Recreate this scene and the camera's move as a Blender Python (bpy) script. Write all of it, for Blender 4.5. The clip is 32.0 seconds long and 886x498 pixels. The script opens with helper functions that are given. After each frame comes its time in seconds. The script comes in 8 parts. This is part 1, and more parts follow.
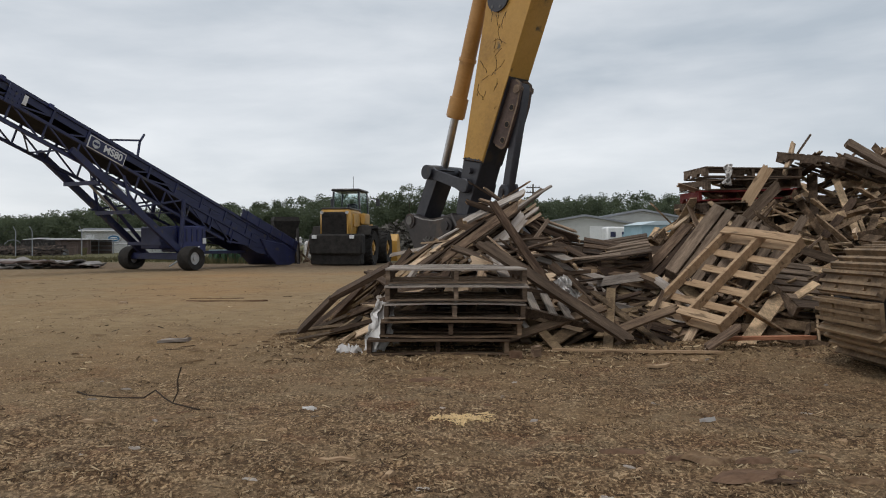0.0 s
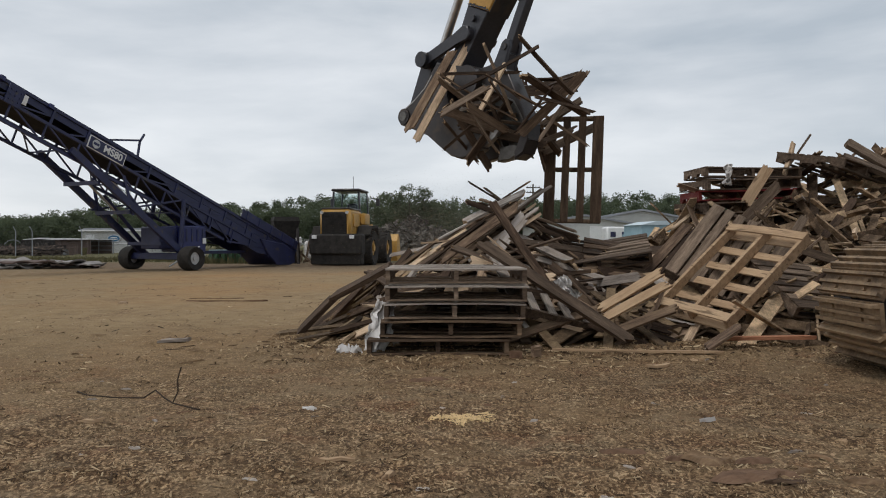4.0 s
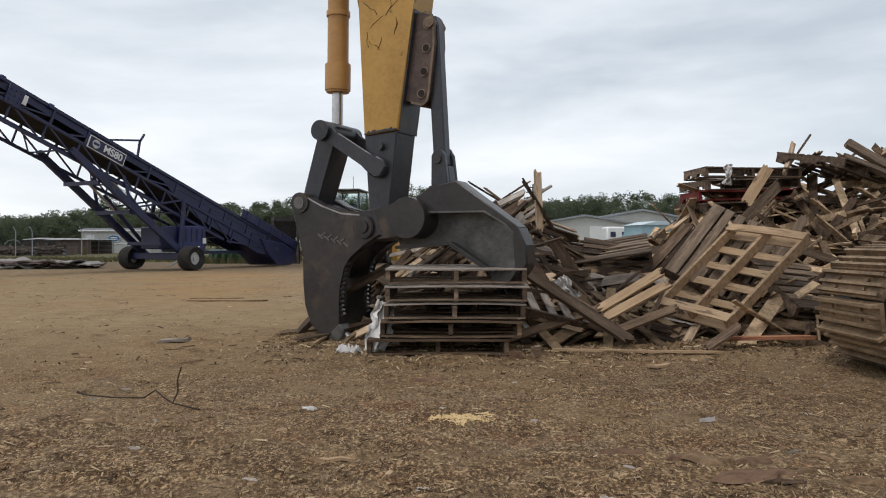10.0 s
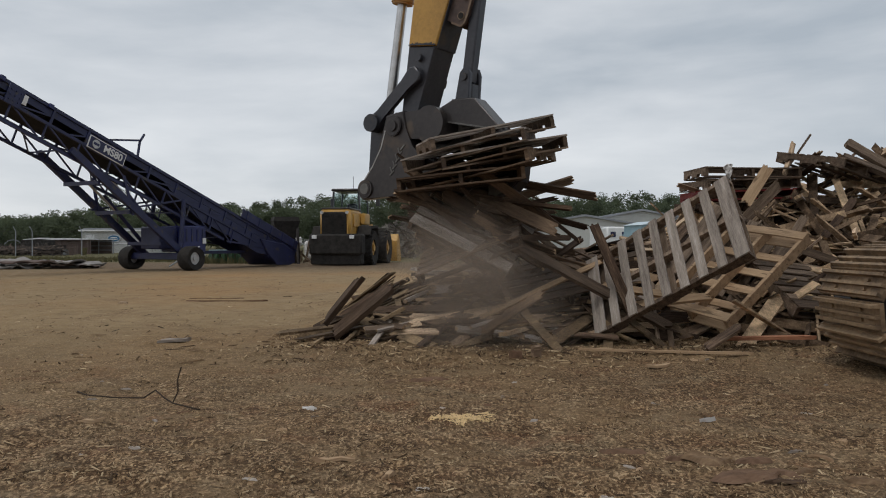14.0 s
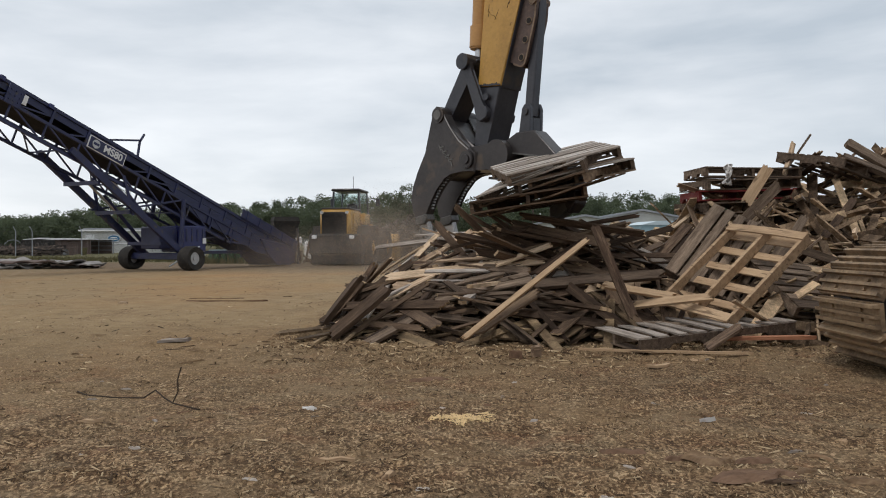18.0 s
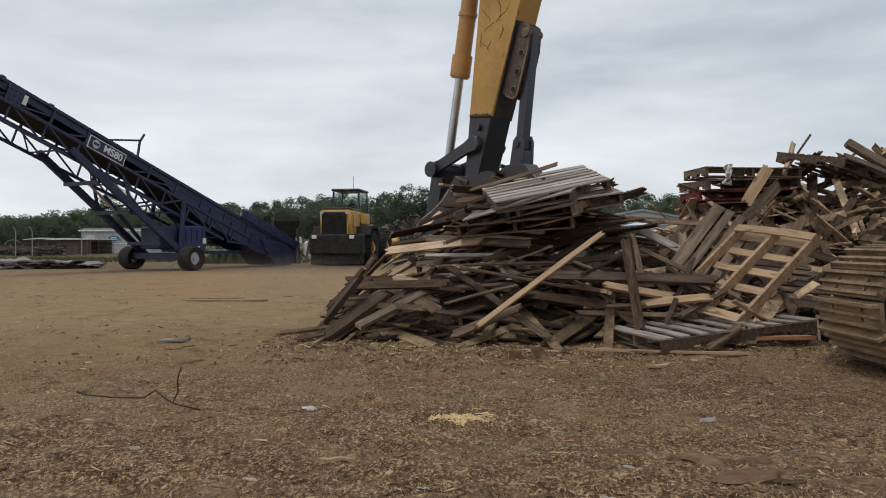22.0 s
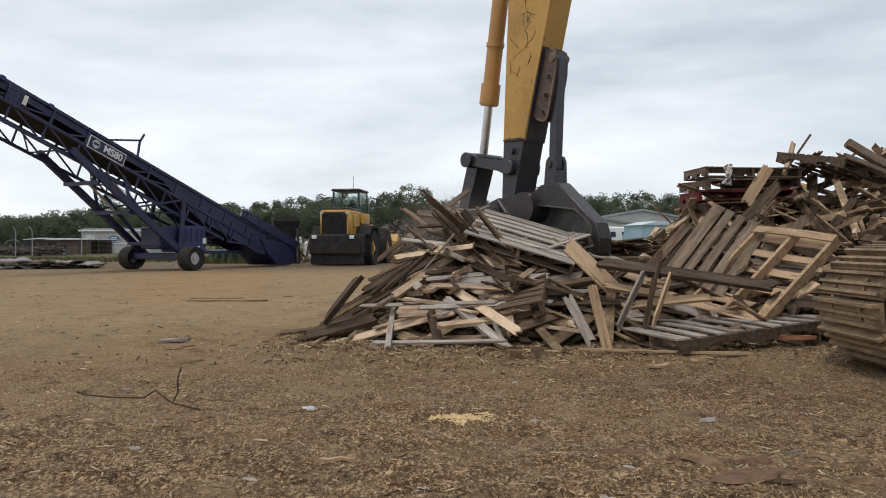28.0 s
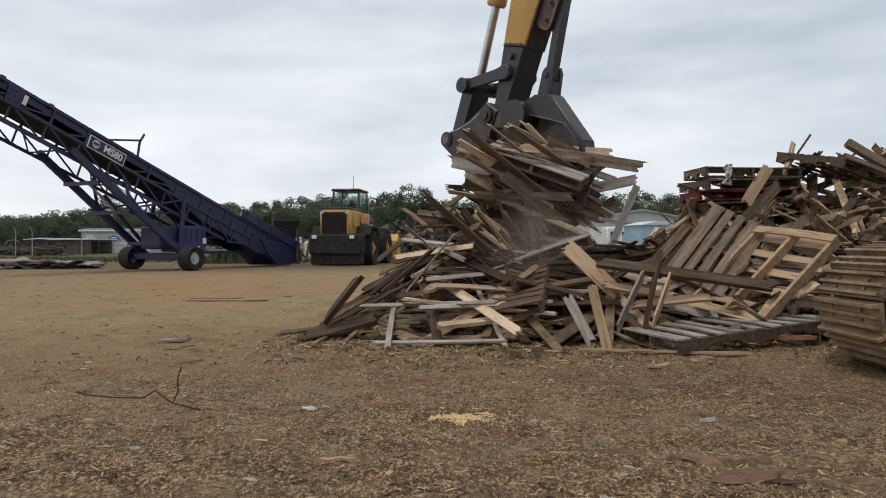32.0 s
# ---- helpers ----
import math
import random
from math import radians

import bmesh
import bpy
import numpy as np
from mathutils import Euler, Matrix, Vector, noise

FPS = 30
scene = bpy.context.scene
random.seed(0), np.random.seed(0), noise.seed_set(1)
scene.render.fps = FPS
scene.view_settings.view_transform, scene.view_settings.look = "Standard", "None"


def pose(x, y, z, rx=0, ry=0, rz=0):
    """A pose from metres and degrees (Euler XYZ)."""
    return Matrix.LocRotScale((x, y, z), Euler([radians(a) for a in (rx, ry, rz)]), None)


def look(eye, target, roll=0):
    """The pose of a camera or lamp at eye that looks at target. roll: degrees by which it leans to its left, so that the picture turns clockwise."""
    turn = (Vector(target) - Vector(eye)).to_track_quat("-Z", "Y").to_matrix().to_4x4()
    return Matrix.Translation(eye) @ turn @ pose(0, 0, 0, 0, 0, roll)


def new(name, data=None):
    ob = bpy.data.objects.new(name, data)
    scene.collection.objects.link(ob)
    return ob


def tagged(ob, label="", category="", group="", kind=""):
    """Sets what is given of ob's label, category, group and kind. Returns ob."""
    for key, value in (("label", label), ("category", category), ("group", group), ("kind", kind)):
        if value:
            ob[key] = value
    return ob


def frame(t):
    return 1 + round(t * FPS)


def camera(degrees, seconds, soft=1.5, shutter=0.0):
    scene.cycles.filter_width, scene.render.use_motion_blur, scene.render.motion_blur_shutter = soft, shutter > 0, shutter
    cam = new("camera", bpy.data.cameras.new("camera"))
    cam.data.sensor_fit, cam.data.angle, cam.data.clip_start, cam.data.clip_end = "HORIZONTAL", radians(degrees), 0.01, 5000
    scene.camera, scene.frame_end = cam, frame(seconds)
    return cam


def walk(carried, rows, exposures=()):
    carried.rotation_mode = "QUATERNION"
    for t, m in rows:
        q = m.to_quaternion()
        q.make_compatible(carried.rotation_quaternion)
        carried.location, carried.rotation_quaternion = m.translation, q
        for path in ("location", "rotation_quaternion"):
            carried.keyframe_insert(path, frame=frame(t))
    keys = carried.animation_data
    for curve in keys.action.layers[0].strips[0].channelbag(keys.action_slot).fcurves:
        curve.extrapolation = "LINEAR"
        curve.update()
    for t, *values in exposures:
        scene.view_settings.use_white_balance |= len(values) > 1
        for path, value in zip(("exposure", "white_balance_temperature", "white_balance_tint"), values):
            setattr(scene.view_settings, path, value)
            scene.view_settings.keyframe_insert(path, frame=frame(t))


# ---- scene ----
cam = camera(60, 32.0, soft=1.05)
EYE = pose(0, 0, 0.94, 90 - 0.38, 0, 0)
walk(cam, [(0.0, EYE), (32.0, EYE)],
     exposures=[(0.0, -0.04), (3.5, -0.04), (6.0, 0.0), (7.0, 0.06), (8.0, -0.10), (9.0, 0.12), (11.0, 0.24), (13.0, 0.20), (14.0, -0.2), (17.0, 0.05), (19.0, 0.18), (20.0, 0.10), (21.0, 0.02), (22.0, 0.0), (23.0, -0.22), (24.0, 0.02), (25.0, 0.08), (28.0, 0.24), (31.0, 0.22), (32.0, 0.14)])

# ---- sky and sun ----
SUN_UP, SUN_FROM = 70, 215


def make_sky():
    world = bpy.data.worlds.new("overcast_sky")
    scene.world = world
    world.use_nodes = True
    nt = world.node_tree
    nt.nodes.clear()
    N, L = nt.nodes.new, nt.links.new
    out, bg = N("ShaderNodeOutputWorld"), N("ShaderNodeBackground")
    sky = N("ShaderNodeTexSky")
    sky.sky_type, sky.sun_disc = "NISHITA", False
    sky.sun_elevation, sky.sun_rotation = radians(SUN_UP), radians(SUN_FROM)
    dim = N("ShaderNodeVectorMath")
    dim.operation = "SCALE"
    dim.inputs["Scale"].default_value = 0.12
    L(sky.outputs["Color"], dim.inputs[0])
    tc, mp = N("ShaderNodeTexCoord"), N("ShaderNodeMapping")
    mp.inputs["Scale"].default_value = (1.0, 1.0, 4.2)
    mp.inputs["Rotation"].default_value = (0.05, -0.10, 0.4)
    L(tc.outputs["Generated"], mp.inputs["Vector"])
    a, b = N("ShaderNodeTexNoise"), N("ShaderNodeTexNoise")
    a.inputs["Scale"].default_value, a.inputs["Detail"].default_value, a.inputs["Roughness"].default_value = 1.9, 7, 0.52
    a.inputs["Distortion"].default_value = 0.3
    b.inputs["Scale"].default_value, b.inputs["Detail"].default_value = 6.5, 5
    L(mp.outputs["Vector"], a.inputs["Vector"])
    L(mp.outputs["Vector"], b.inputs["Vector"])
    mx = N("ShaderNodeMath")
    mx.operation = "MULTIPLY_ADD"
    L(b.outputs["Fac"], mx.inputs[0])
    mx.inputs[1].default_value = 0.28
    sub = N("ShaderNodeMath")
    sub.operation = "MULTIPLY_ADD"
    L(a.outputs["Fac"], sub.inputs[0])
    sub.inputs[1].default_value, sub.inputs[2].default_value = 1.0, -0.14
    L(sub.outputs[0], mx.inputs[2])
    ramp = N("ShaderNodeValToRGB")
    e = ramp.color_ramp.elements
    e[0].position, e[0].color = 0.30, (0.495, 0.553, 0.615, 1)
    e[1].position, e[1].color = 0.72, (0.875, 0.905, 0.94, 1)
    m = e.new(0.5)
    m.color = (0.685, 0.727, 0.775, 1)
    sp, tilt = N("ShaderNodeSeparateXYZ"), N("ShaderNodeMath")
    L(tc.outputs["Generated"], sp.inputs[0])
    tilt.operation = "MULTIPLY_ADD"
    L(sp.outputs["X"], tilt.inputs[0])
    tilt.inputs[1].default_value = -0.20
    L(mx.outputs[0], tilt.inputs[2])
    L(tilt.outputs[0], ramp.inputs["Fac"])
    mix = N("ShaderNodeMix")
    mix.data_type = "RGBA"
    mix.inputs["Factor"].default_value = 0.92
    L(dim.outputs["Vector"], mix.inputs["A"])
    L(ramp.outputs["Color"], mix.inputs["B"])
    L(mix.outputs["Result"], bg.inputs["Color"])
    bg.inputs["Strength"].default_value = 1.0
    L(bg.outputs["Background"], out.inputs["Surface"])
    sun = new("sun", bpy.data.lights.new("sun", "SUN"))
    sun.data.energy, sun.data.angle, sun.data.color = 1.0, radians(14), (1.0, 0.97, 0.93)
    az, el = radians(SUN_FROM), radians(SUN_UP)
    sun.matrix_world = look((math.sin(az) * math.cos(el) * 60, math.cos(az) * math.cos(el) * 60, math.sin(el) * 60), (0, 0, 0))


make_sky()

# ---- materials ----


def surface(name, stops, scale=4.0, stretch=(1, 1, 1), rough=0.8, metal=0.0, bump=0.3, bump_scale=None, spread=0.0, island=False, coords="Object", spots=None, spec=0.5):
    """Procedural surface: colour stops along a noise, finer grain over it, bump, and a spread of brightness from object to object."""
    mat = bpy.data.materials.new(name)
    mat.use_nodes = True
    nt = mat.node_tree
    N, L = nt.nodes.new, nt.links.new
    bsdf = nt.nodes["Principled BSDF"]
    bsdf.inputs["Roughness"].default_value, bsdf.inputs["Metallic"].default_value = rough, metal
    bsdf.inputs["Specular IOR Level"].default_value = spec if metal or rough < 0.7 else 0.18
    tc, mp = N("ShaderNodeTexCoord"), N("ShaderNodeMapping")
    mp.inputs["Scale"].default_value = stretch
    L(tc.outputs[coords], mp.inputs["Vector"])
    info, geo = N("ShaderNodeObjectInfo"), N("ShaderNodeNewGeometry")
    rnd = geo.outputs["Random Per Island"] if island else info.outputs["Random"]
    shift = N("ShaderNodeVectorMath")
    shift.operation = "ADD"
    far = N("ShaderNodeVectorMath")
    far.operation = "SCALE"
    far.inputs[0].default_value = (37, 11, 23)
    L(rnd, far.inputs["Scale"])
    L(mp.outputs["Vector"], shift.inputs[0])
    L(far.outputs["Vector"], shift.inputs[1])
    n1, n2 = N("ShaderNodeTexNoise"), N("ShaderNodeTexNoise")
    n1.inputs["Scale"].default_value, n1.inputs["Detail"].default_value, n1.inputs["Roughness"].default_value = scale, 6, 0.62
    n2.inputs["Scale"].default_value, n2.inputs["Detail"].default_value, n2.inputs["Roughness"].default_value = bump_scale or scale * 5, 5, 0.6
    L(shift.outputs["Vector"], n1.inputs["Vector"])
    L(shift.outputs["Vector"], n2.inputs["Vector"])
    blend = N("ShaderNodeMath")
    blend.operation = "MULTIPLY_ADD"
    L(n2.outputs["Fac"], blend.inputs[0])
    blend.inputs[1].default_value = 0.45
    low = N("ShaderNodeMath")
    low.operation = "MULTIPLY_ADD"
    L(n1.outputs["Fac"], low.inputs[0])
    low.inputs[1].default_value, low.inputs[2].default_value = 0.9, -0.18
    L(low.outputs[0], blend.inputs[2])
    level = blend.outputs[0]
    if spread:
        add = N("ShaderNodeMath")
        add.operation = "MULTIPLY_ADD"
        L(rnd, add.inputs[0])
        add.inputs[1].default_value, off = spread, N("ShaderNodeMath")
        off.operation = "SUBTRACT"
        L(level, off.inputs[0])
        off.inputs[1].default_value = spread / 2
        L(off.outputs[0], add.inputs[2])
        level = add.outputs[0]
    ramp = N("ShaderNodeValToRGB")
    e = ramp.color_ramp.elements
    for k, (p, c) in enumerate(stops):
        s = e[k] if k < 2 else e.new(p)
        s.position, s.color = p, (*c, 1)
    L(level, ramp.inputs["Fac"])
    col = ramp.outputs["Color"]
    if spots:
        n3 = N("ShaderNodeTexNoise")
        n3.inputs["Scale"].default_value, n3.inputs["Detail"].default_value = spots[1], 6
        L(shift.outputs["Vector"], n3.inputs["Vector"])
        r3 = N("ShaderNodeValToRGB")
        r3.color_ramp.elements[0].position, r3.color_ramp.elements[1].position = spots[2], spots[2] + 0.08
        L(n3.outputs["Fac"], r3.inputs["Fac"])
        m3 = N("ShaderNodeMix")
        m3.data_type = "RGBA"
        L(r3.outputs["Color"], m3.inputs["Factor"])
        L(col, m3.inputs["A"])
        m3.inputs["B"].default_value = (*spots[0], 1)
        col = m3.outputs["Result"]
    L(col, bsdf.inputs["Base Color"])
    bp = N("ShaderNodeBump")
    bp.inputs["Strength"].default_value, bp.inputs["Distance"].default_value = bump, 0.02
    L(n2.outputs["Fac"], bp.inputs["Height"])
    L(bp.outputs["Normal"], bsdf.inputs["Normal"])
    return mat


WOOD_STOPS = [(0.12, (0.034, 0.0205, 0.0135)), (0.93, (0.74, 0.55, 0.37)), (0.34, (0.095, 0.060, 0.040)), (0.54, (0.225, 0.152, 0.101)), (0.74, (0.45, 0.322, 0.213))]
wood = surface("weathered_wood", WOOD_STOPS, 2.2, (1.2, 9, 9), 0.85, 0, 0.5, 14, spread=0.78)
wood_heap = surface("weathered_wood_loose", [(0.12, (0.025, 0.016, 0.010)), (0.93, (0.850, 0.609, 0.377)), (0.34, (0.084, 0.054, 0.033)), (0.54, (0.225, 0.154, 0.098)), (0.74, (0.463, 0.331, 0.207))], 2.2, (3, 3, 3), 0.85, 0, 0.5, 16, spread=0.74, island=True)
wood_dark = surface("old_grey_wood", [(0.15, (0.036, 0.024, 0.018)), (0.85, (0.351, 0.259, 0.187)), (0.5, (0.138, 0.098, 0.069))], 2.2, (1.2, 10, 10), 0.85, 0, 0.5, 14, spread=0.3)
# darker loose wood, for the bed under the heap
wood_under = surface("dark_loose_wood", [(0.12, (0.021, 0.013, 0.009)), (0.93, (0.371, 0.259, 0.147)), (0.34, (0.051, 0.033, 0.019)), (0.54, (0.118, 0.079, 0.046)), (0.74, (0.227, 0.158, 0.092))], 2.2, (3, 3, 3), 0.85, 0, 0.5, 16, spread=0.6, island=True)
wood_split = surface("freshly_split_wood", [(0.2, (0.16, 0.105, 0.062)), (0.85, (0.56, 0.40, 0.25)), (0.5, (0.36, 0.25, 0.15))], 9, (1, 1, 1), 0.85, 0, 0.6, 40, spread=0.5)
# darkest board wood, for chosen boards and pallets
wood_darkest = surface("darkest_board", [(0.12, (0.021, 0.013, 0.009)), (0.93, (0.290, 0.198, 0.124)), (0.34, (0.048, 0.030, 0.019)), (0.54, (0.099, 0.064, 0.042)), (0.74, (0.176, 0.118, 0.075))], 2.2, (1.2, 9, 9), 0.8, 0, 0.5, 14, spread=0.5)
wood_silver = surface("silver_grey_wood", [(0.15, (0.103, 0.082, 0.069)), (0.85, (0.647, 0.587, 0.538)), (0.5, (0.353, 0.299, 0.252))], 2.0, (1.2, 11, 11), 0.85, 0, 0.5, 14, spread=0.3)
wood_pale = surface("pale_new_wood", [(0.2, (0.264, 0.167, 0.095)), (0.85, (0.598, 0.431, 0.275)), (0.5, (0.44, 0.299, 0.18))], 2.0, (1.2, 9, 9), 0.75, 0, 0.35, 14, spread=0.2, spots=((0.19, 0.125, 0.075), 2.6, 0.60))
wood_orange = surface("reddish_new_wood", [(0.2, (0.20, 0.080, 0.042)), (0.85, (0.56, 0.29, 0.17)), (0.5, (0.40, 0.18, 0.10))], 3, (1.2, 8, 8), 0.8, 0, 0.4, spread=0.2)
wood_red = surface("red_painted_wood", [(0.2, (0.09, 0.016, 0.014)), (0.85, (0.26, 0.04, 0.035))], 3, (1.2, 8, 8), 0.7, 0, 0.4, spread=0.2)
yellow = surface("machine_yellow_paint", [(0.25, (0.30, 0.158, 0.030)), (0.8, (0.56, 0.315, 0.072)), (0.5, (0.46, 0.252, 0.050))], 1.3, (1, 1, 1), 0.45, 0, 0.08, 30, spots=((0.10, 0.07, 0.03), 5.0, 0.66))
orange = surface("cylinder_orange_paint", [(0.25, (0.33, 0.165, 0.042)), (0.8, (0.52, 0.275, 0.085))], 2, (1, 1, 0.4), 0.45, 0, 0.08, 30, spots=((0.16, 0.11, 0.06), 6.0, 0.66))
bracket_brown = surface("rust_stained_steel", [(0.2, (0.040, 0.026, 0.023)), (0.85, (0.155, 0.105, 0.080)), (0.5, (0.085, 0.056, 0.046))], 6, (1, 1, 1), 0.6, 0.2, 0.3, 30, spots=((0.26, 0.18, 0.12), 3.0, 0.62))
blackpaint = surface("black_worn_paint", [(0.25, (0.022, 0.023, 0.030)), (0.85, (0.066, 0.064, 0.070))], 2, (1, 1, 1), 0.38, 0.2, 0.10, 24, spots=((0.060, 0.048, 0.038), 2.6, 0.60))
steel_dark = surface("dusty_dark_steel", [(0.2, (0.023, 0.020, 0.020)), (0.85, (0.065, 0.055, 0.052))], 2, (1, 1, 1), 0.36, 0.35, 0.12, 22, spots=((0.085, 0.062, 0.045), 2.4, 0.60))
steel_bright = surface("polished_steel", [(0.2, (0.35, 0.34, 0.33)), (0.85, (0.62, 0.61, 0.60))], 5, (1, 1, 1), 0.28, 1.0, 0.15)
steel_worn_dark = surface("scuffed_steel", [(0.2, (0.05, 0.048, 0.046)), (0.85, (0.20, 0.19, 0.175))], 5, (1, 1, 1), 0.45, 0.5, 0.25)
bracket_rust = surface("rubbed_rusty_steel", [(0.2, (0.084, 0.050, 0.031)), (0.85, (0.336, 0.246, 0.168))], 9, (1, 1, 1), 0.6, 0.4, 0.3)
steel_worn = surface("worn_bare_steel", [(0.2, (0.20, 0.19, 0.18)), (0.85, (0.48, 0.46, 0.44))], 6, (1, 1, 1), 0.4, 0.8, 0.25)
rust = surface("rusty_track_steel", [(0.2, (0.077, 0.051, 0.033)), (0.85, (0.512, 0.366, 0.224)), (0.5, (0.294, 0.201, 0.118))], 4, (1, 1, 1), 0.7, 0.3, 0.5, 20, spread=0.25)
navy = surface("navy_blue_paint", [(0.25, (0.007, 0.010, 0.036)), (0.85, (0.027, 0.032, 0.105))], 1.6, (1, 1, 1), 0.5, 0.0, 0.08, 20, spots=((0.050, 0.044, 0.044), 4.0, 0.60))
blue = surface("bright_blue_paint", [(0.25, (0.009, 0.012, 0.060)), (0.85, (0.022, 0.030, 0.135))], 1.2, (1, 1, 1), 0.4, 0.0, 0.05, 20)
rubber = surface("dusty_black_rubber", [(0.25, (0.014, 0.0135, 0.013)), (0.85, (0.056, 0.050, 0.045))], 5, (1, 1, 1), 0.9, 0, 0.4)
belt_rubber = surface("conveyor_belt_rubber", [(0.25, (0.012, 0.012, 0.013)), (0.85, (0.035, 0.033, 0.034))], 3, (1, 1, 1), 0.8, 0, 0.2)
rim_steel = surface("grey_rim_steel", [(0.25, (0.35, 0.35, 0.35)), (0.85, (0.58, 0.58, 0.58))], 4, (1, 1, 1), 0.5, 0.3, 0.1)
white = surface("white_paint", [(0.25, (0.60, 0.60, 0.59)), (0.85, (0.80, 0.80, 0.79))], 2, (1, 1, 1), 0.6, 0, 0.08)
metal_wall = surface("pale_metal_cladding", [(0.25, (0.413, 0.413, 0.388)), (0.85, (0.575, 0.569, 0.537))], 0.4, (1, 1, 1), 0.5, 0.1, 0.1)
metal_roof = surface("grey_metal_roof", [(0.25, (0.22, 0.23, 0.25)), (0.85, (0.36, 0.37, 0.39))], 0.5, (1, 1, 1), 0.45, 0.2, 0.1)
shed_wall = surface("drab_shed_wall", [(0.25, (0.095, 0.068, 0.058)), (0.85, (0.20, 0.150, 0.130))], 0.8, (1, 1, 1), 0.8, 0, 0.2)
plastic = surface("white_plastic_film", [(0.25, (0.58, 0.55, 0.52)), (0.85, (0.84, 0.81, 0.78))], 8, (1, 1, 1), 0.6, 0, 0.4)
teal = surface("pale_blue_tarp", [(0.25, (0.187, 0.306, 0.357)), (0.85, (0.306, 0.442, 0.493))], 0.9, (1, 1, 1), 0.5, 0, 0.2)
green_paint = surface("green_paint", [(0.25, (0.014, 0.042, 0.018)), (0.85, (0.035, 0.096, 0.036))], 2, (1, 1, 1), 0.5, 0, 0.1)
foliage = surface("tree_foliage", [(0.2, (0.054, 0.067, 0.045)), (0.85, (0.092, 0.108, 0.070)), (0.5, (0.074, 0.090, 0.058))], 0.25, (1, 1, 1), 0.8, 0, 0.1, spread=0.35, island=True)
bark = surface("tree_bark", [(0.2, (0.035, 0.027, 0.02)), (0.85, (0.12, 0.095, 0.075))], 3, (4, 4, 1), 0.9, 0, 0.5)
grass_mat = surface("dry_grass", [(0.2, (0.051, 0.053, 0.024)), (0.85, (0.145, 0.123, 0.060))], 2, (1, 1, 1), 0.9, 0, 0.3, spread=0.5, island=True)
rubble_mat = surface("grey_brush_rubble", [(0.2, (0.05, 0.046, 0.041)), (0.85, (0.36, 0.33, 0.29))], 2, (1, 1, 1), 0.9, 0, 0.4, spread=0.5, island=True)
chip_mat = surface("wood_chips", [(0.1, (0.055, 0.035, 0.021)), (1.0, (0.634, 0.493, 0.311)), (0.5, (0.194, 0.123, 0.067)), (0.80, (0.378, 0.268, 0.155))], 6, (1, 1, 1), 0.9, 0, 0.3, spread=0.85, island=True)
sawdust_mat = surface("fresh_sawdust", [(0.2, (0.546, 0.377, 0.182)), (0.85, (0.884, 0.676, 0.39))], 12, (1, 1, 1), 0.95, 0, 0.4, spread=0.3, island=True)
twig_mat = surface("dark_twig", [(0.2, (0.025, 0.018, 0.013)), (0.85, (0.07, 0.05, 0.035))], 6, (1, 1, 1), 0.9, 0, 0.3)


def let_light_through(mat, share, tint):
    """Leaves that pass part of the light on to the other side."""
    nt = mat.node_tree
    out = next(n for n in nt.nodes if n.type == "OUTPUT_MATERIAL")
    tr, mx = nt.nodes.new("ShaderNodeBsdfTranslucent"), nt.nodes.new("ShaderNodeMixShader")
    tr.inputs["Color"].default_value = (*tint, 1)
    mx.inputs["Fac"].default_value = share
    nt.links.new(nt.nodes["Principled BSDF"].outputs[0], mx.inputs[1])
    nt.links.new(tr.outputs[0], mx.inputs[2])
    nt.links.new(mx.outputs[0], out.inputs["Surface"])


let_light_through(foliage, 0.42, (0.15, 0.18, 0.10))


def glass_material():
    mat = bpy.data.materials.new("cab_glass")
    mat.use_nodes = True
    b = mat.node_tree.nodes["Principled BSDF"]
    b.inputs["Base Color"].default_value = (0.86, 0.94, 0.93, 1)
    b.inputs["Roughness"].default_value, b.inputs["Transmission Weight"].default_value = 0.05, 1.0
    b.inputs["IOR"].default_value = 1.1
    return mat


glass = glass_material()


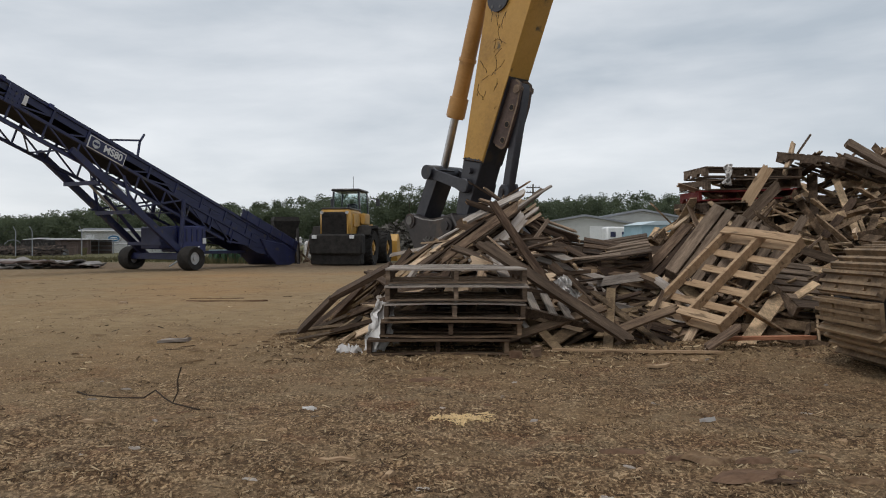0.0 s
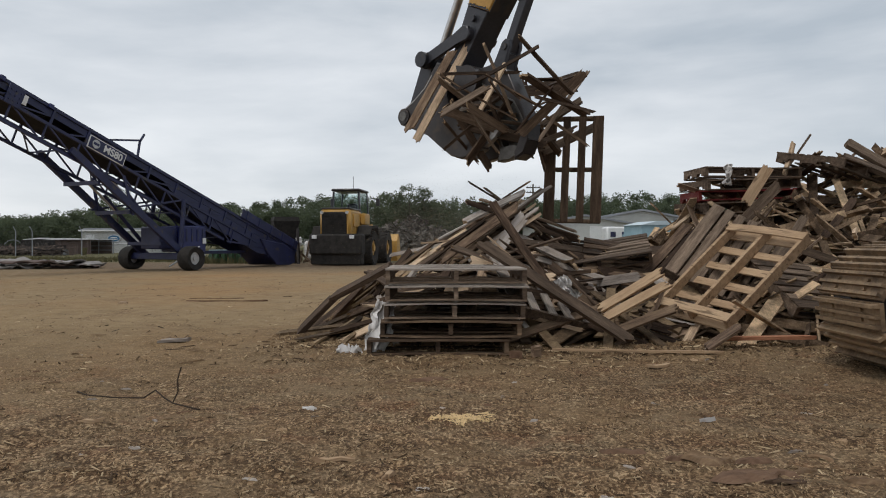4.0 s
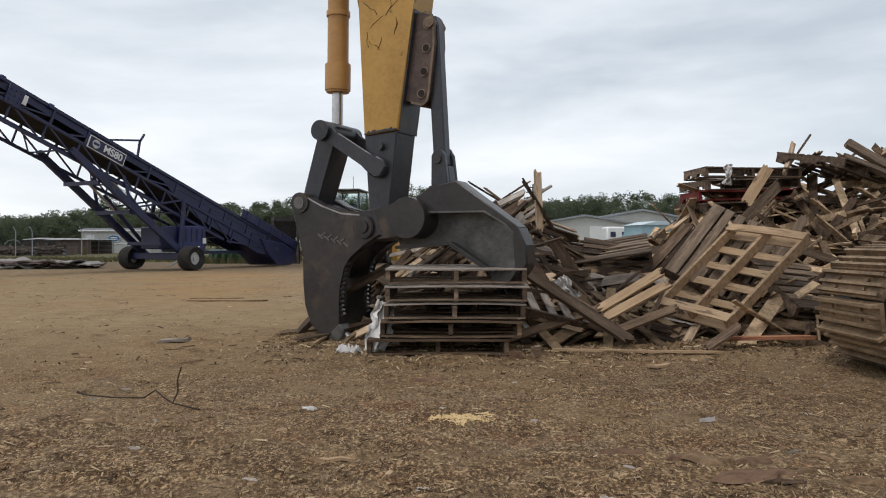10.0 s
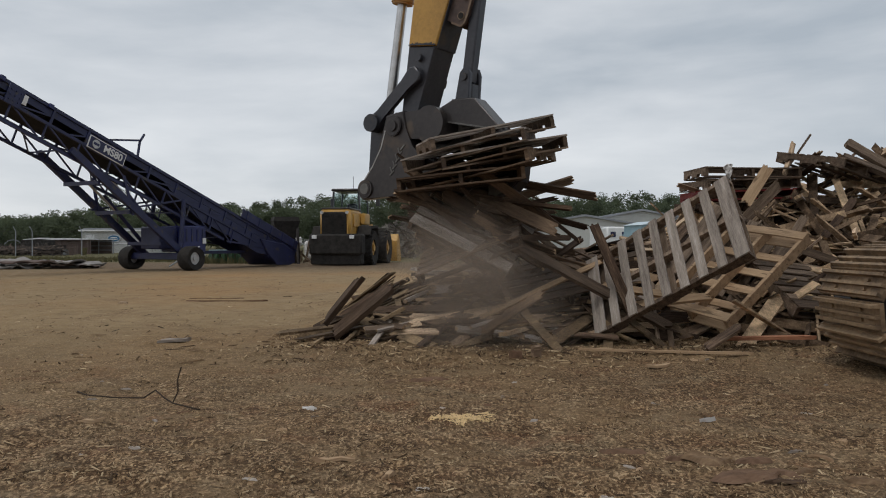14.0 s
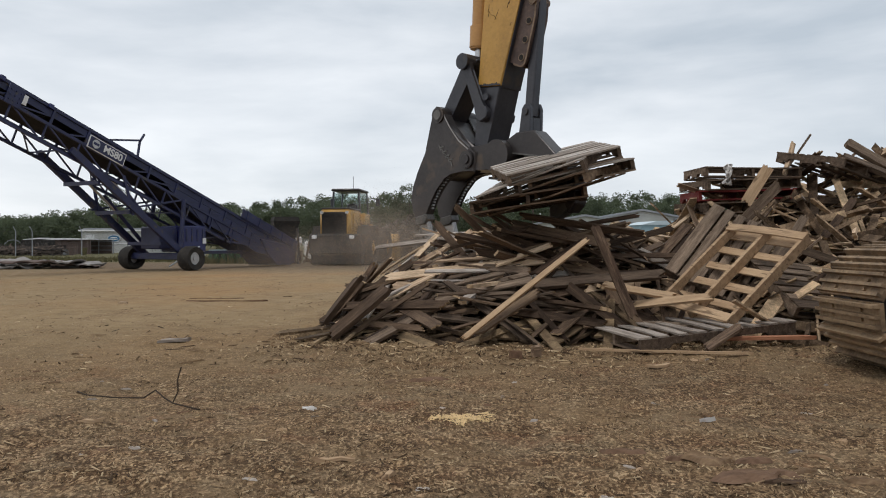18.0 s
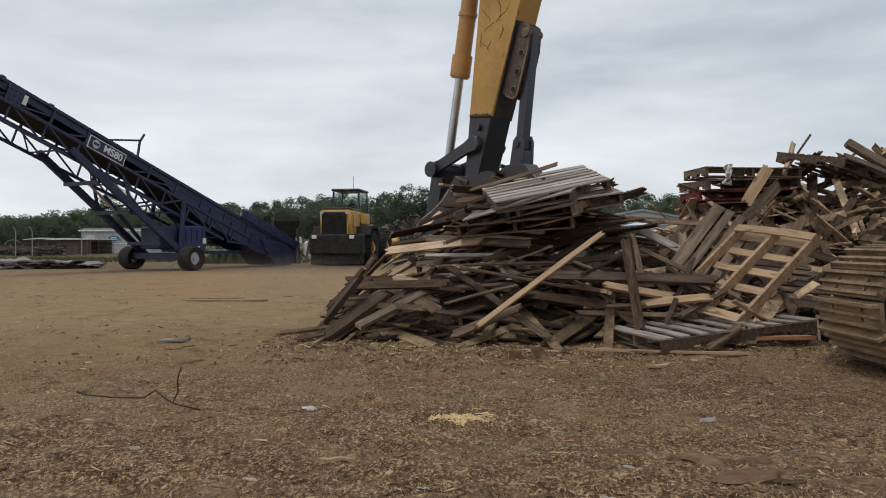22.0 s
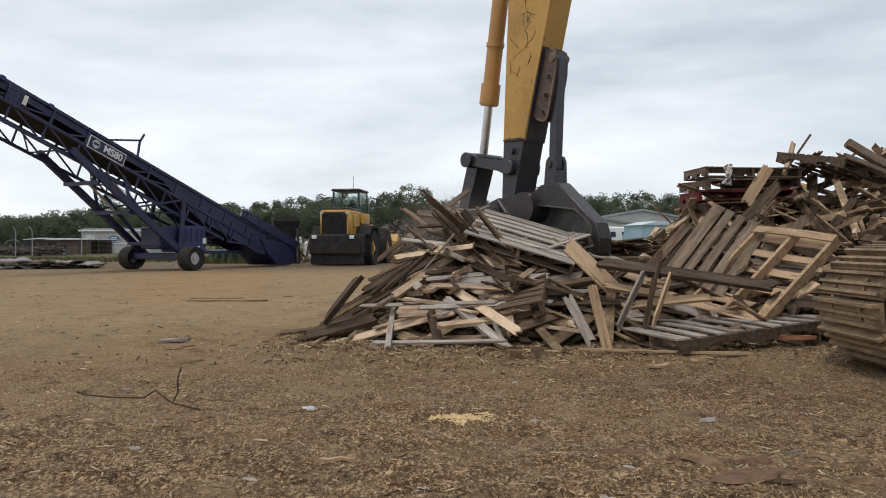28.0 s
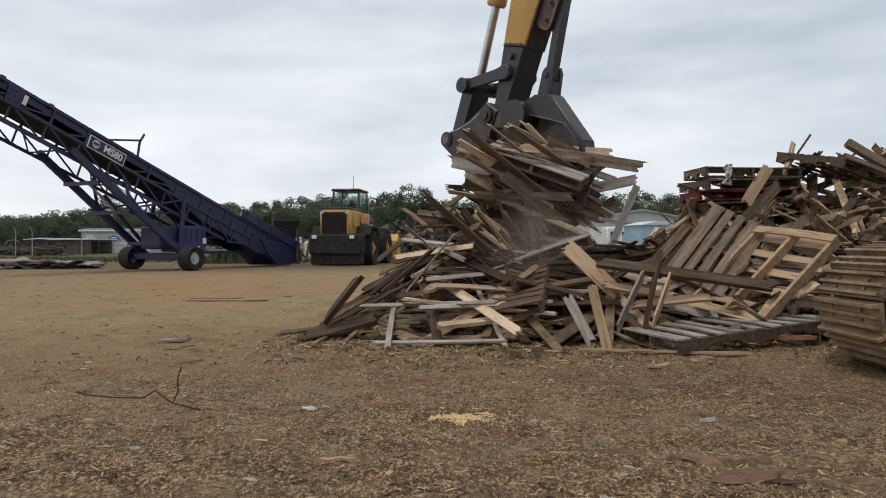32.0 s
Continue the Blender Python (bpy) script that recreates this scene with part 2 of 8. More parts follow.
def ground_material():
    mat = bpy.data.materials.new("yard_ground")
    mat.use_nodes = True
    nt = mat.node_tree
    N, L = nt.nodes.new, nt.links.new
    bsdf = nt.nodes["Principled BSDF"]
    bsdf.inputs["Roughness"].default_value = 0.95
    bsdf.inputs["Specular IOR Level"].default_value = 0.15
    geo = N("ShaderNodeNewGeometry")
    sep = N("ShaderNodeSeparateXYZ")
    L(geo.outputs["Position"], sep.inputs[0])

    def noise(scale, detail=6, rough=0.6, stretch=None):
        n = N("ShaderNodeTexNoise")
        n.inputs["Scale"].default_value, n.inputs["Detail"].default_value, n.inputs["Roughness"].default_value = scale, detail, rough
        if stretch:
            mp = N("ShaderNodeMapping")
            mp.inputs["Scale"].default_value = stretch
            L(geo.outputs["Position"], mp.inputs["Vector"])
            L(mp.outputs["Vector"], n.inputs["Vector"])
        else:
            L(geo.outputs["Position"], n.inputs["Vector"])
        return n.outputs["Fac"]

    def ramp(src, *stops):
        r = N("ShaderNodeValToRGB")
        e = r.color_ramp.elements
        for k, (p, c) in enumerate(stops):
            s = e[k] if k < 2 else e.new(p)
            s.position, s.color = p, (*c, 1)
        L(src, r.inputs["Fac"])
        return r.outputs["Color"]

    def mixed(f, a, b):
        m = N("ShaderNodeMix")
        m.data_type = "RGBA"
        L(f, m.inputs["Factor"])
        L(a, m.inputs["A"])
        L(b, m.inputs["B"])
        return m.outputs["Result"]

    coarse, mid, big = noise(60, 4, 0.65, (1.2, 0.75, 1)), noise(3.2, 9, 0.68), noise(0.55, 6, 0.6)
    grit = N("ShaderNodeTexVoronoi")
    grit.inputs["Scale"].default_value, grit.inputs["Randomness"].default_value = 74, 1.0
    wob = N("ShaderNodeMapping")
    wob.inputs["Scale"].default_value, wob.inputs["Rotation"].default_value = (1.35, 0.75, 1), (0, 0, 0.25)
    jog, jump = N("ShaderNodeTexNoise"), N("ShaderNodeVectorMath")
    jog.inputs["Scale"].default_value = 30
    jump.operation = "MULTIPLY_ADD"
    L(geo.outputs["Position"], jog.inputs["Vector"])
    L(jog.outputs["Color"], jump.inputs[0])
    jump.inputs[1].default_value = (0.03, 0.03, 0.03)
    L(geo.outputs["Position"], jump.inputs[2])
    L(jump.outputs["Vector"], wob.inputs["Vector"])
    L(wob.outputs["Vector"], grit.inputs["Vector"])
    tone = N("ShaderNodeSeparateColor")
    L(grit.outputs["Color"], tone.inputs["Color"])
    both = N("ShaderNodeMath")
    both.operation = "MULTIPLY_ADD"
    L(tone.outputs["Red"], both.inputs[0])
    both.inputs[1].default_value = 0.62
    ease = N("ShaderNodeMath")
    ease.operation = "MULTIPLY_ADD"
    L(coarse, ease.inputs[0])
    ease.inputs[1].default_value, ease.inputs[2].default_value = 1.7, -1.23
    clump = N("ShaderNodeMath")
    clump.operation = "MULTIPLY_ADD"
    L(noise(17, 5, 0.65, (1.25, 0.75, 1)), clump.inputs[0])
    clump.inputs[1].default_value = 0.9
    L(ease.outputs[0], clump.inputs[2])
    L(clump.outputs[0], both.inputs[2])
    fine = both.outputs[0]
    mulch = ramp(fine, (0.20, (0.097, 0.056, 0.029)), (0.92, (0.673, 0.465, 0.260)), (0.5, (0.267, 0.163, 0.086)))
    grey = ramp(fine, (0.20, (0.148, 0.098, 0.055)), (0.92, (0.734, 0.545, 0.335)), (0.5, (0.352, 0.237, 0.136)))
    near = mixed(ramp(mid, (0.42, (0, 0, 0)), (0.62, (1, 1, 1))), mulch, grey)
    red = ramp(mid, (0.3, (0.173, 0.085, 0.042)), (0.8, (0.306, 0.160, 0.079)))
    near = mixed(ramp(noise(1.3, 6, 0.7), (0.60, (0, 0, 0)), (0.74, (0.6, 0.6, 0.6))), near, red)
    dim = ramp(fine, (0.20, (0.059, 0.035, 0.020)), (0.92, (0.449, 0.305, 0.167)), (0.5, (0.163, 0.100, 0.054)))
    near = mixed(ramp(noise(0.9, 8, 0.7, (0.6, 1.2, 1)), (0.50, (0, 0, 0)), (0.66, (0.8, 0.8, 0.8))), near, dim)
    # darkens the ground towards the heap, the edge broken up by noise
    heap_front = N("ShaderNodeMapRange")
    heap_front.inputs["From Min"].default_value, heap_front.inputs["From Max"].default_value = 4.6, 6.6
    heap_front.inputs["To Max"].default_value = 0.62
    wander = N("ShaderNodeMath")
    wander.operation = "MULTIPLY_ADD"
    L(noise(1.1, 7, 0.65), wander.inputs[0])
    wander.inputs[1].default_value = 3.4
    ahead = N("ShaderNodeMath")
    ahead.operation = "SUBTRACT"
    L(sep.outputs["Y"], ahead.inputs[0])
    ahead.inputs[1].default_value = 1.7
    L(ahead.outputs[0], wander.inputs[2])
    L(wander.outputs[0], heap_front.inputs["Value"])
    near = mixed(heap_front.outputs["Result"], near, dim)
    olive = ramp(fine, (0.20, (0.100, 0.080, 0.050)), (0.92, (0.551, 0.450, 0.298)), (0.5, (0.245, 0.190, 0.117)))
    near = mixed(ramp(noise(0.62, 7, 0.65, (0.8, 1.3, 1)), (0.55, (0, 0, 0)), (0.66, (0.8, 0.8, 0.8))), near, olive)
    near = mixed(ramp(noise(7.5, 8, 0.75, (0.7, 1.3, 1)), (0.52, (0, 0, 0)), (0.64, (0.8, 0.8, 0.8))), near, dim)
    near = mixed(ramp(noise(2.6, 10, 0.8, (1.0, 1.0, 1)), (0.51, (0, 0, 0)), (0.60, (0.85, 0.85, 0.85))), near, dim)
    near = mixed(ramp(noise(4.4, 9, 0.8, (1.2, 0.7, 1)), (0.56, (0, 0, 0)), (0.64, (0.7, 0.7, 0.7))), near, grey)
    # trodden dust lying over the chips in worn patches
    worn = ramp(noise(130, 5, 0.75, (0.8, 0.8, 1)), (0.32, (0.153, 0.098, 0.052)), (0.68, (0.428, 0.292, 0.162)), (0.5, (0.277, 0.184, 0.101)))
    worn = mixed(ramp(noise(0.8, 6, 0.65), (0.46, (0, 0, 0)), (0.6, (0.8, 0.8, 0.8))), worn, ramp(noise(110, 5, 0.75), (0.32, (0.138, 0.102, 0.061)), (0.68, (0.367, 0.285, 0.181))))
    near = mixed(ramp(noise(1.5, 10, 0.74, (0.55, 0.9, 1)), (0.47, (0, 0, 0)), (0.62, (0.70, 0.70, 0.70))), near, worn)
    near = mixed(ramp(noise(8.0, 8, 0.75, (0.6, 0.9, 1)), (0.55, (0, 0, 0)), (0.66, (0.5, 0.5, 0.5))), near, worn)
    near = mixed(ramp(noise(1.9, 9, 0.75, (0.9, 0.8, 1)), (0.53, (0, 0, 0)), (0.66, (0.8, 0.8, 0.8))), near, ramp(fine, (0.16, (0.128, 0.060, 0.031)), (0.98, (0.479, 0.280, 0.153)), (0.5, (0.235, 0.122, 0.065))))
    pale = ramp(mid, (0.3, (0.428, 0.319, 0.195)), (0.7, (0.673, 0.540, 0.363)))
    near = mixed(ramp(noise(70, 3, 0.5, (0.7, 1.5, 1)), (0.72, (0, 0, 0)), (0.78, (0.7, 0.7, 0.7))), near, pale)
    soil = ramp(mid, (0.3, (0.036, 0.023, 0.013)), (0.7, (0.071, 0.046, 0.026)))
    near = mixed(ramp(noise(22, 7, 0.7, (0.6, 1.4, 1)), (0.33, (0.8, 0.8, 0.8)), (0.41, (0, 0, 0))), near, soil)
    tan = ramp(mid, (0.3, (0.270, 0.188, 0.104)), (0.75, (0.428, 0.305, 0.171)), (0.5, (0.342, 0.240, 0.132)))
    tan = mixed(ramp(noise(0.5, 5, 0.55, (0.5, 0.32, 1)), (0.44, (0, 0, 0)), (0.66, (0.75, 0.75, 0.75))), tan, ramp(fine, (0.3, (0.347, 0.195, 0.085)), (0.7, (0.490, 0.295, 0.135))))
    tan = mixed(ramp(noise(1.6, 9, 0.76, (0.6, 0.5, 1)), (0.53, (0, 0, 0)), (0.68, (0.8, 0.8, 0.8))), tan, mulch)
    tan = mixed(ramp(noise(9.0, 6, 0.7), (0.60, (0, 0, 0)), (0.70, (0.55, 0.55, 0.55))), tan, dim)
    tan = mixed(ramp(noise(16.0, 4, 0.6), (0.64, (0, 0, 0)), (0.70, (0.7, 0.7, 0.7))), tan, ramp(mid, (0.3, (0.408, 0.310, 0.195)), (0.7, (0.612, 0.490, 0.335))))
    edge = N("ShaderNodeMath")
    edge.operation = "MULTIPLY_ADD"
    L(big, edge.inputs[0])
    edge.inputs[1].default_value = 5.0
    L(sep.outputs["Y"], edge.inputs[2])
    lean = N("ShaderNodeMath")
    lean.operation = "MULTIPLY_ADD"
    L(sep.outputs["X"], lean.inputs[0])
    lean.inputs[1].default_value = -0.35
    L(edge.outputs[0], lean.inputs[2])
    f = N("ShaderNodeMapRange")
    f.inputs["From Min"].default_value, f.inputs["From Max"].default_value = 7.0, 13.0
    L(lean.outputs[0], f.inputs["Value"])
    col = mixed(f.outputs["Result"], near, tan)
    s = N("ShaderNodeMapRange")
    s.inputs["From Min"].default_value, s.inputs["From Max"].default_value = 23.0, 31.0
    s.inputs["To Max"].default_value = 0.9
    L(sep.outputs["Y"], s.inputs["Value"])
    col = mixed(s.outputs["Result"], col, ramp(mid, (0.3, (0.107, 0.078, 0.052)), (0.75, (0.230, 0.165, 0.107))))
    g = N("ShaderNodeMapRange")
    g.inputs["From Min"].default_value, g.inputs["From Max"].default_value = 37.5, 41.0
    L(sep.outputs["Y"], g.inputs["Value"])
    col = mixed(g.outputs["Result"], col, ramp(mid, (0.3, (0.08, 0.08, 0.04)), (0.75, (0.194, 0.165, 0.084))))
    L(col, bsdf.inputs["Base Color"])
    bp = N("ShaderNodeBump")
    bp.inputs["Strength"].default_value, bp.inputs["Distance"].default_value = 0.9, 0.018
    L(fine, bp.inputs["Height"])
    L(bp.outputs["Normal"], bsdf.inputs["Normal"])
    return mat


# ---- builders ----


def part(name, bm, material, parent=None, label="", smooth=True):
    me = bpy.data.meshes.new(name)
    bmesh.ops.recalc_face_normals(bm, faces=bm.faces[:])
    bm.to_mesh(me)
    bm.free()
    me.materials.append(material)
    if smooth:
        for p in me.polygons:
            p.use_smooth = True
        me.set_sharp_from_angle(angle=radians(38))
    ob = new(name, me)
    if parent is not None:
        ob.parent = parent
    if label:
        ob["label"] = label
    return ob


def thing(name, label, category, group="", m=None, kind=""):
    ob = new(name)
    if m is not None:
        ob.matrix_basis = m
    return tagged(ob, label, category, group, kind)


def box(bm, c, s, m=None, bevel=0.0, taper=1.0):
    """A box with centre c and sizes s; taper shrinks its top."""
    vs = []
    for z in (-0.5, 0.5):
        k = taper if z > 0 else 1.0
        for x, y in ((-0.5, -0.5), (0.5, -0.5), (0.5, 0.5), (-0.5, 0.5)):
            v = Vector((c[0] + x * s[0] * k, c[1] + y * s[1] * k, c[2] + z * s[2]))
            vs.append(bm.verts.new(m @ v if m is not None else v))
    fs = [bm.faces.new([vs[i] for i in q]) for q in ((3, 2, 1, 0), (4, 5, 6, 7), (0, 1, 5, 4), (1, 2, 6, 5), (2, 3, 7, 6), (3, 0, 4, 7))]
    if bevel:
        es = list({e for f in fs for e in f.edges})
        bmesh.ops.bevel(bm, geom=es, offset=bevel, segments=1, affect="EDGES")
    return bm


def rod(bm, a, b, r, seg=10, r2=None, caps=True):
    """A round bar from a to b."""
    a, b = Vector(a), Vector(b)
    q = (b - a).to_track_quat("Z", "Y").to_matrix()
    r2 = r if r2 is None else r2
    rings = []
    for p, rr in ((a, r), (b, r2)):
        rings.append([bm.verts.new(p + q @ Vector((rr * math.cos(2 * math.pi * k / seg), rr * math.sin(2 * math.pi * k / seg), 0))) for k in range(seg)])
    for k in range(seg):
        bm.faces.new((rings[0][k], rings[0][(k + 1) % seg], rings[1][(k + 1) % seg], rings[1][k]))
    if caps:
        bm.faces.new(rings[0][::-1])
        bm.faces.new(rings[1])
    return bm


def beam(bm, a, b, w, h):
    """A square bar from a to b, w across and h high."""
    a, b = Vector(a), Vector(b)
    q = (b - a).to_track_quat("X", "Z").to_matrix().to_4x4()
    return box(bm, (0, 0, 0), ((b - a).length, w, h), Matrix.Translation((a + b) / 2) @ q)


def slab(bm, profile, y0, y1, bevel=0.0):
    """A plate with an outline in x and z, from y0 to y1."""
    lo = [bm.verts.new((x, y0, z)) for x, z in profile]
    hi = [bm.verts.new((x, y1, z)) for x, z in profile]
    n = len(profile)
    fs = [bm.faces.new(lo), bm.faces.new(hi[::-1])]
    for k in range(n):
        fs.append(bm.faces.new((lo[k], hi[k], hi[(k + 1) % n], lo[(k + 1) % n])))
    if bevel:
        es = list({e for f in fs[:2] for e in f.edges})
        bmesh.ops.bevel(bm, geom=es, offset=bevel, segments=1, affect="EDGES")
    return bm


def ring(bm, c, axis, r_out, r_in, width, seg=20):
    """A ring such as a tyre: centre c, axis 'x' or 'y'."""
    prof = [(r_in, -0.42), (r_out * 0.93, -0.5), (r_out, -0.34), (r_out, 0.34), (r_out * 0.93, 0.5), (r_in, 0.42)]
    loops = []
    for k in range(seg):
        a = 2 * math.pi * k / seg
        row = []
        for r, o in prof:
            u, v = r * math.cos(a), r * math.sin(a)
            p = (c[0] + o * width, c[1] + u, c[2] + v) if axis == "x" else (c[0] + u, c[1] + o * width, c[2] + v)
            row.append(bm.verts.new(p))
        loops.append(row)
    for k in range(seg):
        A, B = loops[k], loops[(k + 1) % seg]
        for j in range(len(prof)):
            i = (j + 1) % len(prof)
            bm.faces.new((A[j], A[i], B[i], B[j]))
    return bm


def B():
    return bmesh.new()


# ---- ground ----


def ground_height(x, y):
    near = max(0.0, 1 - max(0.0, y - 9) / 6) * max(0.0, min(1.0, (y - 1.2) / 1.5))
    h = 0.055 * (noise.noise((x * 0.55, y * 0.55, 1.3))) + 0.03 * noise.noise((x * 1.9, y * 1.9, 4.0)) + 0.016 * noise.noise((x * 6, y * 6, 2.0)) + 0.010 * noise.noise((x * 15, y * 15, 9.0))
    return h * near


def build_ground():
    xs = [-900, -400, -150, -60, -30, -18, -12, -9, -7] + [-6 + 0.05 * k for k in range(241)] + [7, 9, 12, 18, 30, 60, 150, 400, 900]
    ys = [-300, -60, -10, -3, 0, 1.2, 1.8, 2.2] + [2.4 + 0.04 * k for k in range(150)] + [8.4 + 0.08 * k for k in range(50)] + [12.6, 13.2, 14, 15, 17, 20, 24, 28, 33, 40, 55, 80, 140, 300, 900, 2500]
    verts = [(x, y, ground_height(x, y) if -6.5 < x < 6.5 and 1 < y < 15 else 0.0) for y in ys for x in xs]
    n = len(xs)
    faces = [(j * n + i, j * n + i + 1, (j + 1) * n + i + 1, (j + 1) * n + i) for j in range(len(ys) - 1) for i in range(n - 1)]
    me = bpy.data.meshes.new("ground")
    me.from_pydata(verts, [], faces)
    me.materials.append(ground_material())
    for p in me.polygons:
        p.use_smooth = True
    tagged(new("ground", me), "bare brown dirt yard strewn with wood chips and gravel", "ground", kind="structure")


build_ground()

# ---- distance: woods, buildings, fence ----


def leaves(verts, faces, rng, c, r, count, size):
    for _ in range(count):
        d = Vector((rng.gauss(0, 1), rng.gauss(0, 1), rng.gauss(0, 1))).normalized() * (r * rng.random() ** 0.4)
        p = Vector(c) + Vector((d.x, d.y, d.z * 0.8))
        k = len(verts)
        for _ in range(3):
            verts.append(p + Vector((rng.uniform(-1, 1), rng.uniform(-1, 1), rng.uniform(-0.8, 0.8))) * size)
        faces.append((k, k + 1, k + 2))


def build_woodland():
    rng = random.Random(21)
    verts, faces = [], []
    for row, (dist, lift) in enumerate(((118, 0.74), (138, 0.92), (156, 1.0))):
        x = -105.0
        while x < 72:
            f = x / dist
            top = 7.0 + 1.7 * math.exp(-((f + 0.20) / 0.13) ** 2) + 1.3 * math.exp(-((f + 0.06) / 0.05) ** 2) + 2.2 * math.exp(-((f - 0.28) / 0.25) ** 2) - 1.5 * math.exp(-((f + 0.52) / 0.14) ** 2) + 2.6 * math.exp(-((f + 0.455) / 0.018) ** 2) - 0.7 * math.exp(-((f + 0.24) / 0.05) ** 2)
            h = max(4.0, 1.15 * top * lift * rng.uniform(0.86, 1.10))
            y = dist + rng.uniform(-6, 6)
            w = rng.uniform(2.0, 3.2)
            for k in range(34):
                q = rng.random()
                zz = h * (0.12 + 0.83 * q)
                wide = w * (0.35 + 1.0 * math.sin(math.pi * min(1, 0.25 + 0.72 * (1 - q))))
                a = rng.uniform(0, 6.283)
                leaves(verts, faces, rng, (x + wide * math.cos(a) * 0.8, y + wide * math.sin(a) * 0.8, zz), 1.05, 84, 0.26)
            x += rng.uniform(2.0, 3.4)
    me = bpy.data.meshes.new("woodland")
    me.from_pydata(verts, [], faces)
    me.materials.append(foliage)
    tagged(new("woodland", me), "dense dark green tree line along the horizon", "trees", kind="stuff")


build_woodland()


def build_tree(x, y, h, w, seed, label):
    rng = random.Random(seed)
    t = thing("tree", label, "tree", "trees behind the yard", pose(x, y, 0))
    bm = B()
    rod(bm, (0, 0, 0), (0.1, 0, h * 0.75), 0.16, 8, 0.05)
    for k in range(6):
        a, z = k * 1.2, h * (0.3 + 0.07 * k)
        rod(bm, (0.05, 0, z), (w * 0.7 * math.cos(a), w * 0.7 * math.sin(a), z + h * 0.2), 0.05, 6, 0.02)
    part("trunk", bm, bark, t)
    verts, faces = [], []
    for k in range(46):
        a, q = rng.uniform(0, 6.283), rng.random()
        r = w * (0.25 + 0.75 * math.sin(math.pi * (0.15 + 0.8 * q)))
        leaves(verts, faces, rng, (r * math.cos(a) * rng.random() ** 0.5, r * math.sin(a), h * (0.32 + 0.68 * q)), 0.55, 80, 0.15)
    me = bpy.data.meshes.new("crown")
    me.from_pydata(verts, [], faces)
    me.materials.append(foliage)
    new("crown", me).parent = t


build_tree(-39.5, 93, 7.4, 2.6, 3, "slender leafy tree behind the white building")
build_tree(-5.0, 112, 9.6, 2.2, 5, "tall pine standing above the tree line")
build_tree(-3.0, 114, 9.2, 2.0, 6, "tall pine standing above the tree line")
build_tree(-13.3, 100, 7.6, 2.1, 8, "leafy tree behind the wheel loader")


def ribbed_wall(bm, x0, x1, y, z0, z1, step=0.3, proud=0.03):
    box(bm, ((x0 + x1) / 2, y, (z0 + z1) / 2), (x1 - x0, 0.2, z1 - z0))
    x = x0 + step / 2
    while x < x1:
        box(bm, (x, y - 0.1 - proud / 2 + 0.005, (z0 + z1) / 2), (0.05, proud, z1 - z0))
        x += step


def build_white_building():
    t = thing("site_building", "low white metal building with a blue oval sign", "building", "", pose(-33.85, 80, 0))
    bm = B()
    ribbed_wall(bm, -3.6, 3.4, 0, 0, 2.35)
    part("front_wall", bm, metal_wall, t)
    bm = B()
    box(bm, (-3.7, 4.1, 1.17), (0.2, 8, 2.34))
    part("side_wall", bm, metal_wall, t)
    bm = B()
    box(bm, (3.5, 4.1, 1.17), (0.2, 8, 2.34))
    part("side_wall", bm, metal_wall, t)
    bm = B()
    box(bm, (-0.1, 8.2, 1.17), (7.2, 0.2, 2.34))
    part("rear_wall", bm, metal_wall, t)
    bm = B()
    slab(bm, [(-4.0, 2.32), (3.9, 2.32), (3.3, 2.58), (-3.4, 2.58)], -0.35, 8.6)
    part("roof", bm, metal_roof, t, "pale grey metal roof with white fascia")
    bm = B()
    box(bm, (-0.1, -0.4, 2.32), (7.8, 0.08, 0.16))
    part("fascia", bm, white, t)
    bm = B()
    box(bm, (0.4, -0.16, 0.98), (4.4, 0.06, 0.12))
    part("band", bm, white, t)
    def oval(a, b):
        return [(a * math.cos(2 * math.pi * k / 28) - 0.35, 1.52 + b * math.sin(2 * math.pi * k / 28)) for k in range(28)]

    sign = part("oval_sign", slab(B(), oval(0.66, 0.37), -0.24, -0.13), white, t, "white-rimmed oval sign")
    part("sign_face", slab(B(), oval(0.60, 0.31), -0.28, -0.24), blue_sign_dark, sign, "dark blue field")
    for z, w in ((1.60, 0.62), (1.44, 0.80)):
        bm = B()
        box(bm, (-0.35, -0.30, z), (w, 0.03, 0.075))
        part("sign_mark", bm, white, sign)
    for x in (-2.9,):
        bm = B()
        box(bm, (x, -0.12, 0.95), (0.9, 0.08, 1.9), bevel=0.01)
        part("door", bm, white, t)


blue_sign_dark = surface("blue_sign", [(0.25, (0.03, 0.12, 0.24)), (0.85, (0.05, 0.17, 0.30))], 2, rough=0.5)
build_white_building()


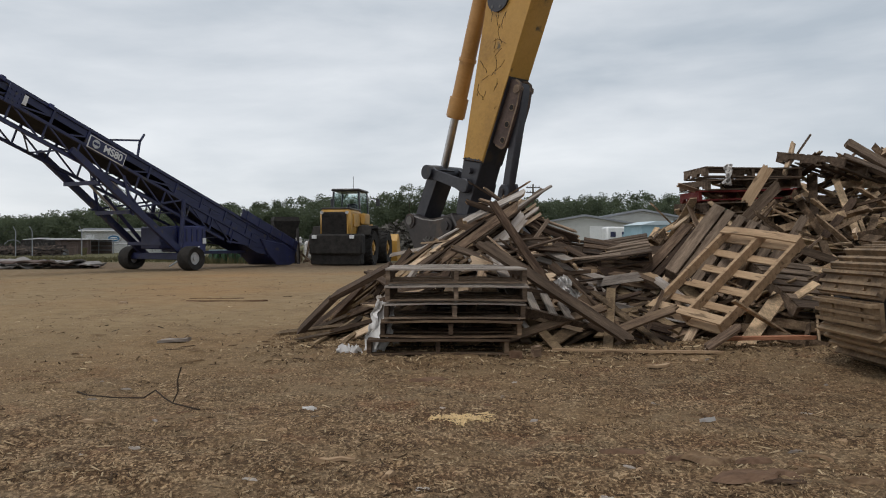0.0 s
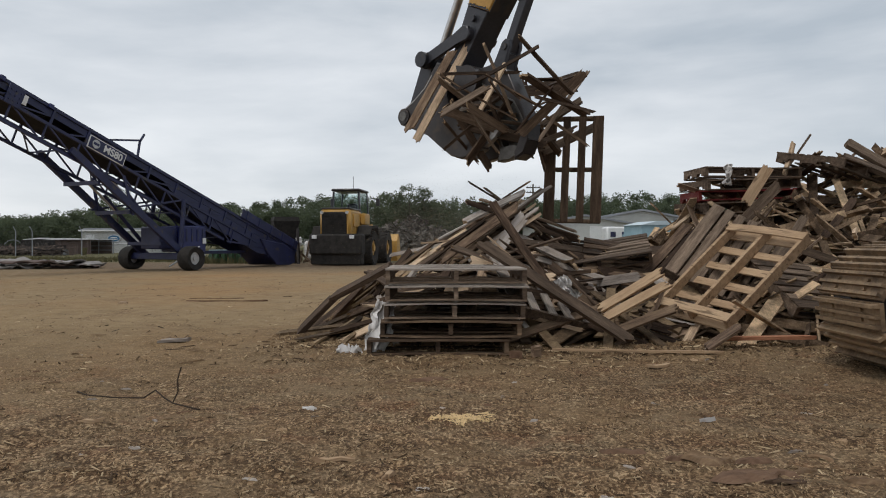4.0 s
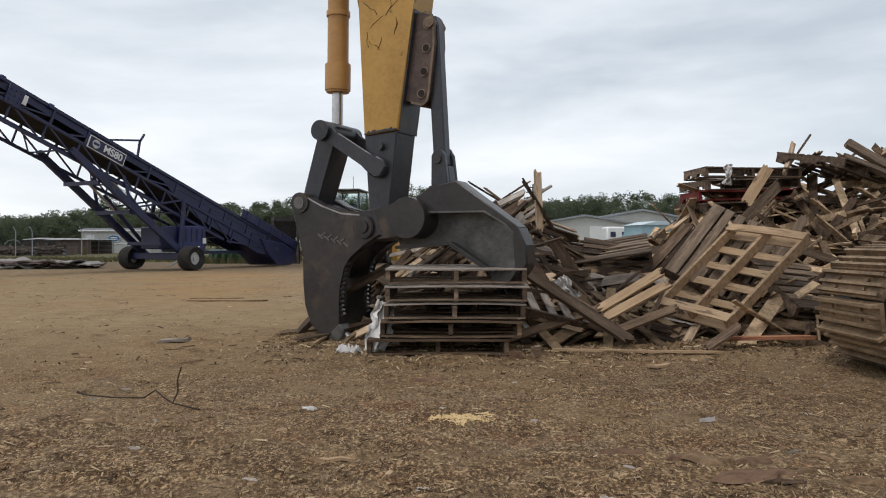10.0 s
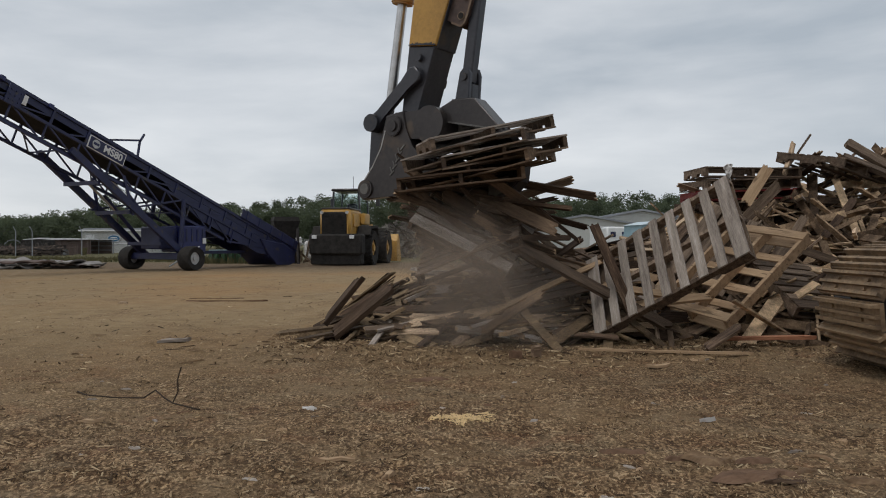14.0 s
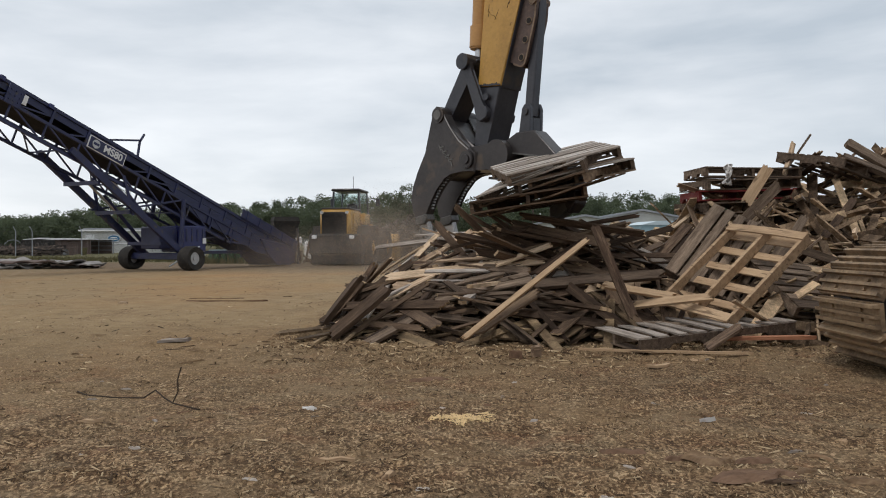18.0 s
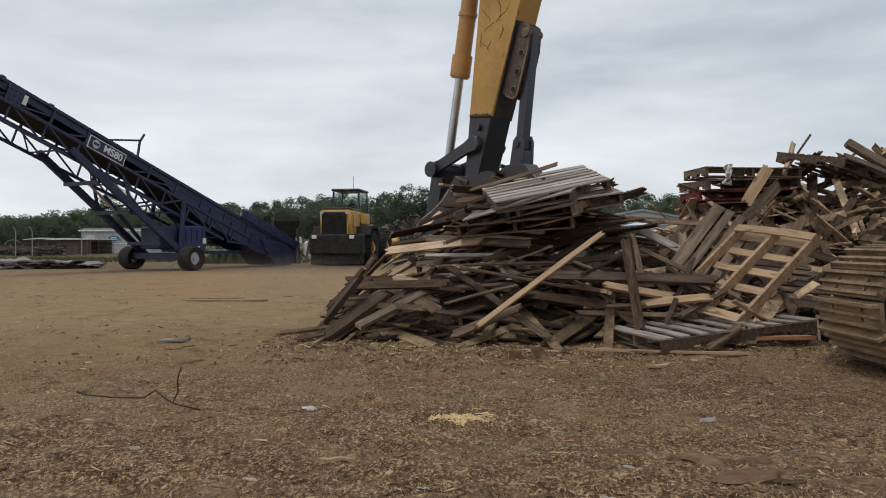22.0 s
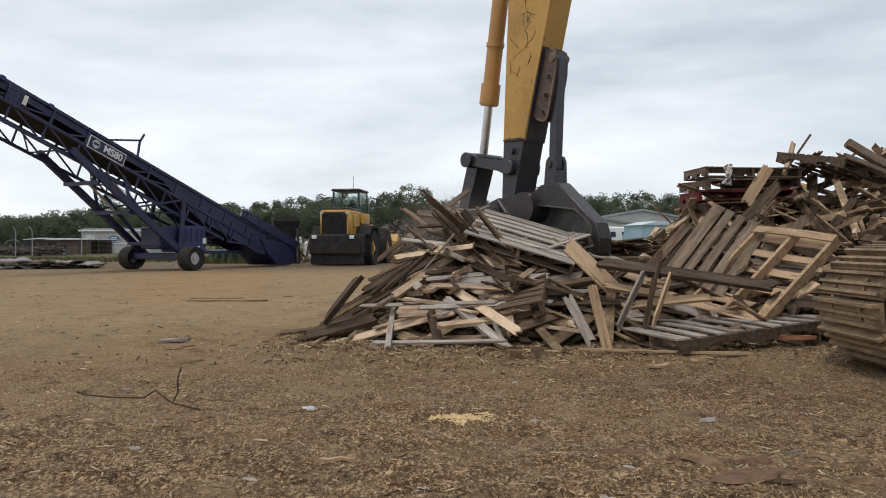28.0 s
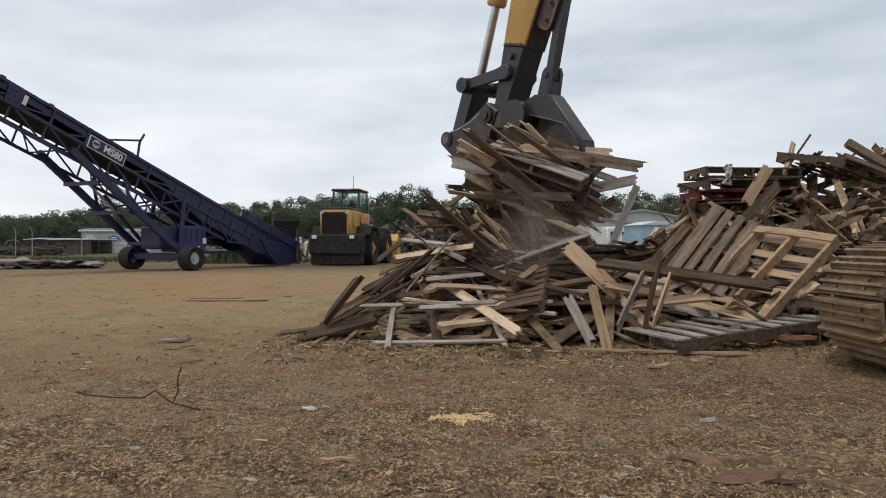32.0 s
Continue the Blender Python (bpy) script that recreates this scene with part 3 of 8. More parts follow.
def build_shed():
    t = thing("open_shed", "long drab open-fronted shed with a pale roof", "shed", "", pose(-35.05, 70, 0))
    bm = B()
    box(bm, (0, 5, 0.65), (5.4, 0.15, 1.3))
    part("rear_wall", bm, shed_wall, t)
    bm = B()
    box(bm, (0.75, 0, 0.65), (4.3, 0.15, 1.30))
    part("front_wall", bm, shed_wall, t)
    for x in (-2.6, -1.2, 0.2, 2.7):
        bm = B()
        box(bm, (x, -0.14, 0.65), (0.14, 0.12, 1.30))
        part("post", bm, shed_wall, t)
    bm = B()
    slab(bm, [(-3.0, 1.30), (3.0, 1.34), (3.0, 1.42), (-1.6, 1.50), (-3.0, 1.36)], -0.5, 5.3)
    part("roof", bm, white, t, "pale weathered sheet roof")
    rng = random.Random(5)
    for k in range(5):
        c = thing("storage_crate", "dark crate stored under the shed roof", "crate", "crates at the shed", pose(-37.6 + 1.15 * k, 68.6 + rng.uniform(-0.4, 0.3), 0, 0, 0, rng.uniform(-20, 20)))
        bm = B()
        box(bm, (0, 0, 0.4), (0.7, 0.7, 0.8), bevel=0.03)
        # crate colours kept dark to stand in for the shed's dim inside
        part("body", bm, rng.choice([steel_dark, shed_wall, shed_wall]), c)
        bm = B()
        box(bm, (0, 0, 0.83), (0.76, 0.76, 0.06), bevel=0.01)
        part("lid", bm, shed_wall, c)


build_shed()


def build_fence():
    t = thing("chain_link_fence", "galvanised chain-link fence with leaning posts", "fence", "", pose(0, 58, 0))
    for k, x in enumerate((-35.5, -32.3, -31.05, -27.3, -22.5, -18.0, -14.0)):
        bm = B()
        rod(bm, (x, 0, 0), (x, 0, 1.9), 0.035, 8)
        rod(bm, (x, 0, 1.9), (x - 0.12, -0.15, 2.25), 0.03, 6)
        part("post", bm, metal_roof, t)
    for z in (0.1, 1.0, 1.9):
        bm = B()
        rod(bm, (-36, 0, z), (-13, 0, z), 0.006, 5)
        part("wire", bm, steel_dark, t)
    bm = B()
    for k in range(60):
        x = -36 + k * 0.38
        for s in (1, -1):
            beam(bm, (x, 0.02, 0.1), (x + s * 0.9, 0.02, 1.9), 0.005, 0.005)
    tagged(part("mesh", bm, steel_dark, t), kind="stuff")


build_fence()


def build_far_hall(x, y, w, eave, ridge, depth, label):
    t = thing("warehouse", label, "building", "far warehouses", pose(x, y, 0))
    bm = B()
    slab(bm, [(-w / 2, 0), (w / 2, 0), (w / 2, eave), (0, ridge), (-w / 2, eave)], 0, 0.3)
    part("gable_wall", bm, metal_wall, t)
    for s in (-1, 1):
        bm = B()
        box(bm, (s * (w / 2 - 0.1), depth / 2, eave / 2), (0.2, depth - 0.7, eave))
        part("side_wall", bm, metal_wall, t)
        bm = B()
        slab(bm, [(s * (w / 2 + 0.4), eave - 0.08), (0, ridge + 0.02), (0, ridge + 0.26), (s * (w / 2 + 0.4), eave + 0.14)], -0.4, depth)
        part("roof", bm, metal_roof, t)
    bm = B()
    box(bm, (w * 0.2, -0.05, 1.5), (3.0, 0.1, 3.0), bevel=0.02)
    part("door", bm, white, t)


build_far_hall(16.6, 90, 10.4, 3.3, 4.15, 20, "long pale grey metal warehouse")
build_far_hall(24.8, 96, 11.0, 4.1, 5.05, 20, "pale grey metal warehouse with a low gable roof")
build_far_hall(34.0, 92, 9.5, 4.0, 4.6, 20, "pale grey metal warehouse")


def build_camper():
    t = thing("camper_trailer", "white camper trailer with small dark windows", "trailer", "", pose(14.3, 62, 0))
    bm = B()
    box(bm, (0, 0, 1.35), (2.6, 2.2, 1.9), bevel=0.12)
    part("body", bm, white, t)
    for x in (-0.8, 0.1, 0.85):
        bm = B()
        box(bm, (x, -1.12, 1.7), (0.42, 0.05, 0.42), bevel=0.02)
        part("window", bm, navy, t)
    for x in (-0.5, 0.5):
        bm = B()
        ring(bm, (x, -1.0, 0.36), "y", 0.36, 0.16, 0.22, 14)
        part("wheel", bm, rubber, t)


build_camper()


def build_tarp_stack():
    t = thing("tarped_stack", "square stack covered with a pale blue tarpaulin", "tarp stack", "", pose(11.0, 40, 0, 0, 0, 12))
    bm = B()
    for k, (w, d, z0, z1) in enumerate(((2.7, 2.3, 0.0, 0.7), (2.62, 2.2, 0.7, 1.45), (2.5, 2.1, 1.45, 1.9))):
        box(bm, (0.02 * k, 0, (z0 + z1) / 2), (w, d, z1 - z0), taper=0.98)
    part("cover", bm, teal, t)
    bm = B()
    slab(bm, [(-1.27, 1.9), (1.27, 1.9), (0.5, 2.12), (-0.4, 2.1)], -1.1, 1.1)
    part("cover_top", bm, pale_tarp, t, "lighter top of the cover")
    t = thing("white_tank", "pale water tank beside the tarped stack", "tank", "", pose(13.4, 41.5, 0))
    bm = B()
    rod(bm, (0, 0, 0), (0, 0, 1.75), 0.95, 22)
    rod(bm, (0, 0, 1.75), (0, 0, 2.0), 0.95, 22, 0.35)
    part("body", bm, pale_tarp, t)
    bm = B()
    rod(bm, (0, 0, 2.0), (0, 0, 2.12), 0.3, 14)
    part("cap", bm, metal_roof, t)


# lighter blue for the top of the cover and the tank
pale_tarp = surface("lighter_blue", [(0.25, (0.42, 0.52, 0.56)), (0.85, (0.58, 0.66, 0.69))], 1, rough=0.5)
build_tarp_stack()


def build_pole():
    t = thing("utility_pole", "wooden utility pole with two crossarms", "utility pole", "", pose(12.9, 110, 0))
    bm = B()
    rod(bm, (0, 0, 0), (0, 0, 9.5), 0.16, 8, 0.11)
    part("pole", bm, bark, t)
    for z in (9.0, 8.3):
        bm = B()
        box(bm, (0, -0.15, z), (2.0, 0.1, 0.14))
        part("crossarm", bm, bark, t)
        for x in (-0.85, -0.4, 0.4, 0.85):
            bm = B()
            rod(bm, (x, -0.15, z + 0.07), (x, -0.15, z + 0.27), 0.05, 6)
            part("insulator", bm, metal_roof, t)


build_pole()


def build_brush_heap():
    rng = random.Random(9)
    verts, faces = [], []
    for k in range(3400):
        a, q = rng.uniform(0, 6.283), rng.random() ** 0.6
        x, y = 5.2 * q * math.cos(a), 3.0 * q * math.sin(a)
        top = 3.2 * (1 - q ** 1.7) * (0.8 + 0.35 * noise.noise((x * 0.8, y * 0.8, 3)))
        p = Vector((x, y, max(0.05, top * rng.random() ** 0.3)))
        d = Vector((rng.gauss(0, 1), rng.gauss(0, 1), rng.gauss(0, 0.5))).normalized() * rng.uniform(0.12, 0.5)
        s = Vector((rng.gauss(0, 1), rng.gauss(0, 1), rng.gauss(0, 1))).normalized() * rng.uniform(0.04, 0.14)
        i = len(verts)
        verts += [p - d, p + d, p + s, p - s + d * 0.2]
        faces += [(i, i + 1, i + 2), (i, i + 3, i + 1), (i, i + 2, i + 3), (i + 1, i + 3, i + 2)]
    me = bpy.data.meshes.new("brush_heap")
    me.from_pydata(verts, [], faces)
    me.materials.append(rubble_mat)
    ob = tagged(new("brush_heap", me), "grey heap of brush and rubble behind the loader", "debris heap", kind="stuff")
    ob.matrix_basis = pose(-2.3, 52, 0)


build_brush_heap()

# ---- conveyor ----
CONV = pose(-7.0, 33.6, 0, 0, 0, -118.5)
TILT = 21.2


def build_conveyor():
    t = thing("stacking_conveyor", "navy blue wheeled stacking conveyor raised at a slant", "conveyor", "", CONV)
    S = Matrix.Translation((0, 0, 0.68)) @ Euler((0, -radians(TILT), 0)).to_matrix().to_4x4()

    def along(x, y, z):
        return S @ Vector((x, y, z))

    length, half = 25.0, 0.72
    for s in (-1, 1):
        bm = B()
        box(bm, (length / 2, s * half, -0.05), (length, 0.09, 0.10), S)
        part("top_rail", bm, navy, t)
        bm = B()
        box(bm, (length / 2, s * (half - 0.03), -0.20), (length, 0.05, 0.22), S)
        for k in range(20):
            box(bm, (0.6 + 1.28 * k, s * (half + 0.005), -0.32), (0.08, 0.06, 0.46), S)
            beam(bm, along(0.6 + 1.28 * k, s * (half - 0.01), -0.30), along(1.88 + 1.28 * k if k % 2 else 0.6 + 1.28 * k + 0.64, s * (half - 0.01), -0.56), 0.04, 0.05)
        part("side_panel", bm, navy, t)
        bm = B()
        slab(bm, [(0.4, -0.32), (7.6, -0.32), (6.9, -0.58), (5.6, -0.92), (2.2, -0.96), (0.7, -0.62)], s * (half - 0.02) - 0.015, s * (half - 0.02) + 0.015)
        for v in bm.verts:
            v.co = S @ v.co
        flank = part("flank_plate", bm, navy, t)
        for k in range(4):
            bm = B()
            box(bm, (1.6 + 1.2 * k, s * (half + 0.02), -0.64), (0.07, 0.05, 0.56), S)
            part("stiffener", bm, navy, flank)
        bm = B()
        box(bm, (length / 2 + 1.2, s * half, -0.58), (length - 2.4, 0.08, 0.09), S)
        part("middle_rail", bm, navy, t)
        bm = B()
        box(bm, (length / 2 + 1.6, s * half, -1.16), (length - 5.2, 0.08, 0.09), S)
        part("bottom_chord", bm, navy, t)
        for k in range(17):
            x = 3.8 + 1.2 * k
            bm = B()
            beam(bm, along(x, s * half, -0.58), along(x, s * half, -1.16), 0.05, 0.05)
            beam(bm, along(x, s * half, -1.16), along(x + 1.2, s * half, -0.58), 0.045, 0.045)
            part("lattice_bar", bm, navy, t)
        bm = B()
        beam(bm, along(1.8, s * half, -0.58), along(4.0, s * half, -1.16), 0.06, 0.06)
        part("lattice_bar", bm, navy, t)
    for k in range(9):
        x = 4.4 + 2.4 * k
        bm = B()
        beam(bm, along(x, -half, -1.16), along(x, half, -1.16), 0.05, 0.05)
        beam(bm, along(x, -half, -1.16), along(x + 1.2, half, -1.16), 0.04, 0.04)
        part("cross_brace", bm, navy, t)
    bm = B()
    box(bm, (length / 2, 0, -0.14), (length - 0.3, 1.1, 0.03), S)
    part("belt", bm, belt_rubber, t, "black rubber belt")
    bm = B()
    box(bm, (length / 2, 0, -0.50), (length - 0.3, 1.1, 0.03), S)
    part("return_belt", bm, belt_rubber, t, "black rubber belt")
    for k in range(20):
        bm = B()
        rod(bm, along(0.9 + 1.25 * k, -0.66, -0.22), along(0.9 + 1.25 * k, 0.66, -0.22), 0.06, 8)
        part("idler_roller", bm, steel_dark, t)
    # joint plates where the two frame halves meet
    for x in (13.4, 14.6):
        bm = B()
        box(bm, (x, half + 0.05, -0.35), (0.5, 0.05, 0.6), S, bevel=0.01)
        for i in range(3):
            for j in range(3):
                rod(bm, along(x - 0.15 + 0.15 * i, half + 0.07, -0.5 + 0.15 * j), along(x - 0.15 + 0.15 * i, half + 0.10, -0.5 + 0.15 * j), 0.025, 6)
        part("joint_plate", bm, navy, t)
    bm = B()
    box(bm, (13.1, half + 0.10, -0.32), (0.12, 0.03, 0.30), S)
    part("sticker", bm, white, t, "small white warning sticker")
    bm = B()
    box(bm, (14.9, half + 0.10, -0.34), (0.22, 0.03, 0.12), S)
    part("sticker", bm, white, t, "small white warning sticker")
    # sign plate on the near side
    bm = B()
    box(bm, (10.08, half + 0.06, -0.40), (1.44, 0.03, 0.42), S)
    plate = part("sign_plate", bm, white, t, "sign plate with white rim and lettering")
    bm = B()
    box(bm, (10.08, half + 0.079, -0.40), (1.38, 0.012, 0.36), S)
    part("sign_field", bm, navy, plate)
    bm = B()
    c = along(10.53, half + 0.092, -0.40)
    rod(bm, c, c + Vector((0, 0.012, 0)), 0.14, 20)
    part("round_mark", bm, rim_steel, plate, "round pale mark")
    bm = B()
    box(bm, (10.53, half + 0.107, -0.40), (0.21, 0.006, 0.08), S)
    part("mark_bar", bm, navy, plate)
    cu = bpy.data.curves.new("lettering", "FONT")
    cu.body, cu.size, cu.extrude, cu.align_x, cu.align_y, cu.offset = "MS80", 0.335, 0.006, "CENTER", "CENTER", 0.006
    tmp = new("lettering_outline", cu)
    me = bpy.data.meshes.new_from_object(tmp)
    bpy.data.objects.remove(tmp)
    me.materials.clear()
    me.materials.append(white)
    ob = new("lettering", me)
    ob.parent = plate
    ob.matrix_basis = S @ Matrix.Translation((9.86, half + 0.094, -0.40)) @ Matrix(((-1, 0, 0, 0), (0, 0, 1, 0), (0, 1, 0, 0), (0, 0, 0, 1)))
    # guard arm on the top edge
    bm = B()
    beam(bm, along(9.1, half, 0.0), along(9.6, half, 0.0) + Vector((0.4, 0, 0.04)), 0.06, 0.06)
    beam(bm, along(8.9, half, 0.0), along(8.9, half, 0) + Vector((-0.1, 0, 0.55)), 0.06, 0.06)
    beam(bm, along(8.9, half, 0) + Vector((-0.1, 0, 0.55)), along(10.05, half, 0.02), 0.06, 0.06)
    beam(bm, along(8.9, half, 0) + Vector((-0.1, 0, 0.52)), along(8.9, half, 0) + Vector((-0.28, 0, 0.78)), 0.06, 0.06)
    part("guard_arm", bm, navy, t)
    # legs and undercarriage
    for s in (-1, 1):
        bm = B()
        beam(bm, (6.4, s * 1.0, 0.45), (10.85, s * 0.80, 3.85), 0.15, 0.22)
        part("leg", bm, navy, t)
        bm = B()
        beam(bm, (6.6, s * 0.9, 0.8), (6.3, s * 0.76, 2.55), 0.12, 0.14)
        part("leg", bm, navy, t)
        bm = B()
        beam(bm, (8.6, s * 0.86, 1.9), (8.9, s * 0.78, 3.2), 0.08, 0.08)
        beam(bm, (8.9, s * 0.86, 2.1), (6.5, s * 0.8, 2.5), 0.06, 0.06)
        part("strut", bm, navy, t)
        bm = B()
        rod(bm, (6.9, s * 0.6, 0.9), (8.6, s * 0.6, 2.6), 0.07, 10)
        ram = part("lift_ram", bm, navy, t)
        bm = B()
        rod(bm, (7.9, s * 0.6, 1.9), (9.3, s * 0.6, 3.05), 0.045, 10)
        part("ram_rod", bm, steel_bright, ram)
    for x, z in ((8.7, 2.0), (9.9, 2.9), (7.4, 0.95)):
        bm = B()
        beam(bm, (x, -0.85, z), (x, 0.85, z), 0.1, 0.12)
        part("cross_bar", bm, navy, t)
    bm = B()
    box(bm, (6.7, 0, 0.5), (0.3, 2.8, 0.24), bevel=0.02)
    part("axle", bm, navy, t)
    for s in (-1, 1):
        bm = B()
        ring(bm, (6.7, s * 1.52, 0.43), "y", 0.43, 0.22, 0.52, 24)
        w = part("wheel", bm, rubber, t, "dusty black tyre on a grey rim")
        bm = B()
        rod(bm, (6.7, s * 1.49, 0.43), (6.7, s * 1.69, 0.43), 0.23, 18)
        rod(bm, (6.7, s * 1.69, 0.43), (6.7, s * 1.74, 0.43), 0.09, 10)
        part("rim", bm, rim_steel, w, "pale grey rim")
    bm = B()
    box(bm, (5.95, 0.35, 1.12), (1.15, 1.1, 0.95), bevel=0.04)
    unit = part("power_unit", bm, blue, t, "bright blue power unit housing")
    for k in range(4):
        bm = B()
        box(bm, (5.55 + 0.26 * k, 0.91, 1.25), (0.06, 0.03, 0.45))
        part("vent", bm, navy, unit)
    bm = B()
    box(bm, (5.5, 0.93, 1.05), (0.16, 0.02, 0.20))
    part("notice", bm, white, unit)
    bm = B()
    box(bm, (6.95, 0.2, 1.15), (0.8, 1.0, 0.8), bevel=0.05)
    part("fuel_tank", bm, navy, t)
    bm = B()
    rod(bm, (7.2, 1.0, 0.15), (6.0, 1.2, 0.85), 0.03, 6)
    part("brace_rod", bm, rim_steel, t)
    # tail end: hopper and skid
    bm = B()
    slab(bm, [(0.15, 0.14), (0.5, 0.04), (1.3, 0.06), (1.9, 0.55), (2.3, 1.15), (0.9, 0.95), (0.2, 0.62)], -0.8, 0.8, 0.03)
    part("tail_hopper", bm, navy, t)
    for s in (-1, 1):
        bm = B()
        box(bm, (1.9, s * 0.80, 0.16), (3.6, 0.05, 0.36), S, bevel=0.01)
        skirt = part("feed_skirt", bm, navy, t)
        for k in range(5):
            bm = B()
            box(bm, (0.4 + 0.75 * k, s * 0.84, 0.16), (0.06, 0.05, 0.36), S)
            part("rib", bm, navy, skirt)
    for x in (12.3, 13.9, 15.6, 17.2):
        bm = B()
        box(bm, (x, half + 0.02, -0.05), (0.16, 0.16, 0.14), S, bevel=0.01)
        part("bearing_block", bm, blue, t)
    bm = B()
    box(bm, (3.9, 0.0, 0.62), (2.6, 0.5, 0.12))
    part("tow_bar", bm, navy, t)


build_conveyor()


def build_feed_hopper():
    t = thing("feed_hopper", "dark dusty steel hopper standing behind the conveyor", "hopper", "", pose(-7.45, 36.2, 0, 0, 0, 20))
    bm = B()
    box(bm, (0, 0, 1.55), (0.8, 0.8, 0.9))
    for v in bm.verts:
        if v.co.z > 1.6:
            v.co.x, v.co.y = v.co.x * 1.5, v.co.y * 1.5
    box(bm, (0, 0, 2.10), (1.22, 1.22, 0.20), taper=0.9)
    part("bin", bm, rubber, t)
    for x in (-0.5, 0.5):
        for y in (-0.5, 0.5):
            bm = B()
            beam(bm, (x * 1.1, y * 1.1, 0), (x, y, 1.7), 0.1, 0.1)
            part("leg", bm, steel_dark, t)
    bm = B()
    box(bm, (0, 0, 0.95), (0.45, 0.45, 0.5), bevel=0.03)
    part("outlet", bm, steel_dark, t)


build_feed_hopper()

# ---- wheel loader ----


def build_loader():
    t = thing("wheel_loader", "yellow wheel loader seen from behind, dusty and black below", "wheel loader", "", pose(-4.36, 34.6, 0, 0, 0, -8))
    bm = B()
    slab(bm, [(-2.05, 0.55), (2.2, 0.6), (2.2, 1.15), (-2.0, 1.35)], -0.45, 0.45)
    for v in bm.verts:
        v.co = Vector((v.co.y, v.co.x, v.co.z))
    part("rear_frame", bm, blackpaint, t)
    bm = B()
    box(bm, (0.08, -1.75, 0.92), (2.30, 0.75, 0.90), bevel=0.08)
    box(bm, (0.08, -1.7, 0.30), (2.2, 0.6, 0.5), bevel=0.05)
    part("counterweight", bm, rubber, t)
    bm = B()
    box(bm, (0, -0.85, 1.85), (1.34, 2.0, 1.15), bevel=0.10)
    hood = part("hood", bm, yellow, t)
    bm = B()
    box(bm, (-0.03, -1.87, 1.80), (1.10, 0.06, 1.0), bevel=0.03)
    part("grille", bm, rubber, hood, "black radiator grille")
    for k in range(7):
        bm = B()
        box(bm, (-0.03, -1.912, 1.42 + 0.125 * k), (1.0, 0.03, 0.03))
        part("grille_bar", bm, rubber, hood)
    bm = B()
    box(bm, (0, -0.85, 2.46), (1.26, 1.9, 0.07), bevel=0.03)
    part("hood_top", bm, steel_dark, hood)
    bm = B()
    box(bm, (0.70, -0.9, 1.95), (0.06, 1.0, 0.55), bevel=0.015)
    part("side_hatch", bm, yellow, hood)
    for s in (-1, 1):
        bm = B()
        rod(bm, (s * 0.55, -1.9, 2.28), (s * 0.55, -1.97, 2.28), 0.07, 12)
        part("work_lamp", bm, rim_steel, hood)
        bm = B()
        box(bm, (s * 0.82, -2.15, 1.24), (0.20, 0.05, 0.15))
        part("rear_lamp", bm, white, t, "white rear lamp plate")
        bm = B()
        slab(bm, [(-0.95, 1.35), (-0.7, 1.72), (0.6, 1.78), (0.95, 1.35), (0.8, 1.3), (0.55, 1.66), (-0.6, 1.62), (-0.85, 1.3)], -0.3, 0.3)
        for v in bm.verts:
            v.co = Vector((s * 1.02 + v.co.y, v.co.x, v.co.z))
        part("fender", bm, rubber, t)
    # cab
    bm = B()
    box(bm, (-0.06, 0.95, 1.75), (1.40, 1.6, 0.75), bevel=0.05)
    part("cab_base", bm, blackpaint, t)
    for sx in (-1, 1):
        for y in (0.2, 1.72):
            bm = B()
            beam(bm, (-0.06 + sx * 0.66, y, 2.1), (-0.06 + sx * 0.58, y, 3.30), 0.075, 0.075)
            part("cab_post", bm, blackpaint, t)
        bm = B()
        box(bm, (-0.06 + sx * 0.62, 0.96, 2.7), (0.02, 1.4, 1.15))
        part("side_window", bm, glass, t).visible_shadow = False
    for y in (0.2, 1.72):
        bm = B()
        box(bm, (-0.06, y, 2.7), (1.17, 0.02, 1.15))
        part("cab_window", bm, glass, t).visible_shadow = False
    bm = B()
    box(bm, (-0.06, 0.95, 3.38), (1.34, 1.8, 0.12), bevel=0.05)
    part("cab_roof", bm, steel_dark, t)
    bm = B()
    box(bm, (0.05, 0.9, 2.45), (0.5, 0.2, 0.7), bevel=0.05)
    box(bm, (0.05, 1.05, 2.1), (0.5, 0.45, 0.15), bevel=0.04)
    part("seat", bm, blackpaint, t)
    bm = B()
    rod(bm, (0.25, 0.3, 3.45), (0.25, 0.3, 4.0), 0.012, 5)
    part("aerial", bm, steel_dark, t)
    for s in (-1, 1):
        bm = B()
        beam(bm, (-0.06 + s * 0.8, 1.75, 3.1), (-0.06 + s * 1.05, 1.8, 3.0), 0.03, 0.03)
        box(bm, (-0.06 + s * 1.1, 1.8, 2.9), (0.18, 0.06, 0.36), bevel=0.01)
        part("mirror", bm, blackpaint, t)
    bm = B()
    box(bm, (0.80, 0.25, 2.05), (0.24, 0.9, 0.5), bevel=0.04)
    part("step_box", bm, yellow, t)
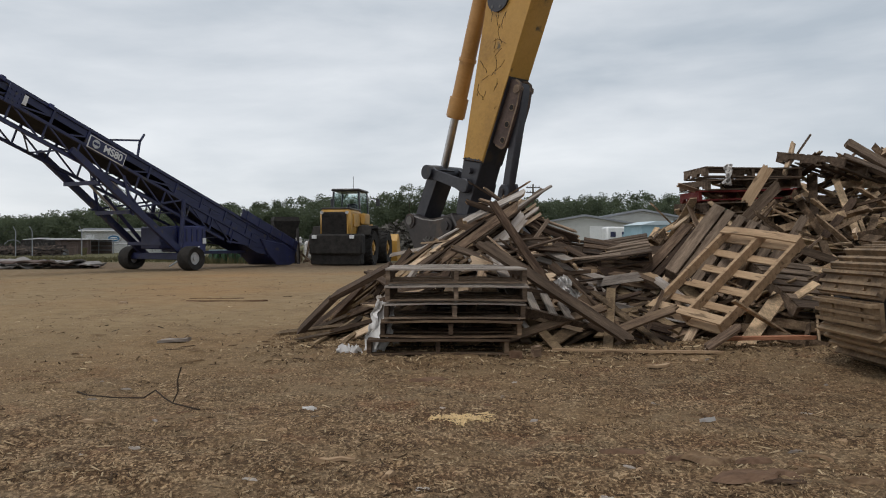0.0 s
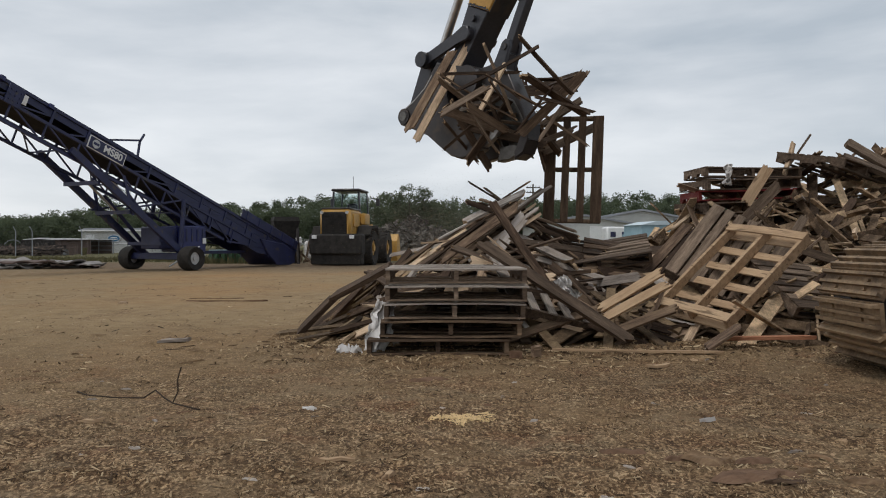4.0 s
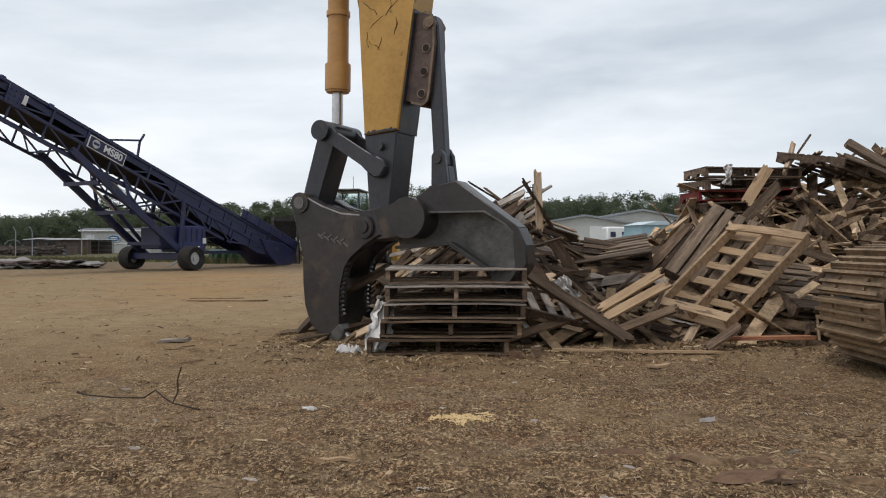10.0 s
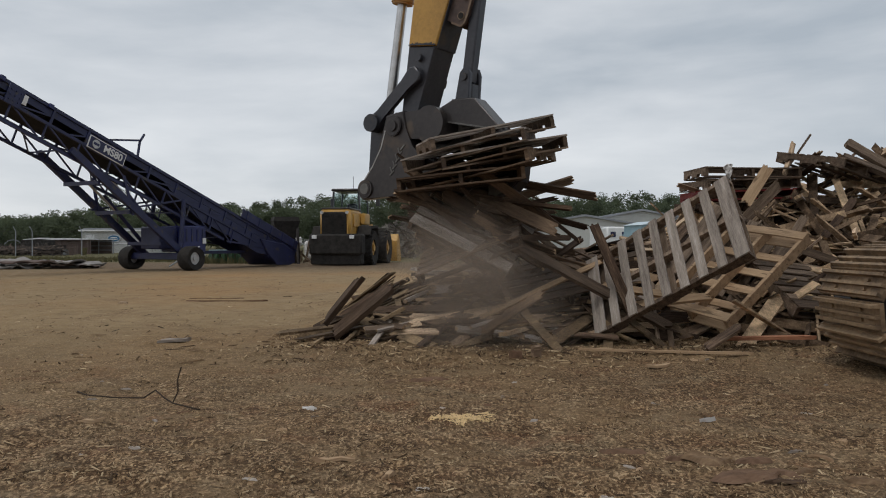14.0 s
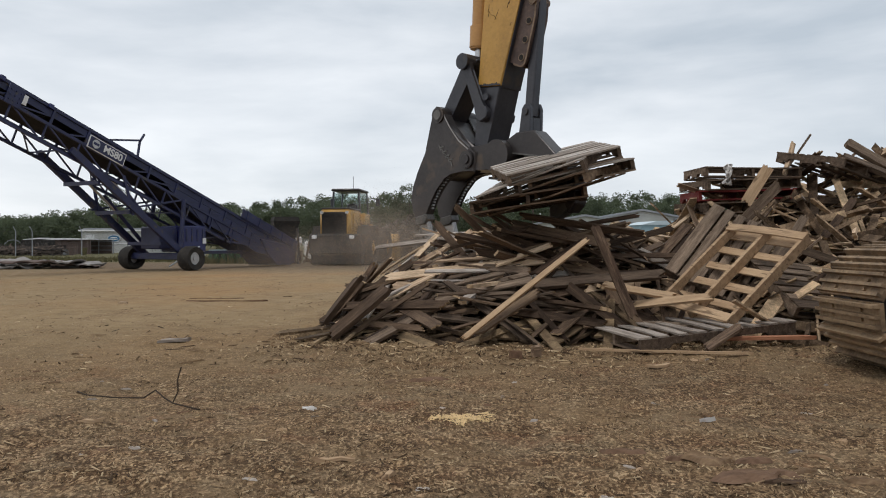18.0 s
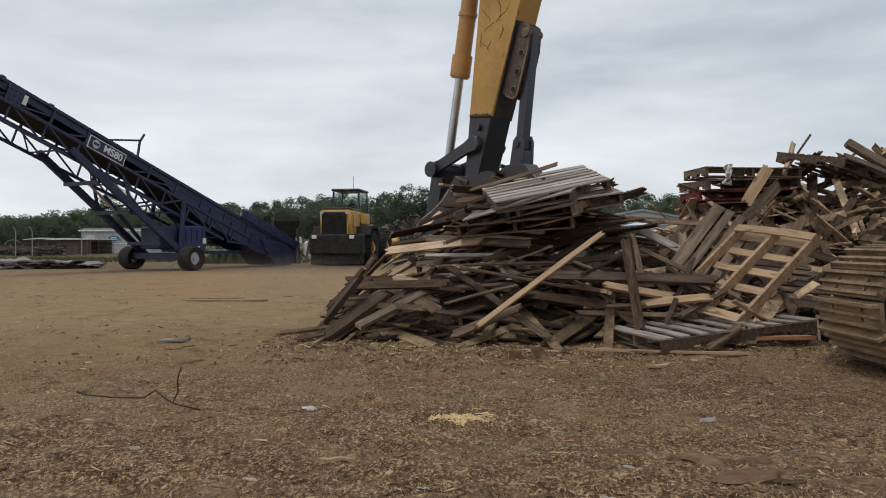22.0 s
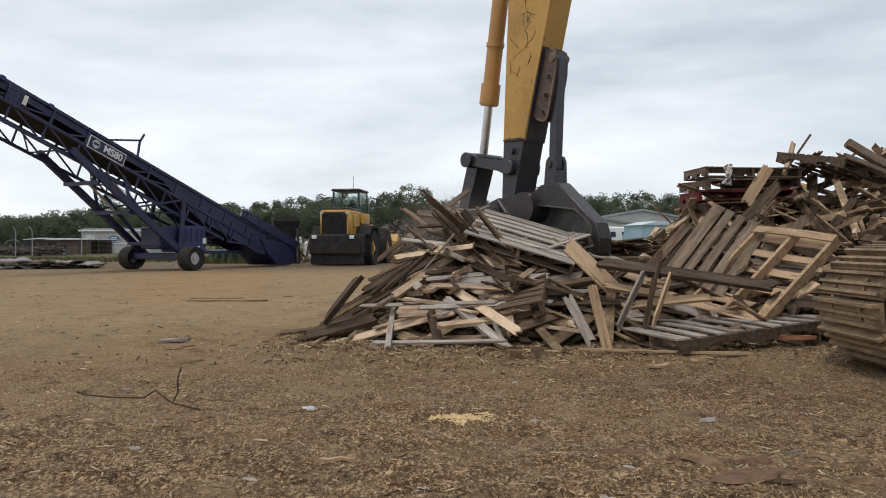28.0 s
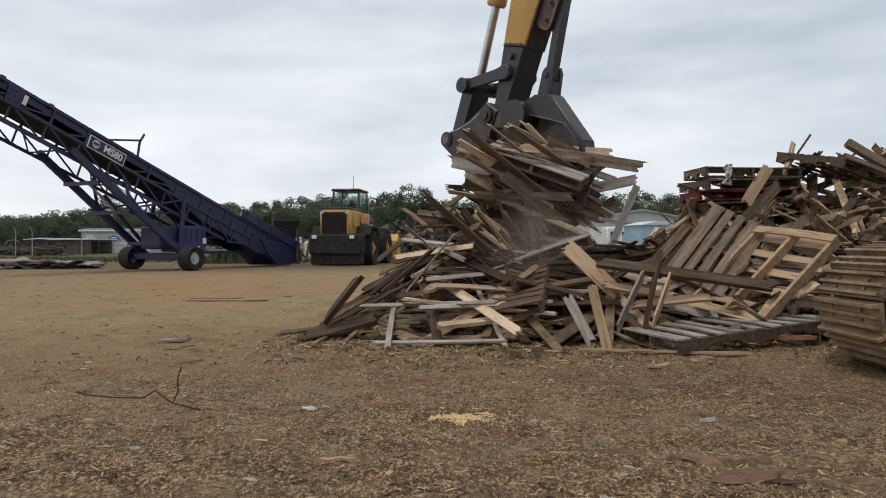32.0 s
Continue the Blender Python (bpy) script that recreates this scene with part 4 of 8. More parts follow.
    # wheels
    for x in (-1.04, 1.04):
        for y in (0.0, 3.0):
            bm = B()
            ring(bm, (x, y, 0.77), "x", 0.77, 0.38, 0.58, 26)
            for k in range(22):
                a = 2 * math.pi * k / 22
                for s in (-1, 1):
                    m = Matrix.Translation((x, y, 0.77)) @ Euler((a + 0.07 * s, 0, 0)).to_matrix().to_4x4() @ Matrix.Translation((s * 0.15, 0, 0.76)) @ Euler((0, 0, s * 0.5)).to_matrix().to_4x4()
                    box(bm, (0, 0, 0), (0.27, 0.07, 0.07), m)
            w = part("wheel", bm, rubber, t, "dusty black lugged tyre on a yellow rim")
            bm = B()
            rod(bm, (x - 0.18, y, 0.77), (x + 0.18, y, 0.77), 0.39, 18)
            rod(bm, (x - 0.27, y, 0.77), (x + 0.27, y, 0.77), 0.16, 12)
            part("rim", bm, yellow, w)
    bm = B()
    box(bm, (0, 2.7, 0.95), (1.0, 1.6, 0.6), bevel=0.04)
    part("front_frame", bm, yellow, t)
    for s in (-1, 1):
        bm = B()
        beam(bm, (s * 0.55, 2.4, 1.75), (s * 0.6, 4.5, 0.55), 0.16, 0.30)
        part("lift_arm", bm, yellow, t)
        bm = B()
        beam(bm, (s * 0.4, 2.3, 0.9), (s * 0.55, 3.6, 1.05), 0.13, 0.13)
        part("lift_ram", bm, steel_dark, t)
    bm = B()
    prof = [(4.4, 0.35), (4.5, 0.08), (5.6, 0.05), (5.6, 0.12), (4.75, 0.2), (4.6, 0.5), (4.65, 1.0), (4.95, 1.38), (4.8, 1.45), (4.45, 1.1)]
    slab(bm, prof, -1.42, 1.42)
    for s in (-1, 1):
        slab(bm, [(4.45, 0.1), (5.5, 0.08), (4.95, 1.38), (4.5, 1.1)], s * 1.42 - 0.02, s * 1.42 + 0.02)
    for v in bm.verts:
        v.co = Vector((v.co.y, v.co.x, v.co.z))
    part("bucket", bm, yellow, t)


build_loader()

# ---- clutter along the far edge of the yard ----


sheet_mat = surface("dirty_sheet_metal", [(0.25, (0.120, 0.108, 0.098)), (0.85, (0.375, 0.342, 0.315))], 1.5, (1, 1, 1), 0.6, 0.2, 0.3)


def build_sheet_stack():
    rng = random.Random(12)
    for k in range(11):
        t = thing("metal_sheet", "crumpled grey metal sheet lying on the dirt", "metal sheet", "sheets on the ground", pose(-17.2 + 0.33 * k, 29.2 + rng.uniform(-0.6, 0.8), 0.0, 0, 0, rng.uniform(-25, 25)))
        bm = B()
        n, w, d = 10, rng.uniform(1.4, 2.4), rng.uniform(0.6, 1.1)
        lift = 0.05 + 0.10 * (k % 3)
        rows = []
        for j in range(4):
            rows.append([bm.verts.new((-w / 2 + w * i / n, -d / 2 + d * j / 3, lift + 0.27 * abs(noise.noise((i * 0.33 + k * 9, j * 0.7, k))))) for i in range(n + 1)])
        for j in range(3):
            for i in range(n):
                bm.faces.new((rows[j][i], rows[j][i + 1], rows[j + 1][i + 1], rows[j + 1][i]))
        low = bmesh.ops.extrude_face_region(bm, geom=bm.faces[:])
        for v in low["geom"]:
            if isinstance(v, bmesh.types.BMVert):
                v.co.z = max(0.0, v.co.z - 0.05)
        part("sheet", bm, rng.choice([rubble_mat, sheet_mat, sheet_mat, shed_wall]), t)


build_sheet_stack()


def build_implements():
    t = thing("disc_harrow", "low blue and green disc harrow standing in weeds", "farm implement", "", pose(-9.6, 36.5, 0, 0, 0, 4))
    for y in (0, 0.8):
        bm = B()
        box(bm, (0, y, 0.62), (3.0, 0.09, 0.09))
        part("rail", bm, teal, t)
    for k in range(6):
        bm = B()
        beam(bm, (-1.4 + 0.56 * k, 0, 0.62), (-1.4 + 0.56 * k, 0.8, 0.62), 0.06, 0.06)
        part("cross_rail", bm, teal, t)
    for k in range(9):
        bm = B()
        rod(bm, (-1.4 + 0.35 * k, 0.3, 0.28), (-1.38 + 0.35 * k, 0.34, 0.28), 0.27, 16)
        d = part("disc", bm, green_paint, t)
        bm = B()
        rod(bm, (-1.4 + 0.35 * k, 0.3, 0.28), (-1.4 + 0.35 * k, 0.2, 0.62), 0.03, 6)
        part("shank", bm, steel_dark, d)
    t = thing("water_tote", "white plastic tote in a grey wire cage", "tote", "", pose(-6.75, 40.2, 0, 0, 0, 8))
    bm = B()
    box(bm, (0, 0, 0.62), (0.95, 0.95, 0.95), bevel=0.08)
    part("tank", bm, plastic, t)
    for k in range(6):
        bm = B()
        rod(bm, (-0.5 + 0.2 * k, -0.51, 0.1), (-0.5 + 0.2 * k, -0.51, 1.15), 0.015, 6)
        part("cage_bar", bm, rim_steel, t)
    for z in (0.3, 0.6, 0.9, 1.14):
        bm = B()
        rod(bm, (-0.52, -0.52, z), (0.52, -0.52, z), 0.015, 6)
        part("cage_bar", bm, rim_steel, t)
    bm = B()
    box(bm, (0, 0, 0.06), (1.05, 1.05, 0.12))
    part("base", bm, wood_dark, t)
    rng = random.Random(31)
    bm = B()
    for k in range(16):
        a = Vector((rng.uniform(-0.9, 0.6), rng.uniform(-0.5, 0.5), 0.05))
        beam(bm, a, a + Vector((rng.uniform(-0.7, 0.7), rng.uniform(-0.3, 0.3), rng.uniform(0.1, 1.25))), 0.05, 0.10)
    ob = part("broken_boards", bm, wood_dark)
    tagged(ob, "broken grey boards leaning in a small heap", "boards", kind="stuff").matrix_basis = pose(-7.1, 38.2, 0)
    t = thing("plastic_sack", "crumpled white plastic sack on the boards", "sack", "", pose(-7.4, 38.0, 0.0))
    bm = B()
    bmesh.ops.create_icosphere(bm, subdivisions=3, radius=0.5)
    for v in bm.verts:
        k = 1 + 0.45 * noise.noise(v.co * 3.2)
        v.co = Vector((v.co.x * 1.1 * k, v.co.y * 0.8 * k, 0.95 + v.co.z * 0.55 * k + 0.25 * v.co.x))
    part("film", bm, plastic, t)
    bm = B()
    rod(bm, (0, 0, 0), (0, 0, 0.7), 0.22, 10, 0.3)
    part("filling", bm, rubble_mat, t)
    verts, faces = [], []
    for k in range(5200):
        q = rng.random()
        if q < 0.35:
            x, y = rng.uniform(-12.2, -7.6), rng.uniform(36.4, 38.4)
            h = rng.uniform(0.1, 0.42)
        else:
            x, y = rng.uniform(-34, -9), rng.uniform(39.5, 48)
            h = rng.uniform(0.08, 0.3)
        dx, dy = rng.uniform(-0.12, 0.12), rng.uniform(-0.08, 0.08)
        i = len(verts)
        verts += [(x - 0.03, y, 0), (x + 0.03, y, 0), (x + dx, y + dy, h)]
        faces.append((i, i + 1, i + 2))
    me = bpy.data.meshes.new("weeds")
    me.from_pydata(verts, [], faces)
    me.materials.append(grass_mat)
    tagged(new("weeds", me), "dry green weeds along the yard's edge", "grass", kind="stuff")


build_implements()


junk_mat = surface("rusty_dark_junk", [(0.2, (0.022, 0.018, 0.016)), (0.85, (0.17, 0.125, 0.095)), (0.5, (0.06, 0.045, 0.036))], 2, (1, 1, 1), 0.85, 0.1, 0.3, spread=0.6, island=True)


def build_left_clutter():
    rng = random.Random(61)
    t = thing("covered_machine", "long machine under a black tarpaulin by the shed", "machine", "", pose(-34.6, 65.5, 0))
    bm = B()
    slab(bm, [(-1.25, 0.35), (1.25, 0.35), (1.22, 1.25), (0.4, 1.36), (-1.15, 1.28)], -0.6, 0.6, 0.06)
    part("cover", bm, rubber, t, "black tarpaulin")
    for x in (-0.9, 0.0, 0.9):
        bm = B()
        box(bm, (x, -0.45, 0.2), (0.16, 0.16, 0.4))
        part("leg", bm, steel_dark, t)
    for k in range(7):
        x = -33.9 + 0.62 * k
        c = thing("plastic_tub", "small pale tub standing by the shed", "tub", "tubs at the shed", pose(x, 64.0 + rng.uniform(-0.6, 0.6), 0))
        bm = B()
        h = rng.uniform(0.35, 0.75)
        rod(bm, (0, 0, 0), (0, 0, h), 0.20, 12, 0.26)
        part("body", bm, (metal_roof, shed_wall, grass_mat, shed_wall)[k % 4], c)
        bm = B()
        rod(bm, (0, 0, h), (0, 0, h + 0.04), 0.28, 12)
        part("rim", bm, shed_wall, c)
    verts, faces = [], []
    for k in range(900):
        x, y = rng.uniform(-36.5, -30.5), 61.0 + rng.gauss(0, 0.7)
        top = 0.95 * (0.65 + 0.5 * noise.noise((x * 0.9, 3.0, 1.0)))
        p = Vector((x, y, max(0.05, top * rng.random() ** 0.5)))
        d = Vector((rng.gauss(0, 1), rng.gauss(0, 0.6), rng.gauss(0, 0.35))).normalized() * rng.uniform(0.15, 0.6)
        u = Vector((0, 0.05, rng.uniform(0.04, 0.12)))
        i = len(verts)
        verts += [p - d, p + d, p + d * 0.9 + u, p - d * 0.9 + u]
        faces.append((i, i + 1, i + 2, i + 3))
    me = bpy.data.meshes.new("scrap_iron")
    me.from_pydata(verts, [], faces)
    me.materials.append(junk_mat)
    tagged(new("scrap_iron", me), "low heap of rusty scrap iron beyond the fence", "scrap heap", kind="stuff")
    t = thing("culvert_pipe", "bent half of a grey corrugated pipe", "pipe", "", pose(-38.1, 68, 0, 0, 0, 30))
    bm = B()
    prof = [(0.75 * math.cos(a), 0.75 * math.sin(a)) for a in [math.pi * k / 12 for k in range(13)]]
    for (x0, z0), (x1, z1) in zip(prof, prof[1:]):
        beam(bm, (x0, 0, z0 + 0.55), (x1, 0, z1 + 0.55), 1.6, 0.05)
    part("shell", bm, metal_roof, t)
    for x in (-0.7, 0.7):
        bm = B()
        box(bm, (x, 0, 0.3), (0.2, 1.4, 0.6))
        part("support", bm, rust, t)
    t = thing("yard_fence", "white pipe fence before the building", "fence", "", pose(0, 74, 0))
    for z in (0.35, 0.75, 1.15):
        bm = B()
        rod(bm, (-34.6, 0, z), (-29.0, 0, z), 0.03, 8)
        part("rail", bm, metal_roof, t)
    for k in range(5):
        bm = B()
        rod(bm, (-34.6 + 1.4 * k, 0, 0), (-34.6 + 1.4 * k, 0, 1.3), 0.045, 8)
        part("post", bm, metal_roof, t)


build_left_clutter()

# ---- excavator ----
CENTRE = Vector((5.4, 4.5, 0))
GUIDE, LINK, COUPLE, CRANK = Vector((0.14, 0, 0.551)), 0.715, 0.731, 0.7745
MOUNT, BARREL = Vector((-0.245, 0, 3.12)), 1.70
ARM_A = [
    (0, 0.29, 10.26, 1.18, 11.19, 173.4), (0.5, 0.31, 10.2, 1.19, 10.43, 182.8), (1, 0.29, 10.15, 1.2, 10, 194.4),
    (1.5, 0.27, 10.21, 1.55, 12.59, 203.4), (2, 0.23, 10.27, 2.12, 16.48, 211.4), (2.5, 0.14, 10.09, 2.86, 20.2, 207.4),
    (3, 0.12, 9.85, 3.02, 24.58, 218.9), (3.5, 0.13, 9.71, 3.08, 25.35, 224.6), (4.2, 0.18, 9.61, 3, 23.5, 219.7),
    (4.9, 0.18, 9.52, 3.23, 21.19, 184.8), (5.5, 0.18, 9.44, 3.39, 20.1, 158), (6, 0.04, 9.19, 3.37, 18.45, 154),
    (6.5, -0.5, 8.5, 3.16, 16.89, 139.5), (7, -0.91, 7.65, 2.67, 12.61, 122.2), (7.5, -1.02, 7.45, 2.06, 6.36, 108),
]
ARM_B = [
    (8, -0.96, 7.34, 1.53, 2.34, 119), (8.5, -0.86, 7.35, 1.47, 0.95, 123.3), (9, -0.8, 7.35, 1.24, -1.75, 127.8),
    (9.5, -0.65, 7.41, 1.14, -3.93, 133.4), (10, -0.6, 7.46, 1.1, -4.42, 143.6), (10.5, -0.58, 7.5, 1.07, -4.85, 149.8),
    (11, -0.56, 7.49, 1.04, -5.24, 158.1), (11.5, -0.56, 7.5, 1, -5.55, 167.7), (12, -0.54, 7.53, 0.97, -5.61, 181),
    (12.5, -0.51, 7.67, 0.95, -6.53, 191.9), (13, -0.47, 7.72, 1.28, -3.8, 203.6), (13.5, -0.43, 7.97, 1.75, 1.07, 219.2),
    (14, -0.35, 8.54, 2.21, 7.18, 227.3), (14.5, -0.24, 8.99, 2.77, 12.9, 220.9), (15.2, -0.01, 9.17, 2.94, 14.11, 201.5),
]
ARM_C = [
    (15.9, 0.06, 9.4, 2.85, 16.2, 183.1), (16.5, 0.09, 9.41, 2.6, 15.59, 163.9), (17, 0.22, 9.45, 2.36, 12.03, 147.1),
    (17.5, 0.47, 9.53, 2.37, 9.03, 132.3), (18, 0.51, 9.48, 1.96, 4.61, 117.1), (18.5, 0.55, 9.51, 1.26, 0.66, 125.5),
    (19, 0.53, 9.39, 1.22, -0.24, 136.6), (19.5, 0.49, 9.25, 1.19, -0.92, 148.8), (20, 0.48, 9.25, 1.15, -0.93, 161.5),
    (20.5, 0.42, 9.31, 1.14, -0.09, 172.2), (21, 0.4, 9.35, 1.15, 1.07, 185.6), (21.5, 0.4, 9.44, 1.48, 3.93, 197.9),
    (22, 0.39, 9.47, 1.6, 5.71, 207.2), (22.5, 0.4, 9.46, 1.94, 7.47, 210.7), (23, 0.45, 9.5, 2.26, 8.58, 212.4),
]
ARM_D = [
    (23.5, 0.43, 9.53, 2.26, 8.28, 219.4), (24, 0.41, 9.5, 2.25, 9.65, 217.6), (24.5, 0.4, 9.46, 2.52, 11.33, 201.5),
    (25, 0.42, 9.44, 2.68, 12.59, 190.7), (25.5, 0.43, 9.44, 2.83, 13.77, 174.1), (26.2, 0.61, 9.72, 2.84, 11.84, 153.7),
    (26.9, 0.79, 9.77, 2, 6.21, 146.1), (27.5, 0.91, 9.79, 1.44, 2.51, 158.5), (28, 0.88, 9.75, 1.34, 1.69, 170.1),
    (28.5, 0.92, 9.86, 1.37, 1.91, 185.2), (29, 0.93, 9.9, 1.38, 2.13, 196.6), (29.5, 0.87, 9.89, 1.4, 3.18, 208.7),
    (30, 0.84, 9.86, 1.55, 3.87, 215.3), (30.5, 0.84, 9.9, 1.65, 4.69, 221.7), (31, 0.83, 9.99, 1.71, 6.05, 229),
]
ARM_E = [
    (31.5, 0.79, 9.98, 2.11, 8.86, 219.3), (32, 0.77, 9.79, 2.54, 12.09, 196.5),
]
ARM = ARM_A + ARM_B + ARM_C + ARM_D + ARM_E


def arm_at(row):
    """The stick's pose, from the place of its rake pin, its lean, and the slew that points it at the excavator's centre."""
    t, x, y, z, lean, link = row
    slew = math.atan2(y - CENTRE.y, CENTRE.x - x)
    return Matrix.Translation((x, y, z)) @ Euler((0, 0, -slew)).to_matrix().to_4x4() @ Euler((0, radians(lean), 0)).to_matrix().to_4x4()


def linkage(link):
    """Link pin and crank pin in the stick's plane for the guide link's angle."""
    a = radians(link)
    pin = GUIDE + LINK * Vector((math.cos(a), 0, math.sin(a)))
    d = pin.length
    k = (CRANK ** 2 - COUPLE ** 2 + d * d) / (2 * d)
    h = math.sqrt(max(0.0, CRANK ** 2 - k * k))
    e = pin / d
    crank = k * e + h * Vector((-e.z, 0, e.x))
    return pin, crank


def turn(deg):
    """A turn in the arm's plane, anticlockwise as the camera sees it."""
    return Euler((0, -radians(deg), 0)).to_matrix().to_4x4()


def heading(v):
    return math.degrees(math.atan2(v.z, v.x))


def build_excavator():
    root = thing("excavator", "yellow crawler excavator with a dark grapple rake and thumb", "excavator", "", Matrix.Translation(CENTRE))
    P = {"root": root}
    # stick: yellow box arm with a black lower end
    side = [(-0.015, 0.88), (0.355, 0.88), (0.60, 1.95), (0.83, 2.97), (0.92, 3.75), (0.74, 4.30), (0.42, 4.42), (0.18, 4.20), (0.05, 3.20), (0.023, 2.07)]
    bm = slab(B(), side, -0.185, 0.185, 0.015)
    stick = part("stick", bm, yellow, root, "yellow painted stick with scratches")
    P["stick"] = stick
    bm = slab(B(), [(-0.02, 0.12), (0.16, 0.02), (0.20, 0.18), (0.352, 0.879), (-0.012, 0.879)], -0.182, 0.182, 0.015)
    part("stick_end", bm, blackpaint, stick, "black painted lower end")
    bm = slab(B(), [(0.36, 0.86), (0.366, 0.86), (0.617, 1.97), (0.607, 1.97)], -0.172, 0.172)
    part("under_plate", bm, blackpaint, stick)
    for u, w, r in ((0.17, 0.75, 0.04), (0.14, 0.551, 0.095), (0.46, 4.05, 0.13)):
        bm = rod(B(), (u, -0.235, w), (u, 0.235, w), r, 18)
        part("pin", bm, blackpaint, stick)
    bm = rod(B(), (0.26, -0.215, 2.92), (0.26, -0.19, 2.92), 0.18, 22)
    part("pin_cover", bm, blackpaint, stick)
    rng = random.Random(17)
    for k in range(22):
        u, w = rng.uniform(0.10, 0.50), 1.45 + 1.3 * rng.random() ** 0.7
        a = rng.uniform(20, 120)
        for j in range(rng.randint(2, 6)):
            l = rng.uniform(0.02, 0.06)
            d = Vector((math.cos(radians(a)), 0, math.sin(radians(a)))) * l
            if not (0.06 < u + d.x < 0.32 + 0.22 * (w - 0.88)):
                break
            bm = box(B(), (0, 0, 0), (l * 1.1, 0.003, rng.uniform(0.002, 0.006)), Matrix.Translation((u + d.x / 2, -0.1865, w + d.z / 2)) @ turn(a))
            part("scratch", bm, twig_mat, stick)
            u, w, a = u + d.x, w + d.z, a + rng.uniform(-35, 35)
    for k in range(6):
        a = k * math.pi / 3
        bm = rod(B(), (0.26 + 0.135 * math.cos(a), -0.222, 2.92 + 0.135 * math.sin(a)), (0.26 + 0.135 * math.cos(a), -0.216, 2.92 + 0.135 * math.sin(a)), 0.02, 6)
        part("bolt", bm, steel_worn_dark, stick)
    # worn paint where the yellow meets the black end
    for k in range(54):
        u = rng.uniform(0.0, 0.345)
        h = 0.035 * rng.random() ** 2.5 + 0.004
        bm = slab(B(), [(u - 0.018, 0.885), (u + 0.020, 0.885), (u + 0.014, 0.885 + h * 0.6), (u + 0.004, 0.885 + h), (u - 0.012, 0.885 + h * 0.5)], -0.1862 - 0.0002 * k, -0.1835)
        part("scuff", bm, blackpaint, stick)
    # adjustable thumb bracket with holes, rubbed to bare steel along its edge
    for y in (-0.125, 0.055):
        prof = [(0.37, 1.17), (0.50, 1.125), (0.62, 1.085), (0.665, 1.12), (0.69, 1.20), (0.775, 1.63), (0.785, 1.85), (0.76, 1.91), (0.70, 1.94), (0.548, 1.945)]
        bm = slab(B(), prof, y, y + 0.04, 0.008)
        plate = part("thumb_bracket", bm, bracket_brown, stick, "rust-stained steel bracket")
        bm = B()
        for a, b in zip(prof[1:8], prof[2:9]):
            beam(bm, (a[0] - 0.012, y - 0.002, a[1]), (b[0] - 0.012, y - 0.002, b[1]), 0.006, 0.022)
        part("worn_edge", bm, bracket_rust, plate, "edge rubbed to rusty bare steel")
        for c, r in (((0.605, 1.19), 0.044), ((0.645, 1.39), 0.044), ((0.685, 1.60), 0.044), ((0.715, 1.82), 0.048)):
            bm = rod(B(), (c[0], y - 0.010, c[1]), (c[0], y - 0.001, c[1]), r, 14)
            part("hole_rim", bm, bracket_rust, plate)
            bm = rod(B(), (c[0], y - 0.014, c[1]), (c[0], y - 0.0105, c[1]), r * 0.75, 14)
            part("hole", bm, rubber, plate)
    # hub and fixed thumb
    bm = rod(B(), (0.45, -0.31, 0.045), (0.45, 0.31, 0.045), 0.19, 32)
    part("hub", bm, steel_dark, stick)
    bm = rod(B(), (0.0, -0.36, 0.0), (0.0, 0.36, 0.0), 0.06, 16)
    part("hub_pin", bm, steel_dark, stick)
    bm = slab(B(), [(-0.04, 0.15), (0.20, 0.17), (0.45, 0.232), (0.62, 0.11), (0.635, 0.0), (0.55, -0.115), (0.2, -0.125), (-0.06, -0.14)], -0.285, 0.285, 0.02)
    part("hub_plate", bm, steel_dark, stick)
    outer = [(0.53, 0.22), (0.66, 0.31), (0.93, 0.335), (1.49, -0.13), (1.545, -0.29), (1.545, -0.45), (1.46, -0.55)]
    bm = slab(B(), [(0.42, 0.20)] + outer + [(1.42, -0.49), (1.445, -0.43), (1.445, -0.19), (1.37, -0.10), (1.185, 0.03), (0.60, 0.075), (0.45, 0.09)], -0.215, -0.18, 0.008)
    part("thumb_ear", bm, steel_dark, stick)
    bm = B()
    for a, b in zip(outer[1:], outer[2:]):
        beam(bm, (a[0] - 0.012, -0.095, a[1] - 0.008), (b[0] - 0.012, -0.095, b[1] - 0.008), 0.20, 0.03)
    part("thumb_flange", bm, steel_dark, stick)
    bm = B()
    inner = [(0.60, 0.082), (1.185, 0.036), (1.37, -0.094), (1.44, -0.18)]
    for a, b in zip(inner, inner[1:]):
        beam(bm, (a[0], -0.212, a[1]), (b[0], -0.212, b[1]), 0.018, 0.016)
    part("weld_bead", bm, steel_worn_dark, stick, "rubbed weld along the thumb's side plate")
    web = [(0.20, 0.18), (0.66, 0.29), (0.90, 0.31), (1.44, -0.14), (1.49, -0.29), (1.485, -0.44), (1.38, -0.56), (1.20, -0.67), (1.19, -0.52), (0.78, -0.22), (0.22, -0.215), (0.18, -0.11)]
    bm = slab(B(), web, -0.02, 0.015)
    part("thumb_web", bm, steel_worn_dark, stick, "scuffed grey web of the thumb")
    low = [(0.22, -0.21), (0.78, -0.215), (1.19, -0.515), (1.20, -0.65)]
    bm = B()
    for a, b in zip(low, low[1:]):
        beam(bm, (a[0], -0.06, a[1]), (b[0], -0.06, b[1]), 0.17, 0.03)
    part("thumb_flange", bm, steel_dark, stick)
    bm = B()
